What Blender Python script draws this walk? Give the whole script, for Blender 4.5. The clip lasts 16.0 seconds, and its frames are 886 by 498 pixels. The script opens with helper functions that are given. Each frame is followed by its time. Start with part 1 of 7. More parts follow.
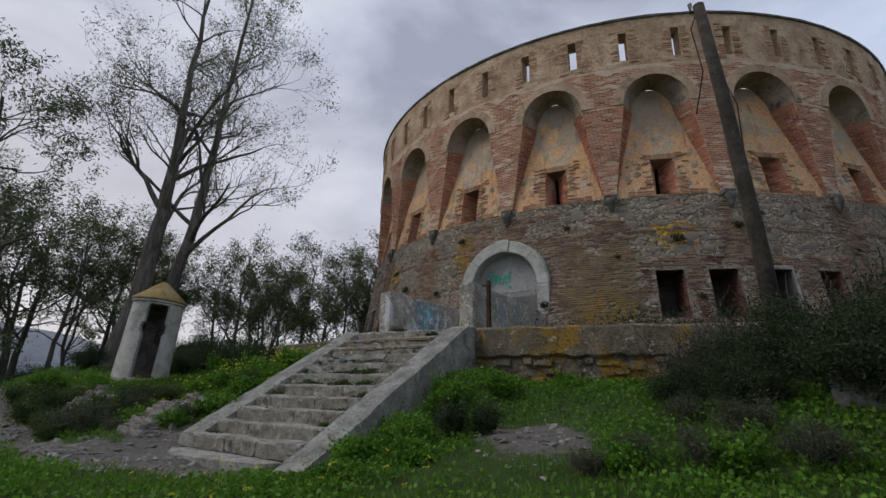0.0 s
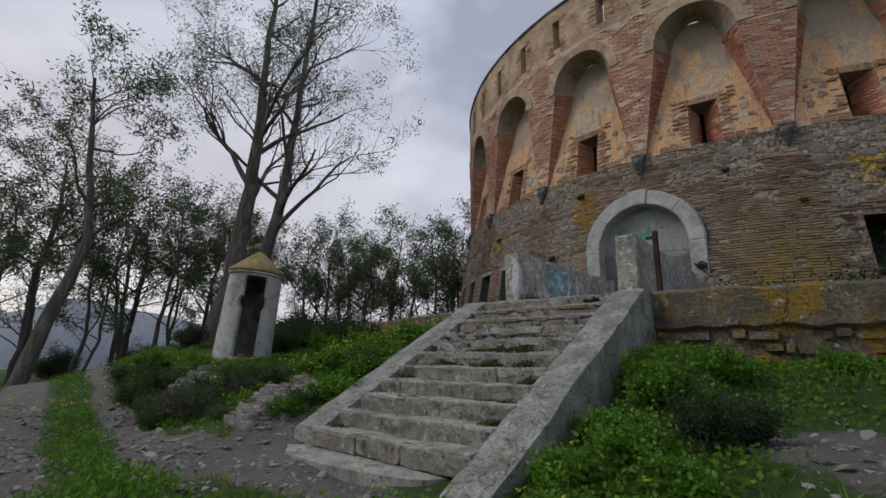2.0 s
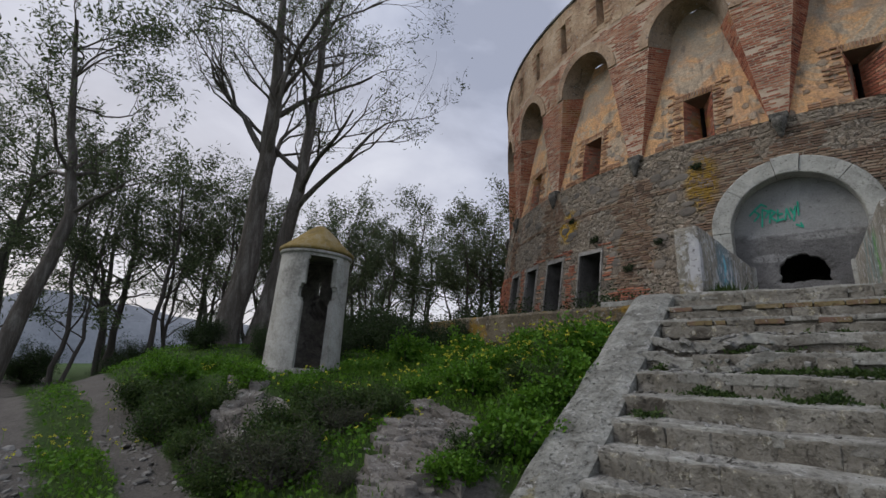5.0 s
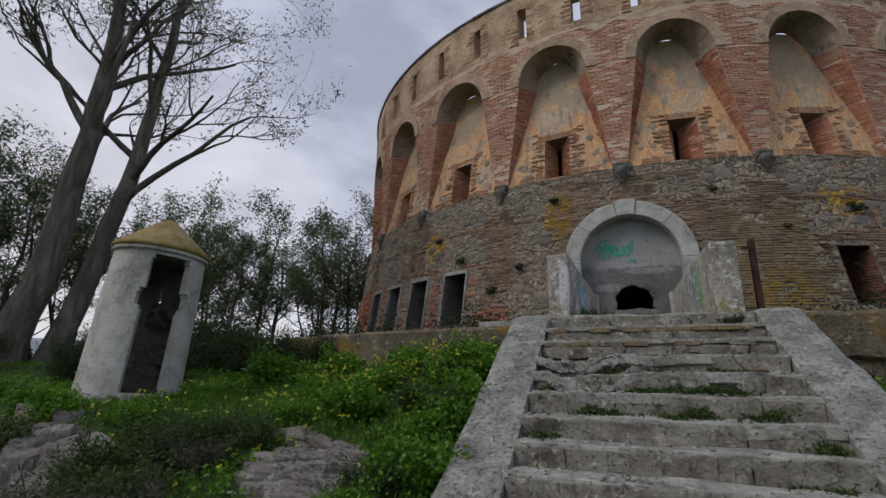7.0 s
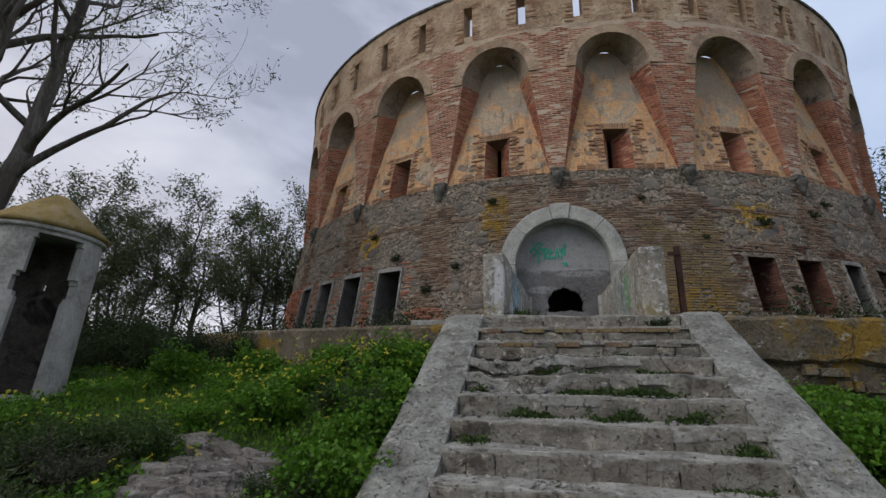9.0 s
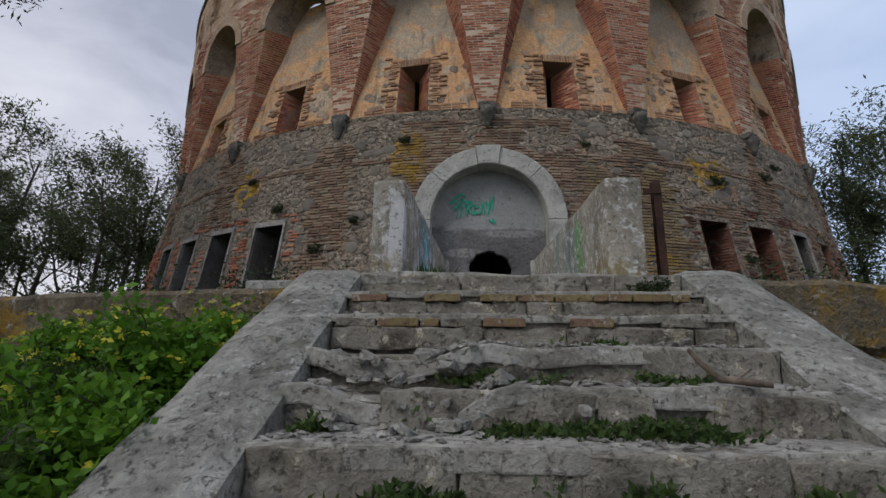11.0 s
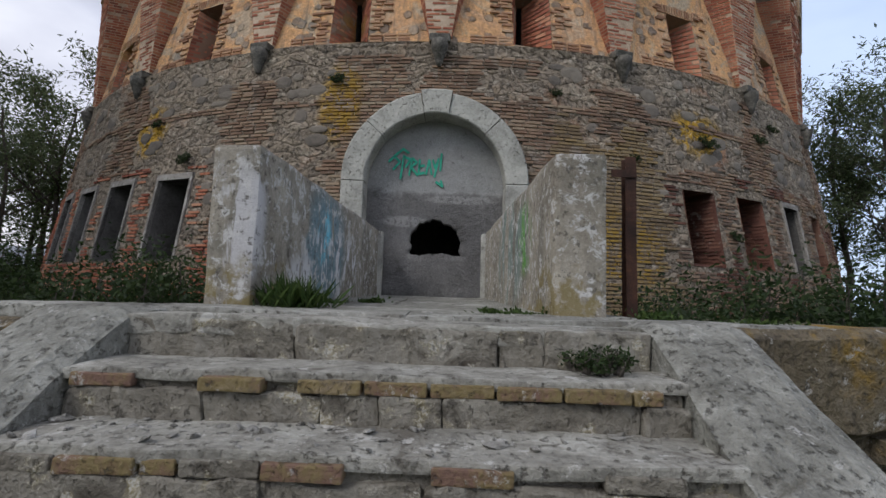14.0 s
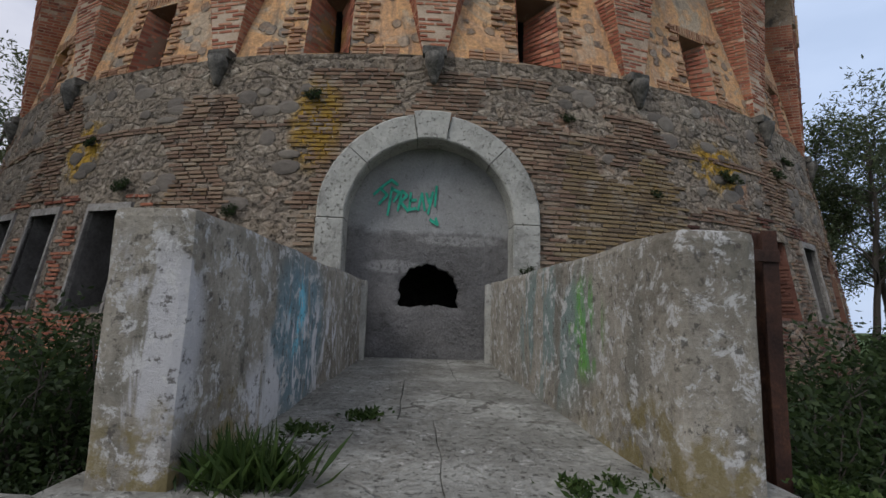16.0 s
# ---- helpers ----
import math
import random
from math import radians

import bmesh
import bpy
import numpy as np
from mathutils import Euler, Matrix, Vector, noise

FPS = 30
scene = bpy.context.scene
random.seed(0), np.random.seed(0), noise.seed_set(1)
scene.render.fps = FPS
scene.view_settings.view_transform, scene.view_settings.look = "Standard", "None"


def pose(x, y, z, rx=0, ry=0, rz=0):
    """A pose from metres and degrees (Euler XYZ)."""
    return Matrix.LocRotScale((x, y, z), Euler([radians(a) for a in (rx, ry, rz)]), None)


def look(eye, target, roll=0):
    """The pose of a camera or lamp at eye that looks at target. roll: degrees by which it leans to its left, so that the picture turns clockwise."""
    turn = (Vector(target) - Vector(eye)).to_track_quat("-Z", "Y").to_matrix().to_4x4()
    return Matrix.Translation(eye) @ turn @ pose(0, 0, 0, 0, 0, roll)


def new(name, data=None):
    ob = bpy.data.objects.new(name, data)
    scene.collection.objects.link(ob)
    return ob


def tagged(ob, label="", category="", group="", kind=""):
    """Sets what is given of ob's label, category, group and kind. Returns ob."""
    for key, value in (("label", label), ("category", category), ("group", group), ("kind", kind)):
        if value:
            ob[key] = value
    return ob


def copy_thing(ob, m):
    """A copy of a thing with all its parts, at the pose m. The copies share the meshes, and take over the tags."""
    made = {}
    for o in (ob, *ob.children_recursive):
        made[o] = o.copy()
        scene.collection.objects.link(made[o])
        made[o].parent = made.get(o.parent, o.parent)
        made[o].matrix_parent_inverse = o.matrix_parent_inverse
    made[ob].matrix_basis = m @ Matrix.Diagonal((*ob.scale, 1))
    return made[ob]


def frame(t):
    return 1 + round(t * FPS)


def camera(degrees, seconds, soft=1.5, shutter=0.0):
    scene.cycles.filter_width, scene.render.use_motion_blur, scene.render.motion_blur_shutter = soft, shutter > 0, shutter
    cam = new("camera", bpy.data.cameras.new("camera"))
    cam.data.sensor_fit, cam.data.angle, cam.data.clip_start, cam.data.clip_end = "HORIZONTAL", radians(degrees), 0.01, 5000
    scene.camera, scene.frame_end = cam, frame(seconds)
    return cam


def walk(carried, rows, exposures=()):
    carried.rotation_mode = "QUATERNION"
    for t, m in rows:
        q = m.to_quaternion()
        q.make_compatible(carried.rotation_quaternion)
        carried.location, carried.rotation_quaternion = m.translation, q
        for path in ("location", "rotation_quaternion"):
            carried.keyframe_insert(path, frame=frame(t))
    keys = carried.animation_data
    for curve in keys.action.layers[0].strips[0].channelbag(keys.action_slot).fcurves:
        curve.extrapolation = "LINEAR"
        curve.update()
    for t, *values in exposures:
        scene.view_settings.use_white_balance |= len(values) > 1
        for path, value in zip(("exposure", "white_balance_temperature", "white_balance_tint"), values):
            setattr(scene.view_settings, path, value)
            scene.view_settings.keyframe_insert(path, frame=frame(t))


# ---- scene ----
cam = camera(87.0, 16.0)
PATH = [
    (0, (0.645, -0.178, 1.697), (-0.417, 1.416, 2.272), 1.2),
    (0.5, (0.123, 0.175, 1.643), (-1.0, 1.728, 2.215), 1.2),
    (1, (-0.402, 0.442, 1.645), (-1.643, 1.917, 2.179), 1.3),
    (1.5, (-1.001, 0.67, 1.675), (-2.31, 2.099, 2.171), 1.3),
    (2, (-1.749, 0.794, 1.753), (-3.057, 2.229, 2.232), 1.2),
    (2.5, (-2.439, 0.986, 1.822), (-3.769, 2.41, 2.273), 1.2),
    (3, (-3.125, 0.908, 1.862), (-4.498, 2.3, 2.284), 1.3),
    (3.2, (-3.4, 0.902, 1.902), (-4.794, 2.276, 2.311), 1.1),
    (5.3, (-5.901, 1.175, 2.051), (-7.067, 2.733, 2.512), 1.0),
    (5.5, (-6.058, 1.186, 2.051), (-7.154, 2.793, 2.519), 1.0),
    (6, (-6.254, 1.24, 2.049), (-7.19, 2.937, 2.54), 1.1),
    (6.5, (-6.305, 1.223, 2.048), (-7.109, 2.982, 2.558), 1.0),
    (7, (-6.279, 1.198, 2.07), (-6.974, 2.997, 2.598), 0.7),
    (7.5, (-6.3, 1.193, 2.04), (-6.905, 3.022, 2.577), 1.1),
    (8, (-6.295, 1.171, 2.032), (-6.838, 3.017, 2.575), 1.1),
    (8.5, (-6.316, 1.218, 2.025), (-6.803, 3.079, 2.574), 1.1),
    (9, (-6.344, 1.514, 2.076), (-6.782, 3.391, 2.608), 1.0),
    (11.3, (-6.371, 4.524, 2.288), (-6.476, 6.477, 2.705), 0.6),
    (11.5, (-6.274, 4.568, 2.289), (-6.395, 6.524, 2.689), 1.1),
    (12, (-6.052, 4.671, 2.437), (-6.07, 6.639, 2.793), 1.4),
    (12.5, (-5.799, 4.967, 2.629), (-5.788, 6.944, 2.931), 1.4),
    (13, (-5.609, 5.303, 2.766), (-5.636, 7.286, 3.027), 1.7),
    (13.5, (-5.612, 5.536, 2.905), (-5.65, 7.525, 3.111), 1.6),
    (14, (-5.702, 5.778, 3.065), (-5.733, 7.768, 3.263), 1.8),
    (14.5, (-5.671, 6.131, 3.245), (-5.709, 8.119, 3.464), 1.9),
    (15, (-5.906, 6.443, 3.368), (-5.904, 8.428, 3.614), 1.8),
    (15.5, (-6.088, 6.644, 3.56), (-6.027, 8.627, 3.809), 1.7),
    (16, (-6.119, 7.002, 3.693), (-6.019, 8.981, 3.958), 1.8),
]
walk(cam, [(t, look(eye, target, roll)) for t, eye, target, roll in PATH],
     [(0, 0.0), (3, 0.06), (9, 0.08), (11.5, 0.12), (12, 0.18), (12.5, 0.34), (13.5, 0.38), (14.5, 0.46), (15.4, 0.32), (16, 0.18)])
# the tower stands on a vertical axis; its gate, bridge and stair lie on the line x = AX
AX, CY = -6.0, 27.0

# ---- sky, sun ----
world = bpy.data.worlds.new("sky")
scene.world = world
world.use_nodes = True
wn, wl = world.node_tree.nodes, world.node_tree.links
wn.clear()
w_out = wn.new("ShaderNodeOutputWorld")
w_bg = wn.new("ShaderNodeBackground")
w_sky = wn.new("ShaderNodeTexSky")
w_sky.sky_type = "NISHITA"
w_sky.sun_disc = False
w_sky.sun_elevation = radians(16)
w_sky.sun_rotation = radians(-105)
w_tc = wn.new("ShaderNodeTexCoord")
w_map = wn.new("ShaderNodeMapping")
w_map.inputs["Scale"].default_value = (1.0, 1.0, 2.2)
w_map.inputs["Location"].default_value = (0.35, 0.2, 0.1)
w_n1 = wn.new("ShaderNodeTexNoise")
w_n1.inputs["Scale"].default_value = 2.6
w_n1.inputs["Detail"].default_value = 7
w_n1.inputs["Roughness"].default_value = 0.52
w_n1.inputs["Distortion"].default_value = 0.25
w_ramp = wn.new("ShaderNodeValToRGB")
w_ramp.color_ramp.elements[0].position = 0.38
w_ramp.color_ramp.elements[0].color = (0.375, 0.405, 0.515, 1)
w_ramp.color_ramp.elements[1].position = 0.66
w_ramp.color_ramp.elements[1].color = (0.72, 0.755, 0.87, 1)
w_mid = w_ramp.color_ramp.elements.new(0.5)
w_mid.color = (0.525, 0.56, 0.69, 1)
w_grad = wn.new("ShaderNodeVectorMath")          # warmer, brighter cloud towards the low sun in the west
w_grad.operation = "DOT_PRODUCT"
w_grad.inputs[1].default_value = (-0.93, 0.22, -0.28)
w_gr = wn.new("ShaderNodeMapRange")
w_gr.inputs["From Min"].default_value = 0.45
w_gr.inputs["From Max"].default_value = 1.0
w_warm = wn.new("ShaderNodeMix")
w_warm.data_type = "RGBA"
w_warm.inputs["B"].default_value = (0.80, 0.755, 0.765, 1)
w_mul = wn.new("ShaderNodeMath")
w_mul.operation = "MULTIPLY"
w_mul.inputs[1].default_value = 0.75
w_mix = wn.new("ShaderNodeMix")
w_mix.data_type = "RGBA"
w_mix.inputs["Factor"].default_value = 0.90
w_sc = wn.new("ShaderNodeVectorMath")
w_sc.operation = "SCALE"
w_sc.inputs["Scale"].default_value = 0.10
wl.new(w_tc.outputs["Generated"], w_map.inputs["Vector"])
wl.new(w_map.outputs["Vector"], w_n1.inputs["Vector"])
wl.new(w_n1.outputs["Fac"], w_ramp.inputs["Fac"])
wl.new(w_tc.outputs["Generated"], w_grad.inputs[0])
wl.new(w_grad.outputs["Value"], w_gr.inputs["Value"])
wl.new(w_gr.outputs["Result"], w_mul.inputs[0])
wl.new(w_mul.outputs["Value"], w_warm.inputs["Factor"])
w_east = wn.new("ShaderNodeVectorMath")          # thinner, bluer cloud away from the sun
w_east.operation = "DOT_PRODUCT"
w_east.inputs[1].default_value = (0.80, 0.55, 0.22)
w_er = wn.new("ShaderNodeMapRange")
w_er.inputs["From Min"].default_value = 0.45
w_er.inputs["From Max"].default_value = 1.0
w_er.inputs["To Max"].default_value = 0.8
w_blue = wn.new("ShaderNodeMix")
w_blue.data_type = "RGBA"
w_blue.inputs["B"].default_value = (0.52, 0.66, 0.92, 1)
wl.new(w_tc.outputs["Generated"], w_east.inputs[0])
wl.new(w_east.outputs["Value"], w_er.inputs["Value"])
wl.new(w_er.outputs["Result"], w_blue.inputs["Factor"])
wl.new(w_ramp.outputs["Color"], w_blue.inputs["A"])
wl.new(w_blue.outputs["Result"], w_warm.inputs["A"])
wl.new(w_sky.outputs["Color"], w_sc.inputs[0])
wl.new(w_sc.outputs["Vector"], w_mix.inputs["A"])
wl.new(w_warm.outputs["Result"], w_mix.inputs["B"])
wl.new(w_mix.outputs["Result"], w_bg.inputs["Color"])
w_bg.inputs["Strength"].default_value = 1.0
wl.new(w_bg.outputs["Background"], w_out.inputs["Surface"])

sun = new("sun", bpy.data.lights.new("sun", "SUN"))
sun.data.energy = 1.3
sun.data.angle = radians(25)
sun.data.color = (1.0, 0.98, 0.96)
sun.matrix_world = look((-20, -18, 26), (0, 0, 0))


# ---- materials ----
def polar(a, r, z):
    """A point at the bearing a (degrees, 0 towards the stair) and radius r from the tower's axis."""
    return (AX + r * math.sin(radians(a)), CY - r * math.cos(radians(a)), z)


def ramp_colors(nt, stops):
    r = nt.nodes.new("ShaderNodeValToRGB")
    el = r.color_ramp.elements
    el[0].position, el[0].color = stops[0][0], (*stops[0][1], 1)
    el[1].position, el[1].color = stops[-1][0], (*stops[-1][1], 1)
    for p, c in stops[1:-1]:
        e = el.new(p)
        e.color = (*c, 1)
    return r


def noise_node(nt, vec, scale, detail=5, rough=0.6, distort=0.0):
    n = nt.nodes.new("ShaderNodeTexNoise")
    n.inputs["Scale"].default_value = scale
    n.inputs["Detail"].default_value = detail
    n.inputs["Roughness"].default_value = rough
    n.inputs["Distortion"].default_value = distort
    nt.links.new(vec, n.inputs["Vector"])
    return n.outputs["Fac"]


def mix_color(nt, fac, a, b, mode="MIX"):
    m = nt.nodes.new("ShaderNodeMix")
    m.data_type = "RGBA"
    m.blend_type = mode
    for sock, v in (("Factor", fac), ("A", a), ("B", b)):
        if isinstance(v, (int, float)):
            m.inputs[sock].default_value = v
        elif isinstance(v, tuple):
            m.inputs[sock].default_value = (*v, 1)
        else:
            nt.links.new(v, m.inputs[sock])
    return m.outputs["Result"]


def step_node(nt, value, lo, hi):
    m = nt.nodes.new("ShaderNodeMapRange")
    m.interpolation_type = "SMOOTHSTEP"
    m.inputs["From Min"].default_value = lo
    m.inputs["From Max"].default_value = hi
    nt.links.new(value, m.inputs["Value"])
    return m.outputs["Result"]


def math_node(nt, op, a, b=0.5):
    m = nt.nodes.new("ShaderNodeMath")
    m.operation = op
    for i, v in enumerate((a, b)):
        if isinstance(v, (int, float)):
            m.inputs[i].default_value = v
        else:
            nt.links.new(v, m.inputs[i])
    return m.outputs["Value"]


def stretch(nt, value, gain):
    """Spread a noise value, which keeps near its middle, over the whole range."""
    return math_node(nt, "ADD", math_node(nt, "MULTIPLY", math_node(nt, "SUBTRACT", value, 0.5), gain), 0.5)


def spot(nt, pos, centre, size):
    """1 at centre, falling to 0 at an ellipsoid of that size."""
    s = nt.nodes.new("ShaderNodeVectorMath")
    s.operation = "SUBTRACT"
    nt.links.new(pos, s.inputs[0])
    s.inputs[1].default_value = centre
    d = nt.nodes.new("ShaderNodeVectorMath")
    d.operation = "DIVIDE"
    nt.links.new(s.outputs["Vector"], d.inputs[0])
    d.inputs[1].default_value = size
    e = nt.nodes.new("ShaderNodeVectorMath")
    e.operation = "LENGTH"
    nt.links.new(d.outputs["Vector"], e.inputs[0])
    m = nt.nodes.new("ShaderNodeMapRange")
    m.inputs["From Min"].default_value = 1.0
    m.inputs["From Max"].default_value = 0.0
    nt.links.new(e.outputs["Value"], m.inputs["Value"])
    return m.outputs["Result"]


def start(name, rough=0.9):
    m = bpy.data.materials.new(name)
    m.use_nodes = True
    nt = m.node_tree
    b = nt.nodes["Principled BSDF"]
    b.inputs["Roughness"].default_value = rough
    b.inputs["Specular IOR Level"].default_value = 0.25
    g = nt.nodes.new("ShaderNodeNewGeometry")
    return m, nt, b, g


def bump(nt, b, height, strength, distance):
    u = nt.nodes.new("ShaderNodeBump")
    u.inputs["Strength"].default_value = strength
    u.inputs["Distance"].default_value = distance
    nt.links.new(height, u.inputs["Height"])
    nt.links.new(u.outputs["Normal"], b.inputs["Normal"])


def mottled(name, stops, scale=2.0, fine=22.0, rough=0.9, relief=0.02, island=0.0, dirt=None, lichen=None, specks=False, cracks=0.0):
    """Weathered mineral surface: large tone patches, fine grain, optional dirt and lichen stains."""
    m, nt, b, g = start(name, rough)
    pos = g.outputs["Position"]
    n1 = noise_node(nt, pos, scale, 6, 0.62, 0.4)
    n2 = noise_node(nt, pos, fine, 5, 0.7)
    f = math_node(nt, "ADD", math_node(nt, "MULTIPLY", n1, 0.65), math_node(nt, "MULTIPLY", n2, 0.35))
    f = stretch(nt, f, 2.6)
    if island:
        f = math_node(nt, "ADD", math_node(nt, "MULTIPLY", f, 1 - island), math_node(nt, "MULTIPLY", g.outputs["Random Per Island"], island))
    r = ramp_colors(nt, stops)
    nt.links.new(f, r.inputs["Fac"])
    c = r.outputs["Color"]
    if dirt:
        d = noise_node(nt, pos, dirt[1], 7, 0.7, 0.8)
        c = mix_color(nt, step_node(nt, d, dirt[2], dirt[2] + 0.16), c, dirt[0])
    if lichen:
        d = noise_node(nt, pos, lichen[1], 6, 0.65, 0.3)
        c = mix_color(nt, step_node(nt, d, lichen[2], lichen[2] + 0.1), c, lichen[0])
    if cracks:
        wv = nt.nodes.new("ShaderNodeTexNoise")
        wv.inputs["Scale"].default_value = 2.5
        wv.inputs["Detail"].default_value = 5
        nt.links.new(pos, wv.inputs["Vector"])
        ad = nt.nodes.new("ShaderNodeVectorMath")
        ad.operation = "MULTIPLY_ADD"
        nt.links.new(wv.outputs["Color"], ad.inputs[0])
        ad.inputs[1].default_value = (0.7, 0.7, 0.7)
        nt.links.new(pos, ad.inputs[2])
        vc = nt.nodes.new("ShaderNodeTexVoronoi")
        vc.feature = "DISTANCE_TO_EDGE"
        vc.inputs["Scale"].default_value = cracks
        nt.links.new(ad.outputs["Vector"], vc.inputs["Vector"])
        line = math_node(nt, "MULTIPLY", step_node(nt, vc.outputs["Distance"], 0.014, 0.003), step_node(nt, n1, 0.45, 0.55))
        c = mix_color(nt, math_node(nt, "MULTIPLY", line, 0.7), c, (0.07, 0.06, 0.05))
        n2 = math_node(nt, "SUBTRACT", n2, math_node(nt, "MULTIPLY", line, 0.6))
    if specks:
        pale, pit = noise_node(nt, pos, 8.0, 7, 0.78, 0.3), noise_node(nt, pos, 21.0, 5, 0.75)
        c = mix_color(nt, math_node(nt, "MULTIPLY", step_node(nt, pale, 0.57, 0.64), 0.75), c, (0.50, 0.485, 0.45))
        c = mix_color(nt, math_node(nt, "MULTIPLY", step_node(nt, pit, 0.58, 0.66), 0.8), c, (0.075, 0.066, 0.055))
        n2 = math_node(nt, "SUBTRACT", n2, math_node(nt, "MULTIPLY", step_node(nt, pit, 0.56, 0.64), 0.5))
    nt.links.new(c, b.inputs["Base Color"])
    h = math_node(nt, "ADD", math_node(nt, "MULTIPLY", n1, 0.5), n2)
    bump(nt, b, h, 0.9, relief)
    return m


def rubble_wall(name):
    """Roughly dressed rubble smeared with lime mortar, with brick-pink and ochre stains."""
    m, nt, b, g = start(name, 0.95)
    pos = g.outputs["Position"]
    warp = nt.nodes.new("ShaderNodeTexNoise")
    warp.inputs["Scale"].default_value = 3.0
    nt.links.new(pos, warp.inputs["Vector"])
    add = nt.nodes.new("ShaderNodeVectorMath")
    add.operation = "MULTIPLY_ADD"
    nt.links.new(warp.outputs["Color"], add.inputs[0])
    add.inputs[1].default_value = (0.28, 0.28, 0.16)
    nt.links.new(pos, add.inputs[2])
    st = nt.nodes.new("ShaderNodeMapping")
    st.inputs["Scale"].default_value = (1.0, 1.0, 1.75)
    nt.links.new(add.outputs["Vector"], st.inputs["Vector"])
    vo = nt.nodes.new("ShaderNodeTexVoronoi")
    vo.inputs["Scale"].default_value = 3.0
    vo.inputs["Randomness"].default_value = 0.9
    nt.links.new(st.outputs["Vector"], vo.inputs["Vector"])
    ed = nt.nodes.new("ShaderNodeTexVoronoi")
    ed.feature = "DISTANCE_TO_EDGE"
    ed.inputs["Scale"].default_value = 3.0
    ed.inputs["Randomness"].default_value = 0.9
    nt.links.new(st.outputs["Vector"], ed.inputs["Vector"])
    sep = nt.nodes.new("ShaderNodeSeparateColor")
    nt.links.new(vo.outputs["Color"], sep.inputs["Color"])
    r = ramp_colors(nt, [(0.0, (0.14, 0.12, 0.10)), (0.35, (0.19, 0.16, 0.13)), (0.6, (0.22, 0.185, 0.145)), (0.8, (0.25, 0.20, 0.15)), (1.0, (0.31, 0.275, 0.225))])
    nt.links.new(sep.outputs["Red"], r.inputs["Fac"])
    fine = noise_node(nt, pos, 26.0, 6, 0.7)
    big = noise_node(nt, pos, 0.9, 5, 0.6, 0.5)
    mid = noise_node(nt, pos, 4.0, 6, 0.7, 0.6)
    mortar = mix_color(nt, stretch(nt, mid, 2.0), (0.12, 0.10, 0.085), (0.30, 0.25, 0.19))
    joint = step_node(nt, math_node(nt, "ADD", ed.outputs["Distance"], math_node(nt, "MULTIPLY", mid, 0.14)), 0.16, 0.06)
    smear = step_node(nt, mid, 0.40, 0.58)
    c = mix_color(nt, math_node(nt, "MAXIMUM", joint, smear), r.outputs["Color"], mortar)
    c = mix_color(nt, step_node(nt, big, 0.56, 0.72), c, (0.30, 0.18, 0.12))
    c = mix_color(nt, math_node(nt, "MULTIPLY", step_node(nt, noise_node(nt, pos, 1.7, 6, 0.7, 0.8), 0.58, 0.75), 0.8), c, (0.085, 0.08, 0.072))
    c = mix_color(nt, step_node(nt, noise_node(nt, pos, 1.25, 5, 0.7), 0.68, 0.76), c, (0.36, 0.23, 0.045))
    c = mix_color(nt, step_node(nt, noise_node(nt, pos, 6.0, 4, 0.6), 0.69, 0.74), c, (0.46, 0.43, 0.38))
    for centre, size in ((polar(-7.4, 13.4, 6.45), (0.5, 0.6, 1.0)), (polar(22, 13.4, 6.3), (0.9, 0.8, 0.6)), (polar(-26, 13.4, 6.2), (0.6, 0.6, 0.7))):
        f = math_node(nt, "MULTIPLY", step_node(nt, spot(nt, pos, centre, size), 0.0, 0.5), step_node(nt, mid, 0.40, 0.52))
        c = mix_color(nt, f, c, (0.38, 0.23, 0.03))
    c = mix_color(nt, 0.75, c, mix_color(nt, stretch(nt, fine, 1.8), (0.3, 0.3, 0.3), (1.6, 1.6, 1.6)), "MULTIPLY")
    fleck, pit = noise_node(nt, pos, 6.5, 8, 0.8, 0.4), noise_node(nt, pos, 12.0, 6, 0.75, 0.3)
    c = mix_color(nt, math_node(nt, "MULTIPLY", step_node(nt, fleck, 0.55, 0.63), 0.8), c, (0.42, 0.375, 0.315))
    c = mix_color(nt, math_node(nt, "MULTIPLY", step_node(nt, pit, 0.54, 0.62), 0.85), c, (0.065, 0.054, 0.044))
    mid = math_node(nt, "SUBTRACT", mid, math_node(nt, "MULTIPLY", step_node(nt, pit, 0.53, 0.6), 0.5))
    c = mix_color(nt, 0.28, c, (1.85, 1.78, 1.62), "MULTIPLY")
    nt.links.new(c, b.inputs["Base Color"])
    h = math_node(nt, "ADD", math_node(nt, "MULTIPLY", math_node(nt, "MINIMUM", ed.outputs["Distance"], 0.18), 2.2), math_node(nt, "ADD", math_node(nt, "MULTIPLY", fine, 0.35), math_node(nt, "MULTIPLY", mid, 0.7)))
    bump(nt, b, h, 1.0, 0.09)
    return m


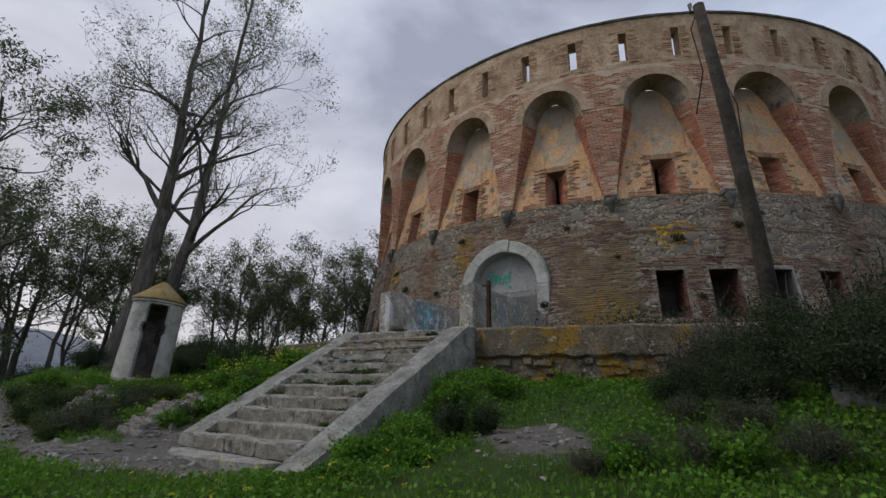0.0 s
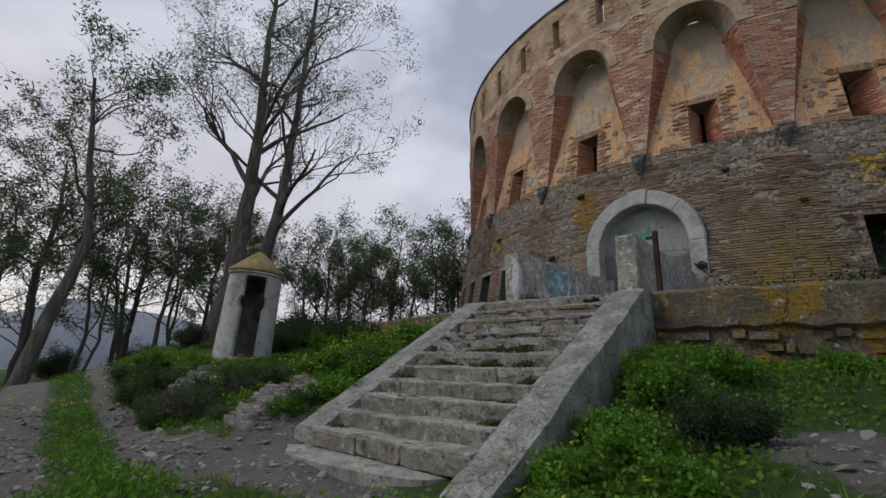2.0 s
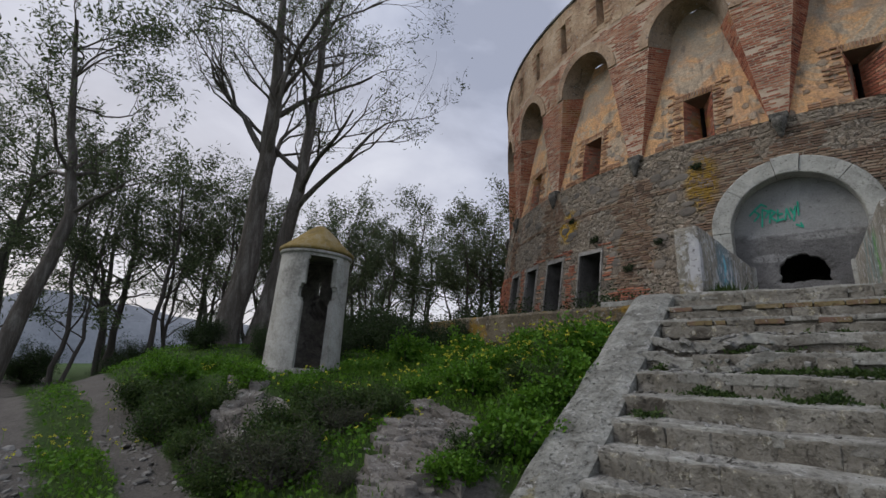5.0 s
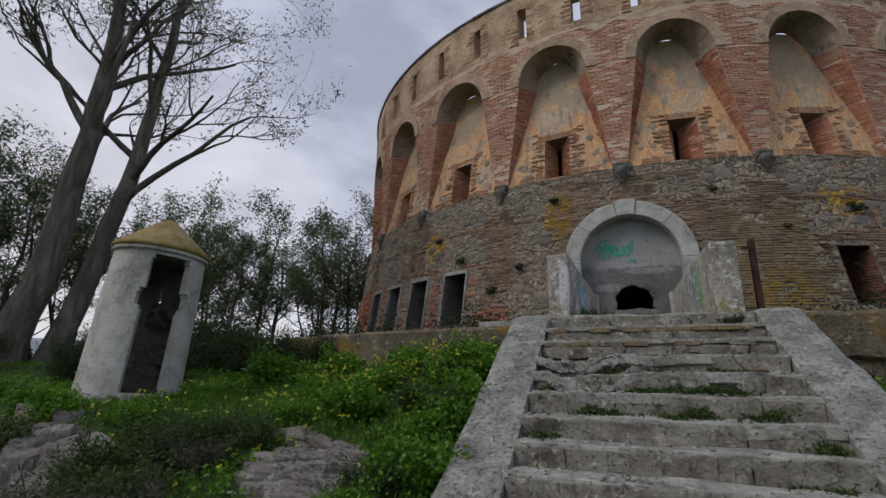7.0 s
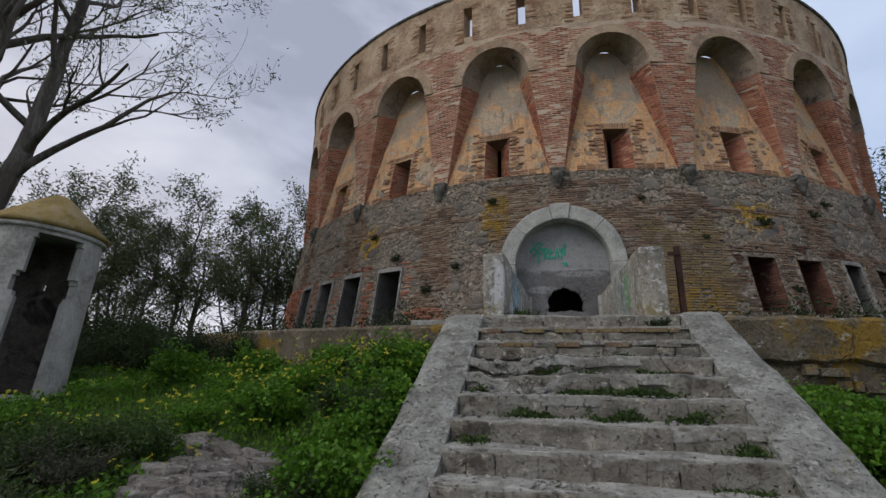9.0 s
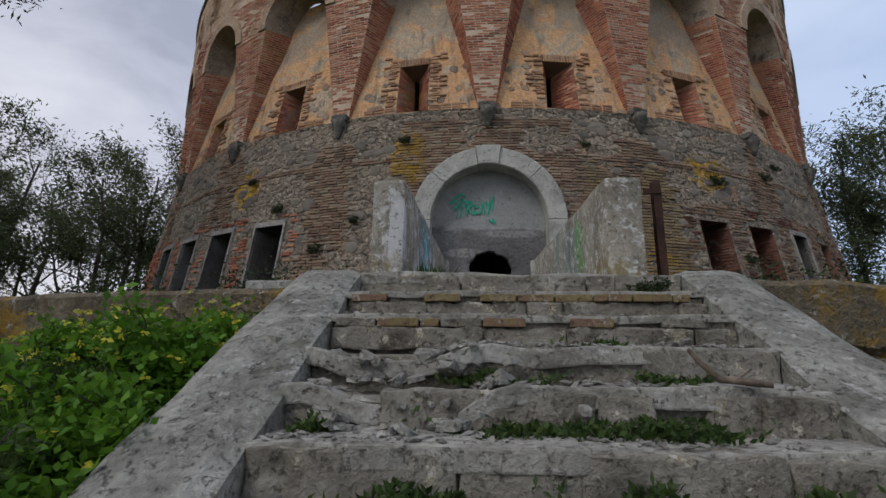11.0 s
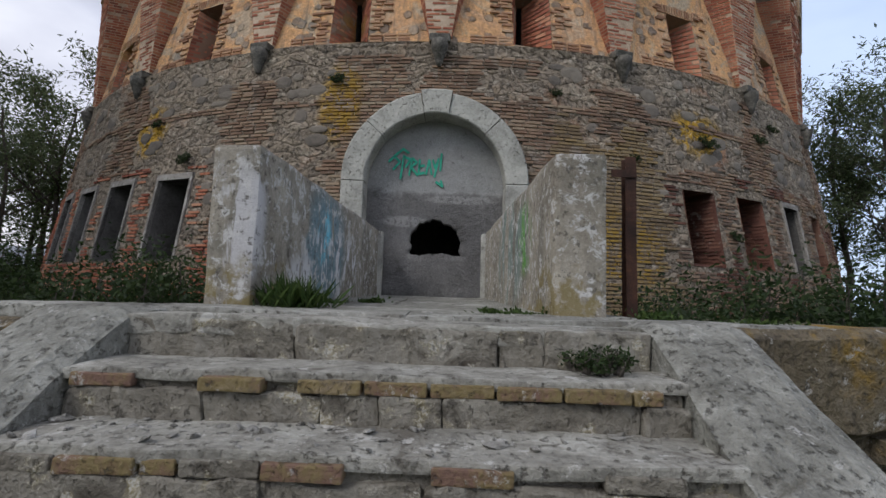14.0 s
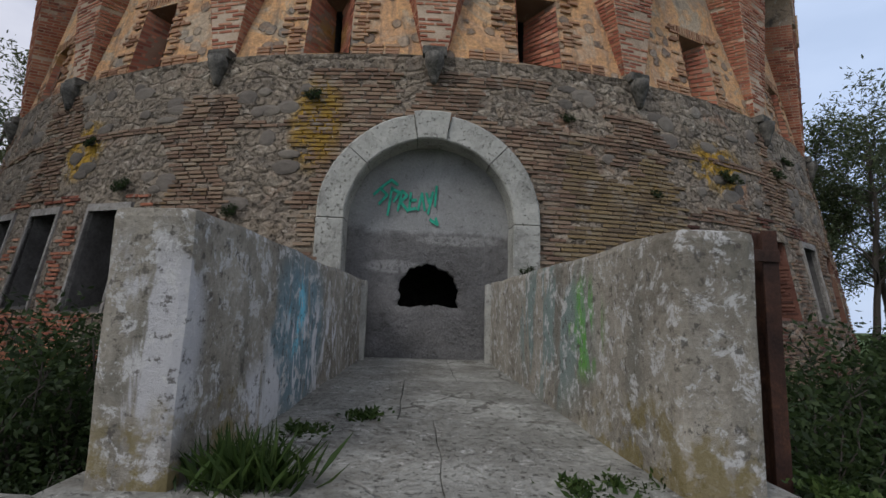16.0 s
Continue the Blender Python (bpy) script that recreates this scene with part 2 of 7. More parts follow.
def niche_wall_material(name):
    """Old render falling off brick and stone: ochre, pink and grey patches with embedded stones."""
    m, nt, b, g = start(name, 0.95)
    pos = g.outputs["Position"]
    n = stretch(nt, noise_node(nt, pos, 0.95, 7, 0.68, 0.8), 1.7)
    r = ramp_colors(nt, [(0.05, (0.26, 0.22, 0.17)), (0.33, (0.47, 0.38, 0.28)), (0.47, (0.66, 0.385, 0.19)), (0.58, (0.55, 0.33, 0.19)), (0.70, (0.52, 0.41, 0.30)), (0.95, (0.30, 0.26, 0.21))])
    nt.links.new(n, r.inputs["Fac"])
    fine = noise_node(nt, pos, 18.0, 6, 0.7)
    c = mix_color(nt, 0.8, r.outputs["Color"], mix_color(nt, stretch(nt, fine, 1.7), (0.3, 0.3, 0.3), (1.65, 1.6, 1.5)), "MULTIPLY")
    v = nt.nodes.new("ShaderNodeTexVoronoi")
    v.inputs["Scale"].default_value = 3.4
    nt.links.new(pos, v.inputs["Vector"])
    sz = nt.nodes.new("ShaderNodeSeparateXYZ")
    nt.links.new(pos, sz.inputs["Vector"])
    ragged = math_node(nt, "ADD", v.outputs["Distance"], math_node(nt, "MULTIPLY", math_node(nt, "SUBTRACT", noise_node(nt, pos, 7, 5, 0.7), 0.5), 0.5))
    stone = math_node(nt, "MULTIPLY", step_node(nt, ragged, 0.40, 0.30), step_node(nt, math_node(nt, "ADD", sz.outputs["Z"], math_node(nt, "MULTIPLY", noise_node(nt, pos, 1.1, 4), 2.0)), 10.5, 9.9))
    tone = ramp_colors(nt, [(0.0, (0.13, 0.12, 0.11)), (0.4, (0.22, 0.20, 0.175)), (0.7, (0.30, 0.235, 0.17)), (1.0, (0.36, 0.32, 0.26))])
    hue = nt.nodes.new("ShaderNodeSeparateColor")
    nt.links.new(v.outputs["Color"], hue.inputs["Color"])
    nt.links.new(hue.outputs["Red"], tone.inputs["Fac"])
    c = mix_color(nt, math_node(nt, "MULTIPLY", stone, 0.75), c, mix_color(nt, 0.7, tone.outputs["Color"], mix_color(nt, stretch(nt, fine, 1.7), (0.4, 0.4, 0.4), (1.6, 1.6, 1.6)), "MULTIPLY"))
    panel = math_node(nt, "MULTIPLY", step_node(nt, math_node(nt, "ADD", sz.outputs["Z"], math_node(nt, "MULTIPLY", noise_node(nt, pos, 1.6, 5, 0.7), 1.6)), 10.6, 11.0), step_node(nt, noise_node(nt, pos, 0.7, 4, 0.6), 0.42, 0.5))
    c = mix_color(nt, math_node(nt, "MULTIPLY", panel, 0.75), c, mix_color(nt, stretch(nt, fine, 1.6), (0.22, 0.19, 0.15), (0.42, 0.365, 0.29)))
    streak_map = nt.nodes.new("ShaderNodeMapping")
    streak_map.inputs["Scale"].default_value = (3.0, 3.0, 0.35)
    nt.links.new(pos, streak_map.inputs["Vector"])
    streak = noise_node(nt, streak_map.outputs["Vector"], 1.5, 5, 0.6)
    c = mix_color(nt, math_node(nt, "MULTIPLY", step_node(nt, streak, 0.55, 0.7), 0.6), c, (0.13, 0.115, 0.10))
    nt.links.new(c, b.inputs["Base Color"])
    bump(nt, b, math_node(nt, "ADD", fine, math_node(nt, "MULTIPLY", stone, 1.2)), 1.0, 0.03)
    return m


def brick_material(name, stops):
    m, nt, b, g = start(name, 0.92)
    pos = g.outputs["Position"]
    fine = noise_node(nt, pos, 60.0, 4, 0.7)
    big = noise_node(nt, pos, 0.8, 5, 0.6, 0.4)
    oi = nt.nodes.new("ShaderNodeObjectInfo")
    isl = math_node(nt, "FRACT", math_node(nt, "ADD", g.outputs["Random Per Island"], oi.outputs["Random"]))
    f = math_node(nt, "ADD", math_node(nt, "MULTIPLY", isl, 0.6), math_node(nt, "MULTIPLY", stretch(nt, big, 2.0), 0.4))
    r = ramp_colors(nt, stops)
    nt.links.new(f, r.inputs["Fac"])
    c = mix_color(nt, 0.55, r.outputs["Color"], mix_color(nt, fine, (0.4, 0.4, 0.4), (1.5, 1.5, 1.5)), "MULTIPLY")
    c = mix_color(nt, math_node(nt, "MULTIPLY", step_node(nt, noise_node(nt, pos, 1.4, 6, 0.7, 0.6), 0.56, 0.74), 0.5), c, (0.15, 0.12, 0.10))
    c = mix_color(nt, math_node(nt, "MULTIPLY", step_node(nt, noise_node(nt, pos, 0.55, 6, 0.7), 0.60, 0.72), 0.7), c, (0.32, 0.20, 0.045))
    for centre, size in ((polar(-7.4, 13.4, 6.45), (0.5, 0.6, 1.0)), (polar(13.5, 13.6, 3.9), (1.1, 1.0, 0.9))):
        f = math_node(nt, "MULTIPLY", step_node(nt, spot(nt, pos, centre, size), 0.0, 0.5), step_node(nt, noise_node(nt, pos, 5, 5, 0.7), 0.42, 0.54))
        c = mix_color(nt, math_node(nt, "MULTIPLY", f, 0.85), c, (0.36, 0.225, 0.035))
    c = mix_color(nt, math_node(nt, "MULTIPLY", step_node(nt, noise_node(nt, pos, 3.2, 7, 0.75, 0.5), 0.56, 0.64), 0.7), c, (0.33, 0.285, 0.235))
    nt.links.new(c, b.inputs["Base Color"])
    bump(nt, b, fine, 0.9, 0.02)
    return m


M_RUBBLE = rubble_wall("rubble")
M_NICHE = niche_wall_material("niche_render")
M_BRICK = brick_material("brick_red", [(0.08, (0.17, 0.060, 0.042)), (0.35, (0.37, 0.128, 0.080)), (0.65, (0.50, 0.205, 0.122)), (0.95, (0.62, 0.36, 0.23))])
M_BRICK_OLD = brick_material("brick_brown", [(0.1, (0.11, 0.085, 0.066)), (0.4, (0.24, 0.152, 0.106)), (0.65, (0.32, 0.222, 0.152)), (0.9, (0.385, 0.31, 0.22))])
M_BRICK_FADED = brick_material("brick_faded", [(0.1, (0.24, 0.13, 0.085)), (0.4, (0.42, 0.235, 0.145)), (0.7, (0.50, 0.31, 0.19)), (0.95, (0.50, 0.37, 0.25))])
M_BRICK_OCHRE = brick_material("brick_ochre", [(0.1, (0.16, 0.115, 0.075)), (0.4, (0.24, 0.175, 0.105)), (0.65, (0.30, 0.215, 0.11)), (0.9, (0.31, 0.26, 0.18))])
M_MORTAR = mottled("mortar", [(0.1, (0.28, 0.20, 0.14)), (0.5, (0.52, 0.395, 0.285)), (0.9, (0.64, 0.51, 0.385))], 1.5, 30, relief=0.02)
M_PLASTER = mottled("arch_render", [(0.05, (0.18, 0.12, 0.082)), (0.5, (0.43, 0.295, 0.195)), (0.95, (0.58, 0.43, 0.30))], 1.3, 18, relief=0.02, dirt=((0.12, 0.10, 0.085), 1.6, 0.55), specks=True)
# stained render like the arch bands, darkened to paint shade under the vaults
M_VAULT = mottled("vault_shaded_render", [(0.05, (0.14, 0.108, 0.082)), (0.5, (0.32, 0.245, 0.18)), (0.95, (0.45, 0.36, 0.27))], 1.8, 18, relief=0.02, dirt=((0.085, 0.075, 0.065), 1.9, 0.53), specks=True)
M_SURROUND = mottled("window_surround", [(0.05, (0.15, 0.135, 0.12)), (0.5, (0.27, 0.25, 0.225)), (0.95, (0.40, 0.375, 0.34))], 2.0, 20, relief=0.015, dirt=((0.12, 0.105, 0.09), 2.2, 0.55), specks=True)
M_PARAPET = mottled("parapet_render", [(0.05, (0.23, 0.145, 0.095)), (0.5, (0.50, 0.345, 0.22)), (0.95, (0.68, 0.53, 0.37))], 1.2, 9, relief=0.06, dirt=((0.27, 0.145, 0.085), 1.1, 0.54), specks=True)
M_COPING = mottled("coping_stone", [(0.3, (0.10, 0.095, 0.09)), (0.7, (0.22, 0.20, 0.18))], 3, 20)
M_STONE_RING = mottled("gate_stone", [(0.2, (0.249, 0.245, 0.218)), (0.5, (0.398, 0.393, 0.353)), (0.8, (0.519, 0.510, 0.457))], 2.5, 26, relief=0.015, island=0.2, dirt=((0.169, 0.168, 0.155), 2.4, 0.60), specks=True)
M_STEP_BRICK = mottled("worn_step_brick", [(0.1, (0.09, 0.06, 0.048)), (0.35, (0.19, 0.115, 0.085)), (0.6, (0.20, 0.155, 0.07)), (0.9, (0.30, 0.235, 0.16))], 5, 40, relief=0.02, island=0.3, dirt=((0.10, 0.08, 0.06), 5, 0.56), specks=True)


def gate_render(name):
    """Two coats of cement: a trowelled upper part over rough-cast that a ragged line parts."""
    m, nt, b, g = start(name, 0.93)
    pos = g.outputs["Position"]
    sz = nt.nodes.new("ShaderNodeSeparateXYZ")
    nt.links.new(pos, sz.inputs["Vector"])
    big, mid, fine = noise_node(nt, pos, 1.5, 6, 0.65, 0.5), noise_node(nt, pos, 9, 6, 0.75, 0.4), noise_node(nt, pos, 40, 5, 0.75)
    tone = stretch(nt, math_node(nt, "ADD", math_node(nt, "MULTIPLY", big, 0.55), math_node(nt, "MULTIPLY", fine, 0.45)), 2.3)
    upper = ramp_colors(nt, [(0.1, (0.19, 0.19, 0.185)), (0.5, (0.30, 0.30, 0.29)), (0.9, (0.41, 0.41, 0.40))])
    lower = ramp_colors(nt, [(0.1, (0.095, 0.09, 0.085)), (0.5, (0.185, 0.18, 0.175)), (0.9, (0.30, 0.295, 0.285))])
    nt.links.new(tone, upper.inputs["Fac"])
    nt.links.new(tone, lower.inputs["Fac"])
    line = step_node(nt, math_node(nt, "ADD", sz.outputs["Z"], math_node(nt, "MULTIPLY", big, 0.5)), 5.03, 5.16)
    c = mix_color(nt, line, lower.outputs["Color"], upper.outputs["Color"])
    for centre, size in (((AX + 0.45, 13.7, 4.72), (0.75, 0.6, 0.10)), ((AX - 0.5, 13.7, 4.32), (0.5, 0.6, 0.12))):
        f = math_node(nt, "MULTIPLY", step_node(nt, spot(nt, pos, centre, size), 0.0, 0.4), step_node(nt, mid, 0.40, 0.52))
        c = mix_color(nt, math_node(nt, "MULTIPLY", f, 0.7), c, (0.40, 0.395, 0.38))
    c = mix_color(nt, math_node(nt, "MULTIPLY", step_node(nt, mid, 0.57, 0.66), 0.6), c, (0.10, 0.095, 0.088))
    nt.links.new(c, b.inputs["Base Color"])
    rough = math_node(nt, "MULTIPLY", mid, math_node(nt, "SUBTRACT", 1.6, math_node(nt, "MULTIPLY", line, 1.2)))
    bump(nt, b, math_node(nt, "ADD", rough, math_node(nt, "MULTIPLY", fine, 0.4)), 1.0, 0.05)
    return m


M_RENDER_GREY = gate_render("gate_render")
M_STEP = mottled("step_stone", [(0.1, (0.090, 0.080, 0.064)), (0.45, (0.200, 0.182, 0.148)), (0.7, (0.288, 0.270, 0.228)), (0.95, (0.499, 0.479, 0.426))], 4.0, 30, relief=0.03, island=0.25, dirt=((0.085, 0.073, 0.057), 3.0, 0.52), lichen=((0.25, 0.205, 0.085), 8.0, 0.57), specks=True)
M_TREAD = mottled("tread_concrete", [(0.1, (0.130, 0.122, 0.104)), (0.5, (0.279, 0.268, 0.233)), (0.9, (0.438, 0.428, 0.382))], 3.2, 28, relief=0.02, dirt=((0.130, 0.117, 0.097), 2.6, 0.54), specks=True)
M_DECK = mottled("deck_concrete", [(0.1, (0.139, 0.133, 0.115)), (0.5, (0.268, 0.263, 0.233)), (0.9, (0.449, 0.444, 0.402))], 1.7, 22, relief=0.03, dirt=((0.150, 0.138, 0.115), 1.3, 0.54), specks=True, cracks=0.55)
M_SLOPE = mottled("string_concrete", [(0.1, (0.119, 0.114, 0.097)), (0.5, (0.268, 0.263, 0.230)), (0.9, (0.438, 0.433, 0.387))], 3.0, 24, relief=0.05, dirt=((0.119, 0.110, 0.089), 2.2, 0.54), lichen=((0.249, 0.209, 0.089), 1.6, 0.64), specks=True)
M_MOATWALL = mottled("lichened_wall", [(0.1, (0.085, 0.07, 0.052)), (0.5, (0.18, 0.145, 0.095)), (0.9, (0.28, 0.24, 0.18))], 2.2, 20, relief=0.09, dirt=((0.075, 0.066, 0.053), 1.8, 0.53), lichen=((0.31, 0.19, 0.035), 1.3, 0.50), specks=True, cracks=0.8)
M_RUST = mottled("rusty_steel", [(0.2, (0.024, 0.013, 0.010)), (0.6, (0.058, 0.027, 0.018)), (0.9, (0.10, 0.044, 0.024))], 6, 60, rough=0.75, relief=0.004)
# near-black base colour: the gloom behind the openings is painted in
M_DARK = mottled("shaded_interior", [(0.2, (0.03, 0.029, 0.028)), (0.8, (0.09, 0.085, 0.08))], 1.5, 12)


# ---- building helpers ----
def obj(name, verts, faces, material, parent=None, label="", smooth=False):
    me = bpy.data.meshes.new(name)
    me.from_pydata([tuple(v) for v in verts], [], faces)
    me.validate()
    me.materials.append(material)
    if smooth:
        me.polygons.foreach_set("use_smooth", [True] * len(me.polygons))
    ob = new(name, me)
    ob.parent = parent
    if label:
        ob["label"] = label
    return ob


def part(name, bm, material, parent, label=""):
    me = bpy.data.meshes.new(name)
    bm.to_mesh(me)
    bm.free()
    me.materials.append(material)
    ob = new(name, me)
    ob.parent = parent
    if label:
        ob["label"] = label
    return ob


def thing(name, label, category, group="", kind="", at=(0, 0, 0)):
    e = new(name)
    e.empty_display_size = 0.2
    e.location = at
    return tagged(e, label, category, group, kind)


def n3(x, y, z, s=1.0):
    return noise.noise(Vector((x * s, y * s, z * s)))


def rough_box(lo, hi, step, amount, scale=2.5, bevel=0.0, seed=0.0):
    """A box with worn, uneven faces."""
    bm = bmesh.new()
    bmesh.ops.create_cube(bm, size=1.0)
    size = Vector(hi) - Vector(lo)
    for v in bm.verts:
        v.co = Vector(lo) + Vector(((v.co.x + 0.5) * size.x, (v.co.y + 0.5) * size.y, (v.co.z + 0.5) * size.z))
    if bevel:
        bmesh.ops.bevel(bm, geom=bm.edges[:], offset=bevel, segments=2, affect="EDGES", profile=0.6)
    for axis in range(3):
        n = int(size[axis] / step)
        for i in range(1, n):
            co = Vector((0, 0, 0))
            co[axis] = lo[axis] + size[axis] * i / n
            no = Vector((0, 0, 0))
            no[axis] = 1
            bmesh.ops.bisect_plane(bm, geom=bm.verts[:] + bm.edges[:] + bm.faces[:], plane_co=co, plane_no=no)
    for v in bm.verts:
        d = noise.noise_vector((v.co + Vector((seed, 0, 0))) * scale)
        v.co += d * amount
    return bm


# ---- the lie of the land ----
GROUND = [(0.2, 0.0, 0.36), (-2.3, 1.0, 0.42), (-4.0, 1.2, 0.52), (-6.3, 1.4, 0.66), (-5.0, 3.6, 0.62), (-7.3, 3.6, 0.62), (-8.75, 4.2, 0.95), (-7.7, 4.0, 0.52), (-7.65, 4.6, 0.62), (-7.6, 5.4, 0.95), (-6.0, 4.6, 0.45), (-6.0, 5.6, 0.80), (-4.4, 4.3, 0.55), (-4.4, 5.2, 0.80),
          (-9.3, 5.2, 1.30), (-8.1, 5.2, 1.25), (-8.1, 6.2, 1.75), (-8.1, 7.2, 2.15), (-8.3, 8.2, 2.38), (-9.6, 6.6, 1.75), (-9.8, 7.8, 2.15), (-11.0, 8.6, 2.15), (-12.7, 6.0, 1.80), (-11.4, 3.2, 0.42), (-9.2, 3.3, 0.62),
          (-14.0, 3.8, 0.62), (-15.0, 5.5, 1.6), (-20.0, 8.5, 2.2), (-24.0, 3.6, 0.3), (-30.0, 5.0, 0.2), (-2.3, 6.1, 1.15), (-3.85, 5.4, 1.05), (-3.8, 7.6, 1.95),
          (-1.8, 8.0, 1.8), (1.5, 8.2, 1.9), (2.5, 3.5, 0.75), (4.5, 6.5, 1.5), (-2.0, 3.2, 0.68), (-4.4, 3.0, 0.66), (-11.0, -1.0, 0.40), (-4.0, -3.0, 0.35),
          (3.0, -2.0, 0.4), (-16.0, 0.0, 0.35), (10.0, 5.0, 1.6), (-18.0, 14.0, 2.2), (-30.0, 14.0, 1.4), (-9.8, 2.4, 0.45), (-8.0, 1.5, 0.60), (-15.5, 9.5, 2.1)]
G_XY = np.array([g[:2] for g in GROUND])
G_Z = np.array([g[2] for g in GROUND])


def ground_heights(x, y):
    x, y = np.asarray(x, float), np.asarray(y, float)
    d2 = (x[..., None] - G_XY[:, 0]) ** 2 + (y[..., None] - G_XY[:, 1]) ** 2
    w = 1.0 / (d2 + 0.35) ** 1.9
    z = (w * G_Z).sum(-1) / w.sum(-1)
    far = np.clip((np.hypot(x + 6, y - 8) - 25) / 60, 0, 1)
    z = z * (1 - far) + 0.3 * far - 14 * np.clip((np.hypot(x + 6, y - 8) - 45) / 300, 0, 1)
    r = np.hypot(x - AX, y - CY)
    moat = np.clip((18.15 - r) / 0.15, 0, 1)
    return z * (1 - moat) + 1.45 * moat


def ground_z(x, y):
    z = float(ground_heights(np.array([x]), np.array([y]))[0])
    return z + 0.05 * n3(x, y, 0, 0.9) + 0.025 * n3(x, y, 3, 3.1)


# ---- ground ----
def bare_amount(x, y):
    """How bare of plants the ground is: wheel ruts, scree at the stair's foot, rock on the slope."""
    c = 2.2 + (-7.9 - x) * 0.145
    rut = max(math.exp(-((y - c - 0.75) / 0.36) ** 2), math.exp(-((y - c + 0.8) / 0.55) ** 2)) if x < -5.5 else 0
    rut *= min(1, (-5.5 - x) / 2.0) if x < -5.5 else 0
    scree = 1.15 * math.exp(-((x + 8.1) / 1.7) ** 2 - ((y - 3.15) / 0.62) ** 2)
    scree = max(scree, 1.2 * math.exp(-((x + 6.6) / 1.7) ** 2 - ((y - 3.7) / 0.65) ** 2), 1.2 * math.exp(-((x + 8.0) / 0.55) ** 2 - ((y - 4.2) / 0.7) ** 2))
    rock = max(1.2 * math.exp(-((x + 9.05 + 0.5 * (y - 5.1)) / 0.62) ** 2 - ((y - 5.05) / 0.62) ** 2), 1.1 * math.exp(-((x + 11.9) / 0.9) ** 2 - ((y - 4.65) / 0.36) ** 2))
    dirt = 1.15 * math.exp(-((x + 1.95 + 0.35 * (y - 5.9)) / 0.8) ** 2 - ((y - 5.75) / 0.95) ** 2)
    return min(1.0, max(rut, scree, rock, dirt) + 0.25 * n3(x, y, 7, 1.7) * (max(rut, scree, rock, dirt) > 0.2))


def ground_material():
    m, nt, b, g = start("earth_and_turf", 0.95)
    pos = g.outputs["Position"]
    at = nt.nodes.new("ShaderNodeAttribute")
    at.attribute_name = "bare"
    n1 = noise_node(nt, pos, 2.2, 6, 0.65, 0.5)
    n2 = noise_node(nt, pos, 34.0, 6, 0.75)
    turf = ramp_colors(nt, [(0.25, (0.022, 0.040, 0.011)), (0.5, (0.045, 0.082, 0.016)), (0.8, (0.085, 0.12, 0.028))])
    nt.links.new(math_node(nt, "ADD", math_node(nt, "MULTIPLY", n1, 0.5), math_node(nt, "MULTIPLY", n2, 0.5)), turf.inputs["Fac"])
    earth = ramp_colors(nt, [(0.28, (0.07, 0.061, 0.052)), (0.5, (0.15, 0.135, 0.117)), (0.62, (0.20, 0.182, 0.16)), (0.8, (0.31, 0.29, 0.26))])
    nt.links.new(math_node(nt, "ADD", math_node(nt, "MULTIPLY", n1, 0.35), math_node(nt, "MULTIPLY", n2, 0.65)), earth.inputs["Fac"])
    edge = step_node(nt, math_node(nt, "ADD", at.outputs["Fac"], math_node(nt, "MULTIPLY", math_node(nt, "SUBTRACT", noise_node(nt, pos, 7, 5, 0.7), 0.5), 0.7)), 0.38, 0.58)
    c = mix_color(nt, edge, turf.outputs["Color"], earth.outputs["Color"])
    nt.links.new(c, b.inputs["Base Color"])
    bump(nt, b, math_node(nt, "ADD", n2, math_node(nt, "MULTIPLY", n1, 0.6)), 1.0, 0.05)
    return m


def axis_points(lo, hi, fine_lo, fine_hi, fine):
    pts = list(np.arange(fine_lo, fine_hi + 1e-6, fine))
    s, p = fine, fine_hi
    while p < hi:
        s *= 1.22
        p += s
        pts.append(p)
    s, p = fine, fine_lo
    while p > lo:
        s *= 1.22
        p -= s
        pts.insert(0, p)
    return np.array(pts)


def build_ground():
    xs = axis_points(-900, 900, -16, 4, 0.13)
    ys = axis_points(-900, 900, -1, 10.5, 0.13)
    X, Y = np.meshgrid(xs, ys)
    Z = ground_heights(X, Y)
    nx = len(xs)
    verts, bare = [], []
    for x, y, z in zip(X.ravel(), Y.ravel(), Z.ravel()):
        if -40 < x < 30 and -20 < y < 40:
            bm_ = bare_amount(x, y)
            z += 0.05 * n3(x, y, 0, 0.9) + 0.025 * n3(x, y, 3, 3.1) + bm_ * 0.05 * abs(n3(x, y, 5, 4.2))
        else:
            bm_ = 0.0
        verts.append((x, y, z))
        bare.append(bm_)
    faces = [(j * nx + i, j * nx + i + 1, (j + 1) * nx + i + 1, (j + 1) * nx + i) for j in range(len(ys) - 1) for i in range(nx - 1)]
    ob = obj("ground", verts, faces, ground_material(), smooth=True)
    a = ob.data.attributes.new("bare", "FLOAT", "POINT")
    a.data.foreach_set("value", bare)
    tagged(ob, "grassy slope with bare stony ruts and scree", "ground", kind="structure")


build_ground()

# both colours lowered so that window reveals carry their recess shade as paint
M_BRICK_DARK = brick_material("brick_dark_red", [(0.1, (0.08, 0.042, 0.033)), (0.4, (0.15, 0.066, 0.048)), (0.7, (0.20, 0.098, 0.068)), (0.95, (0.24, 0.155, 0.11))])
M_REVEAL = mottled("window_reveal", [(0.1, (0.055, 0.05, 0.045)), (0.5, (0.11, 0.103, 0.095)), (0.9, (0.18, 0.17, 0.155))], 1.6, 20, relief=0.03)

# ---- the round tower ----
Z_RING, R_UP, Z_TOP = 7.62, 13.18, 14.40
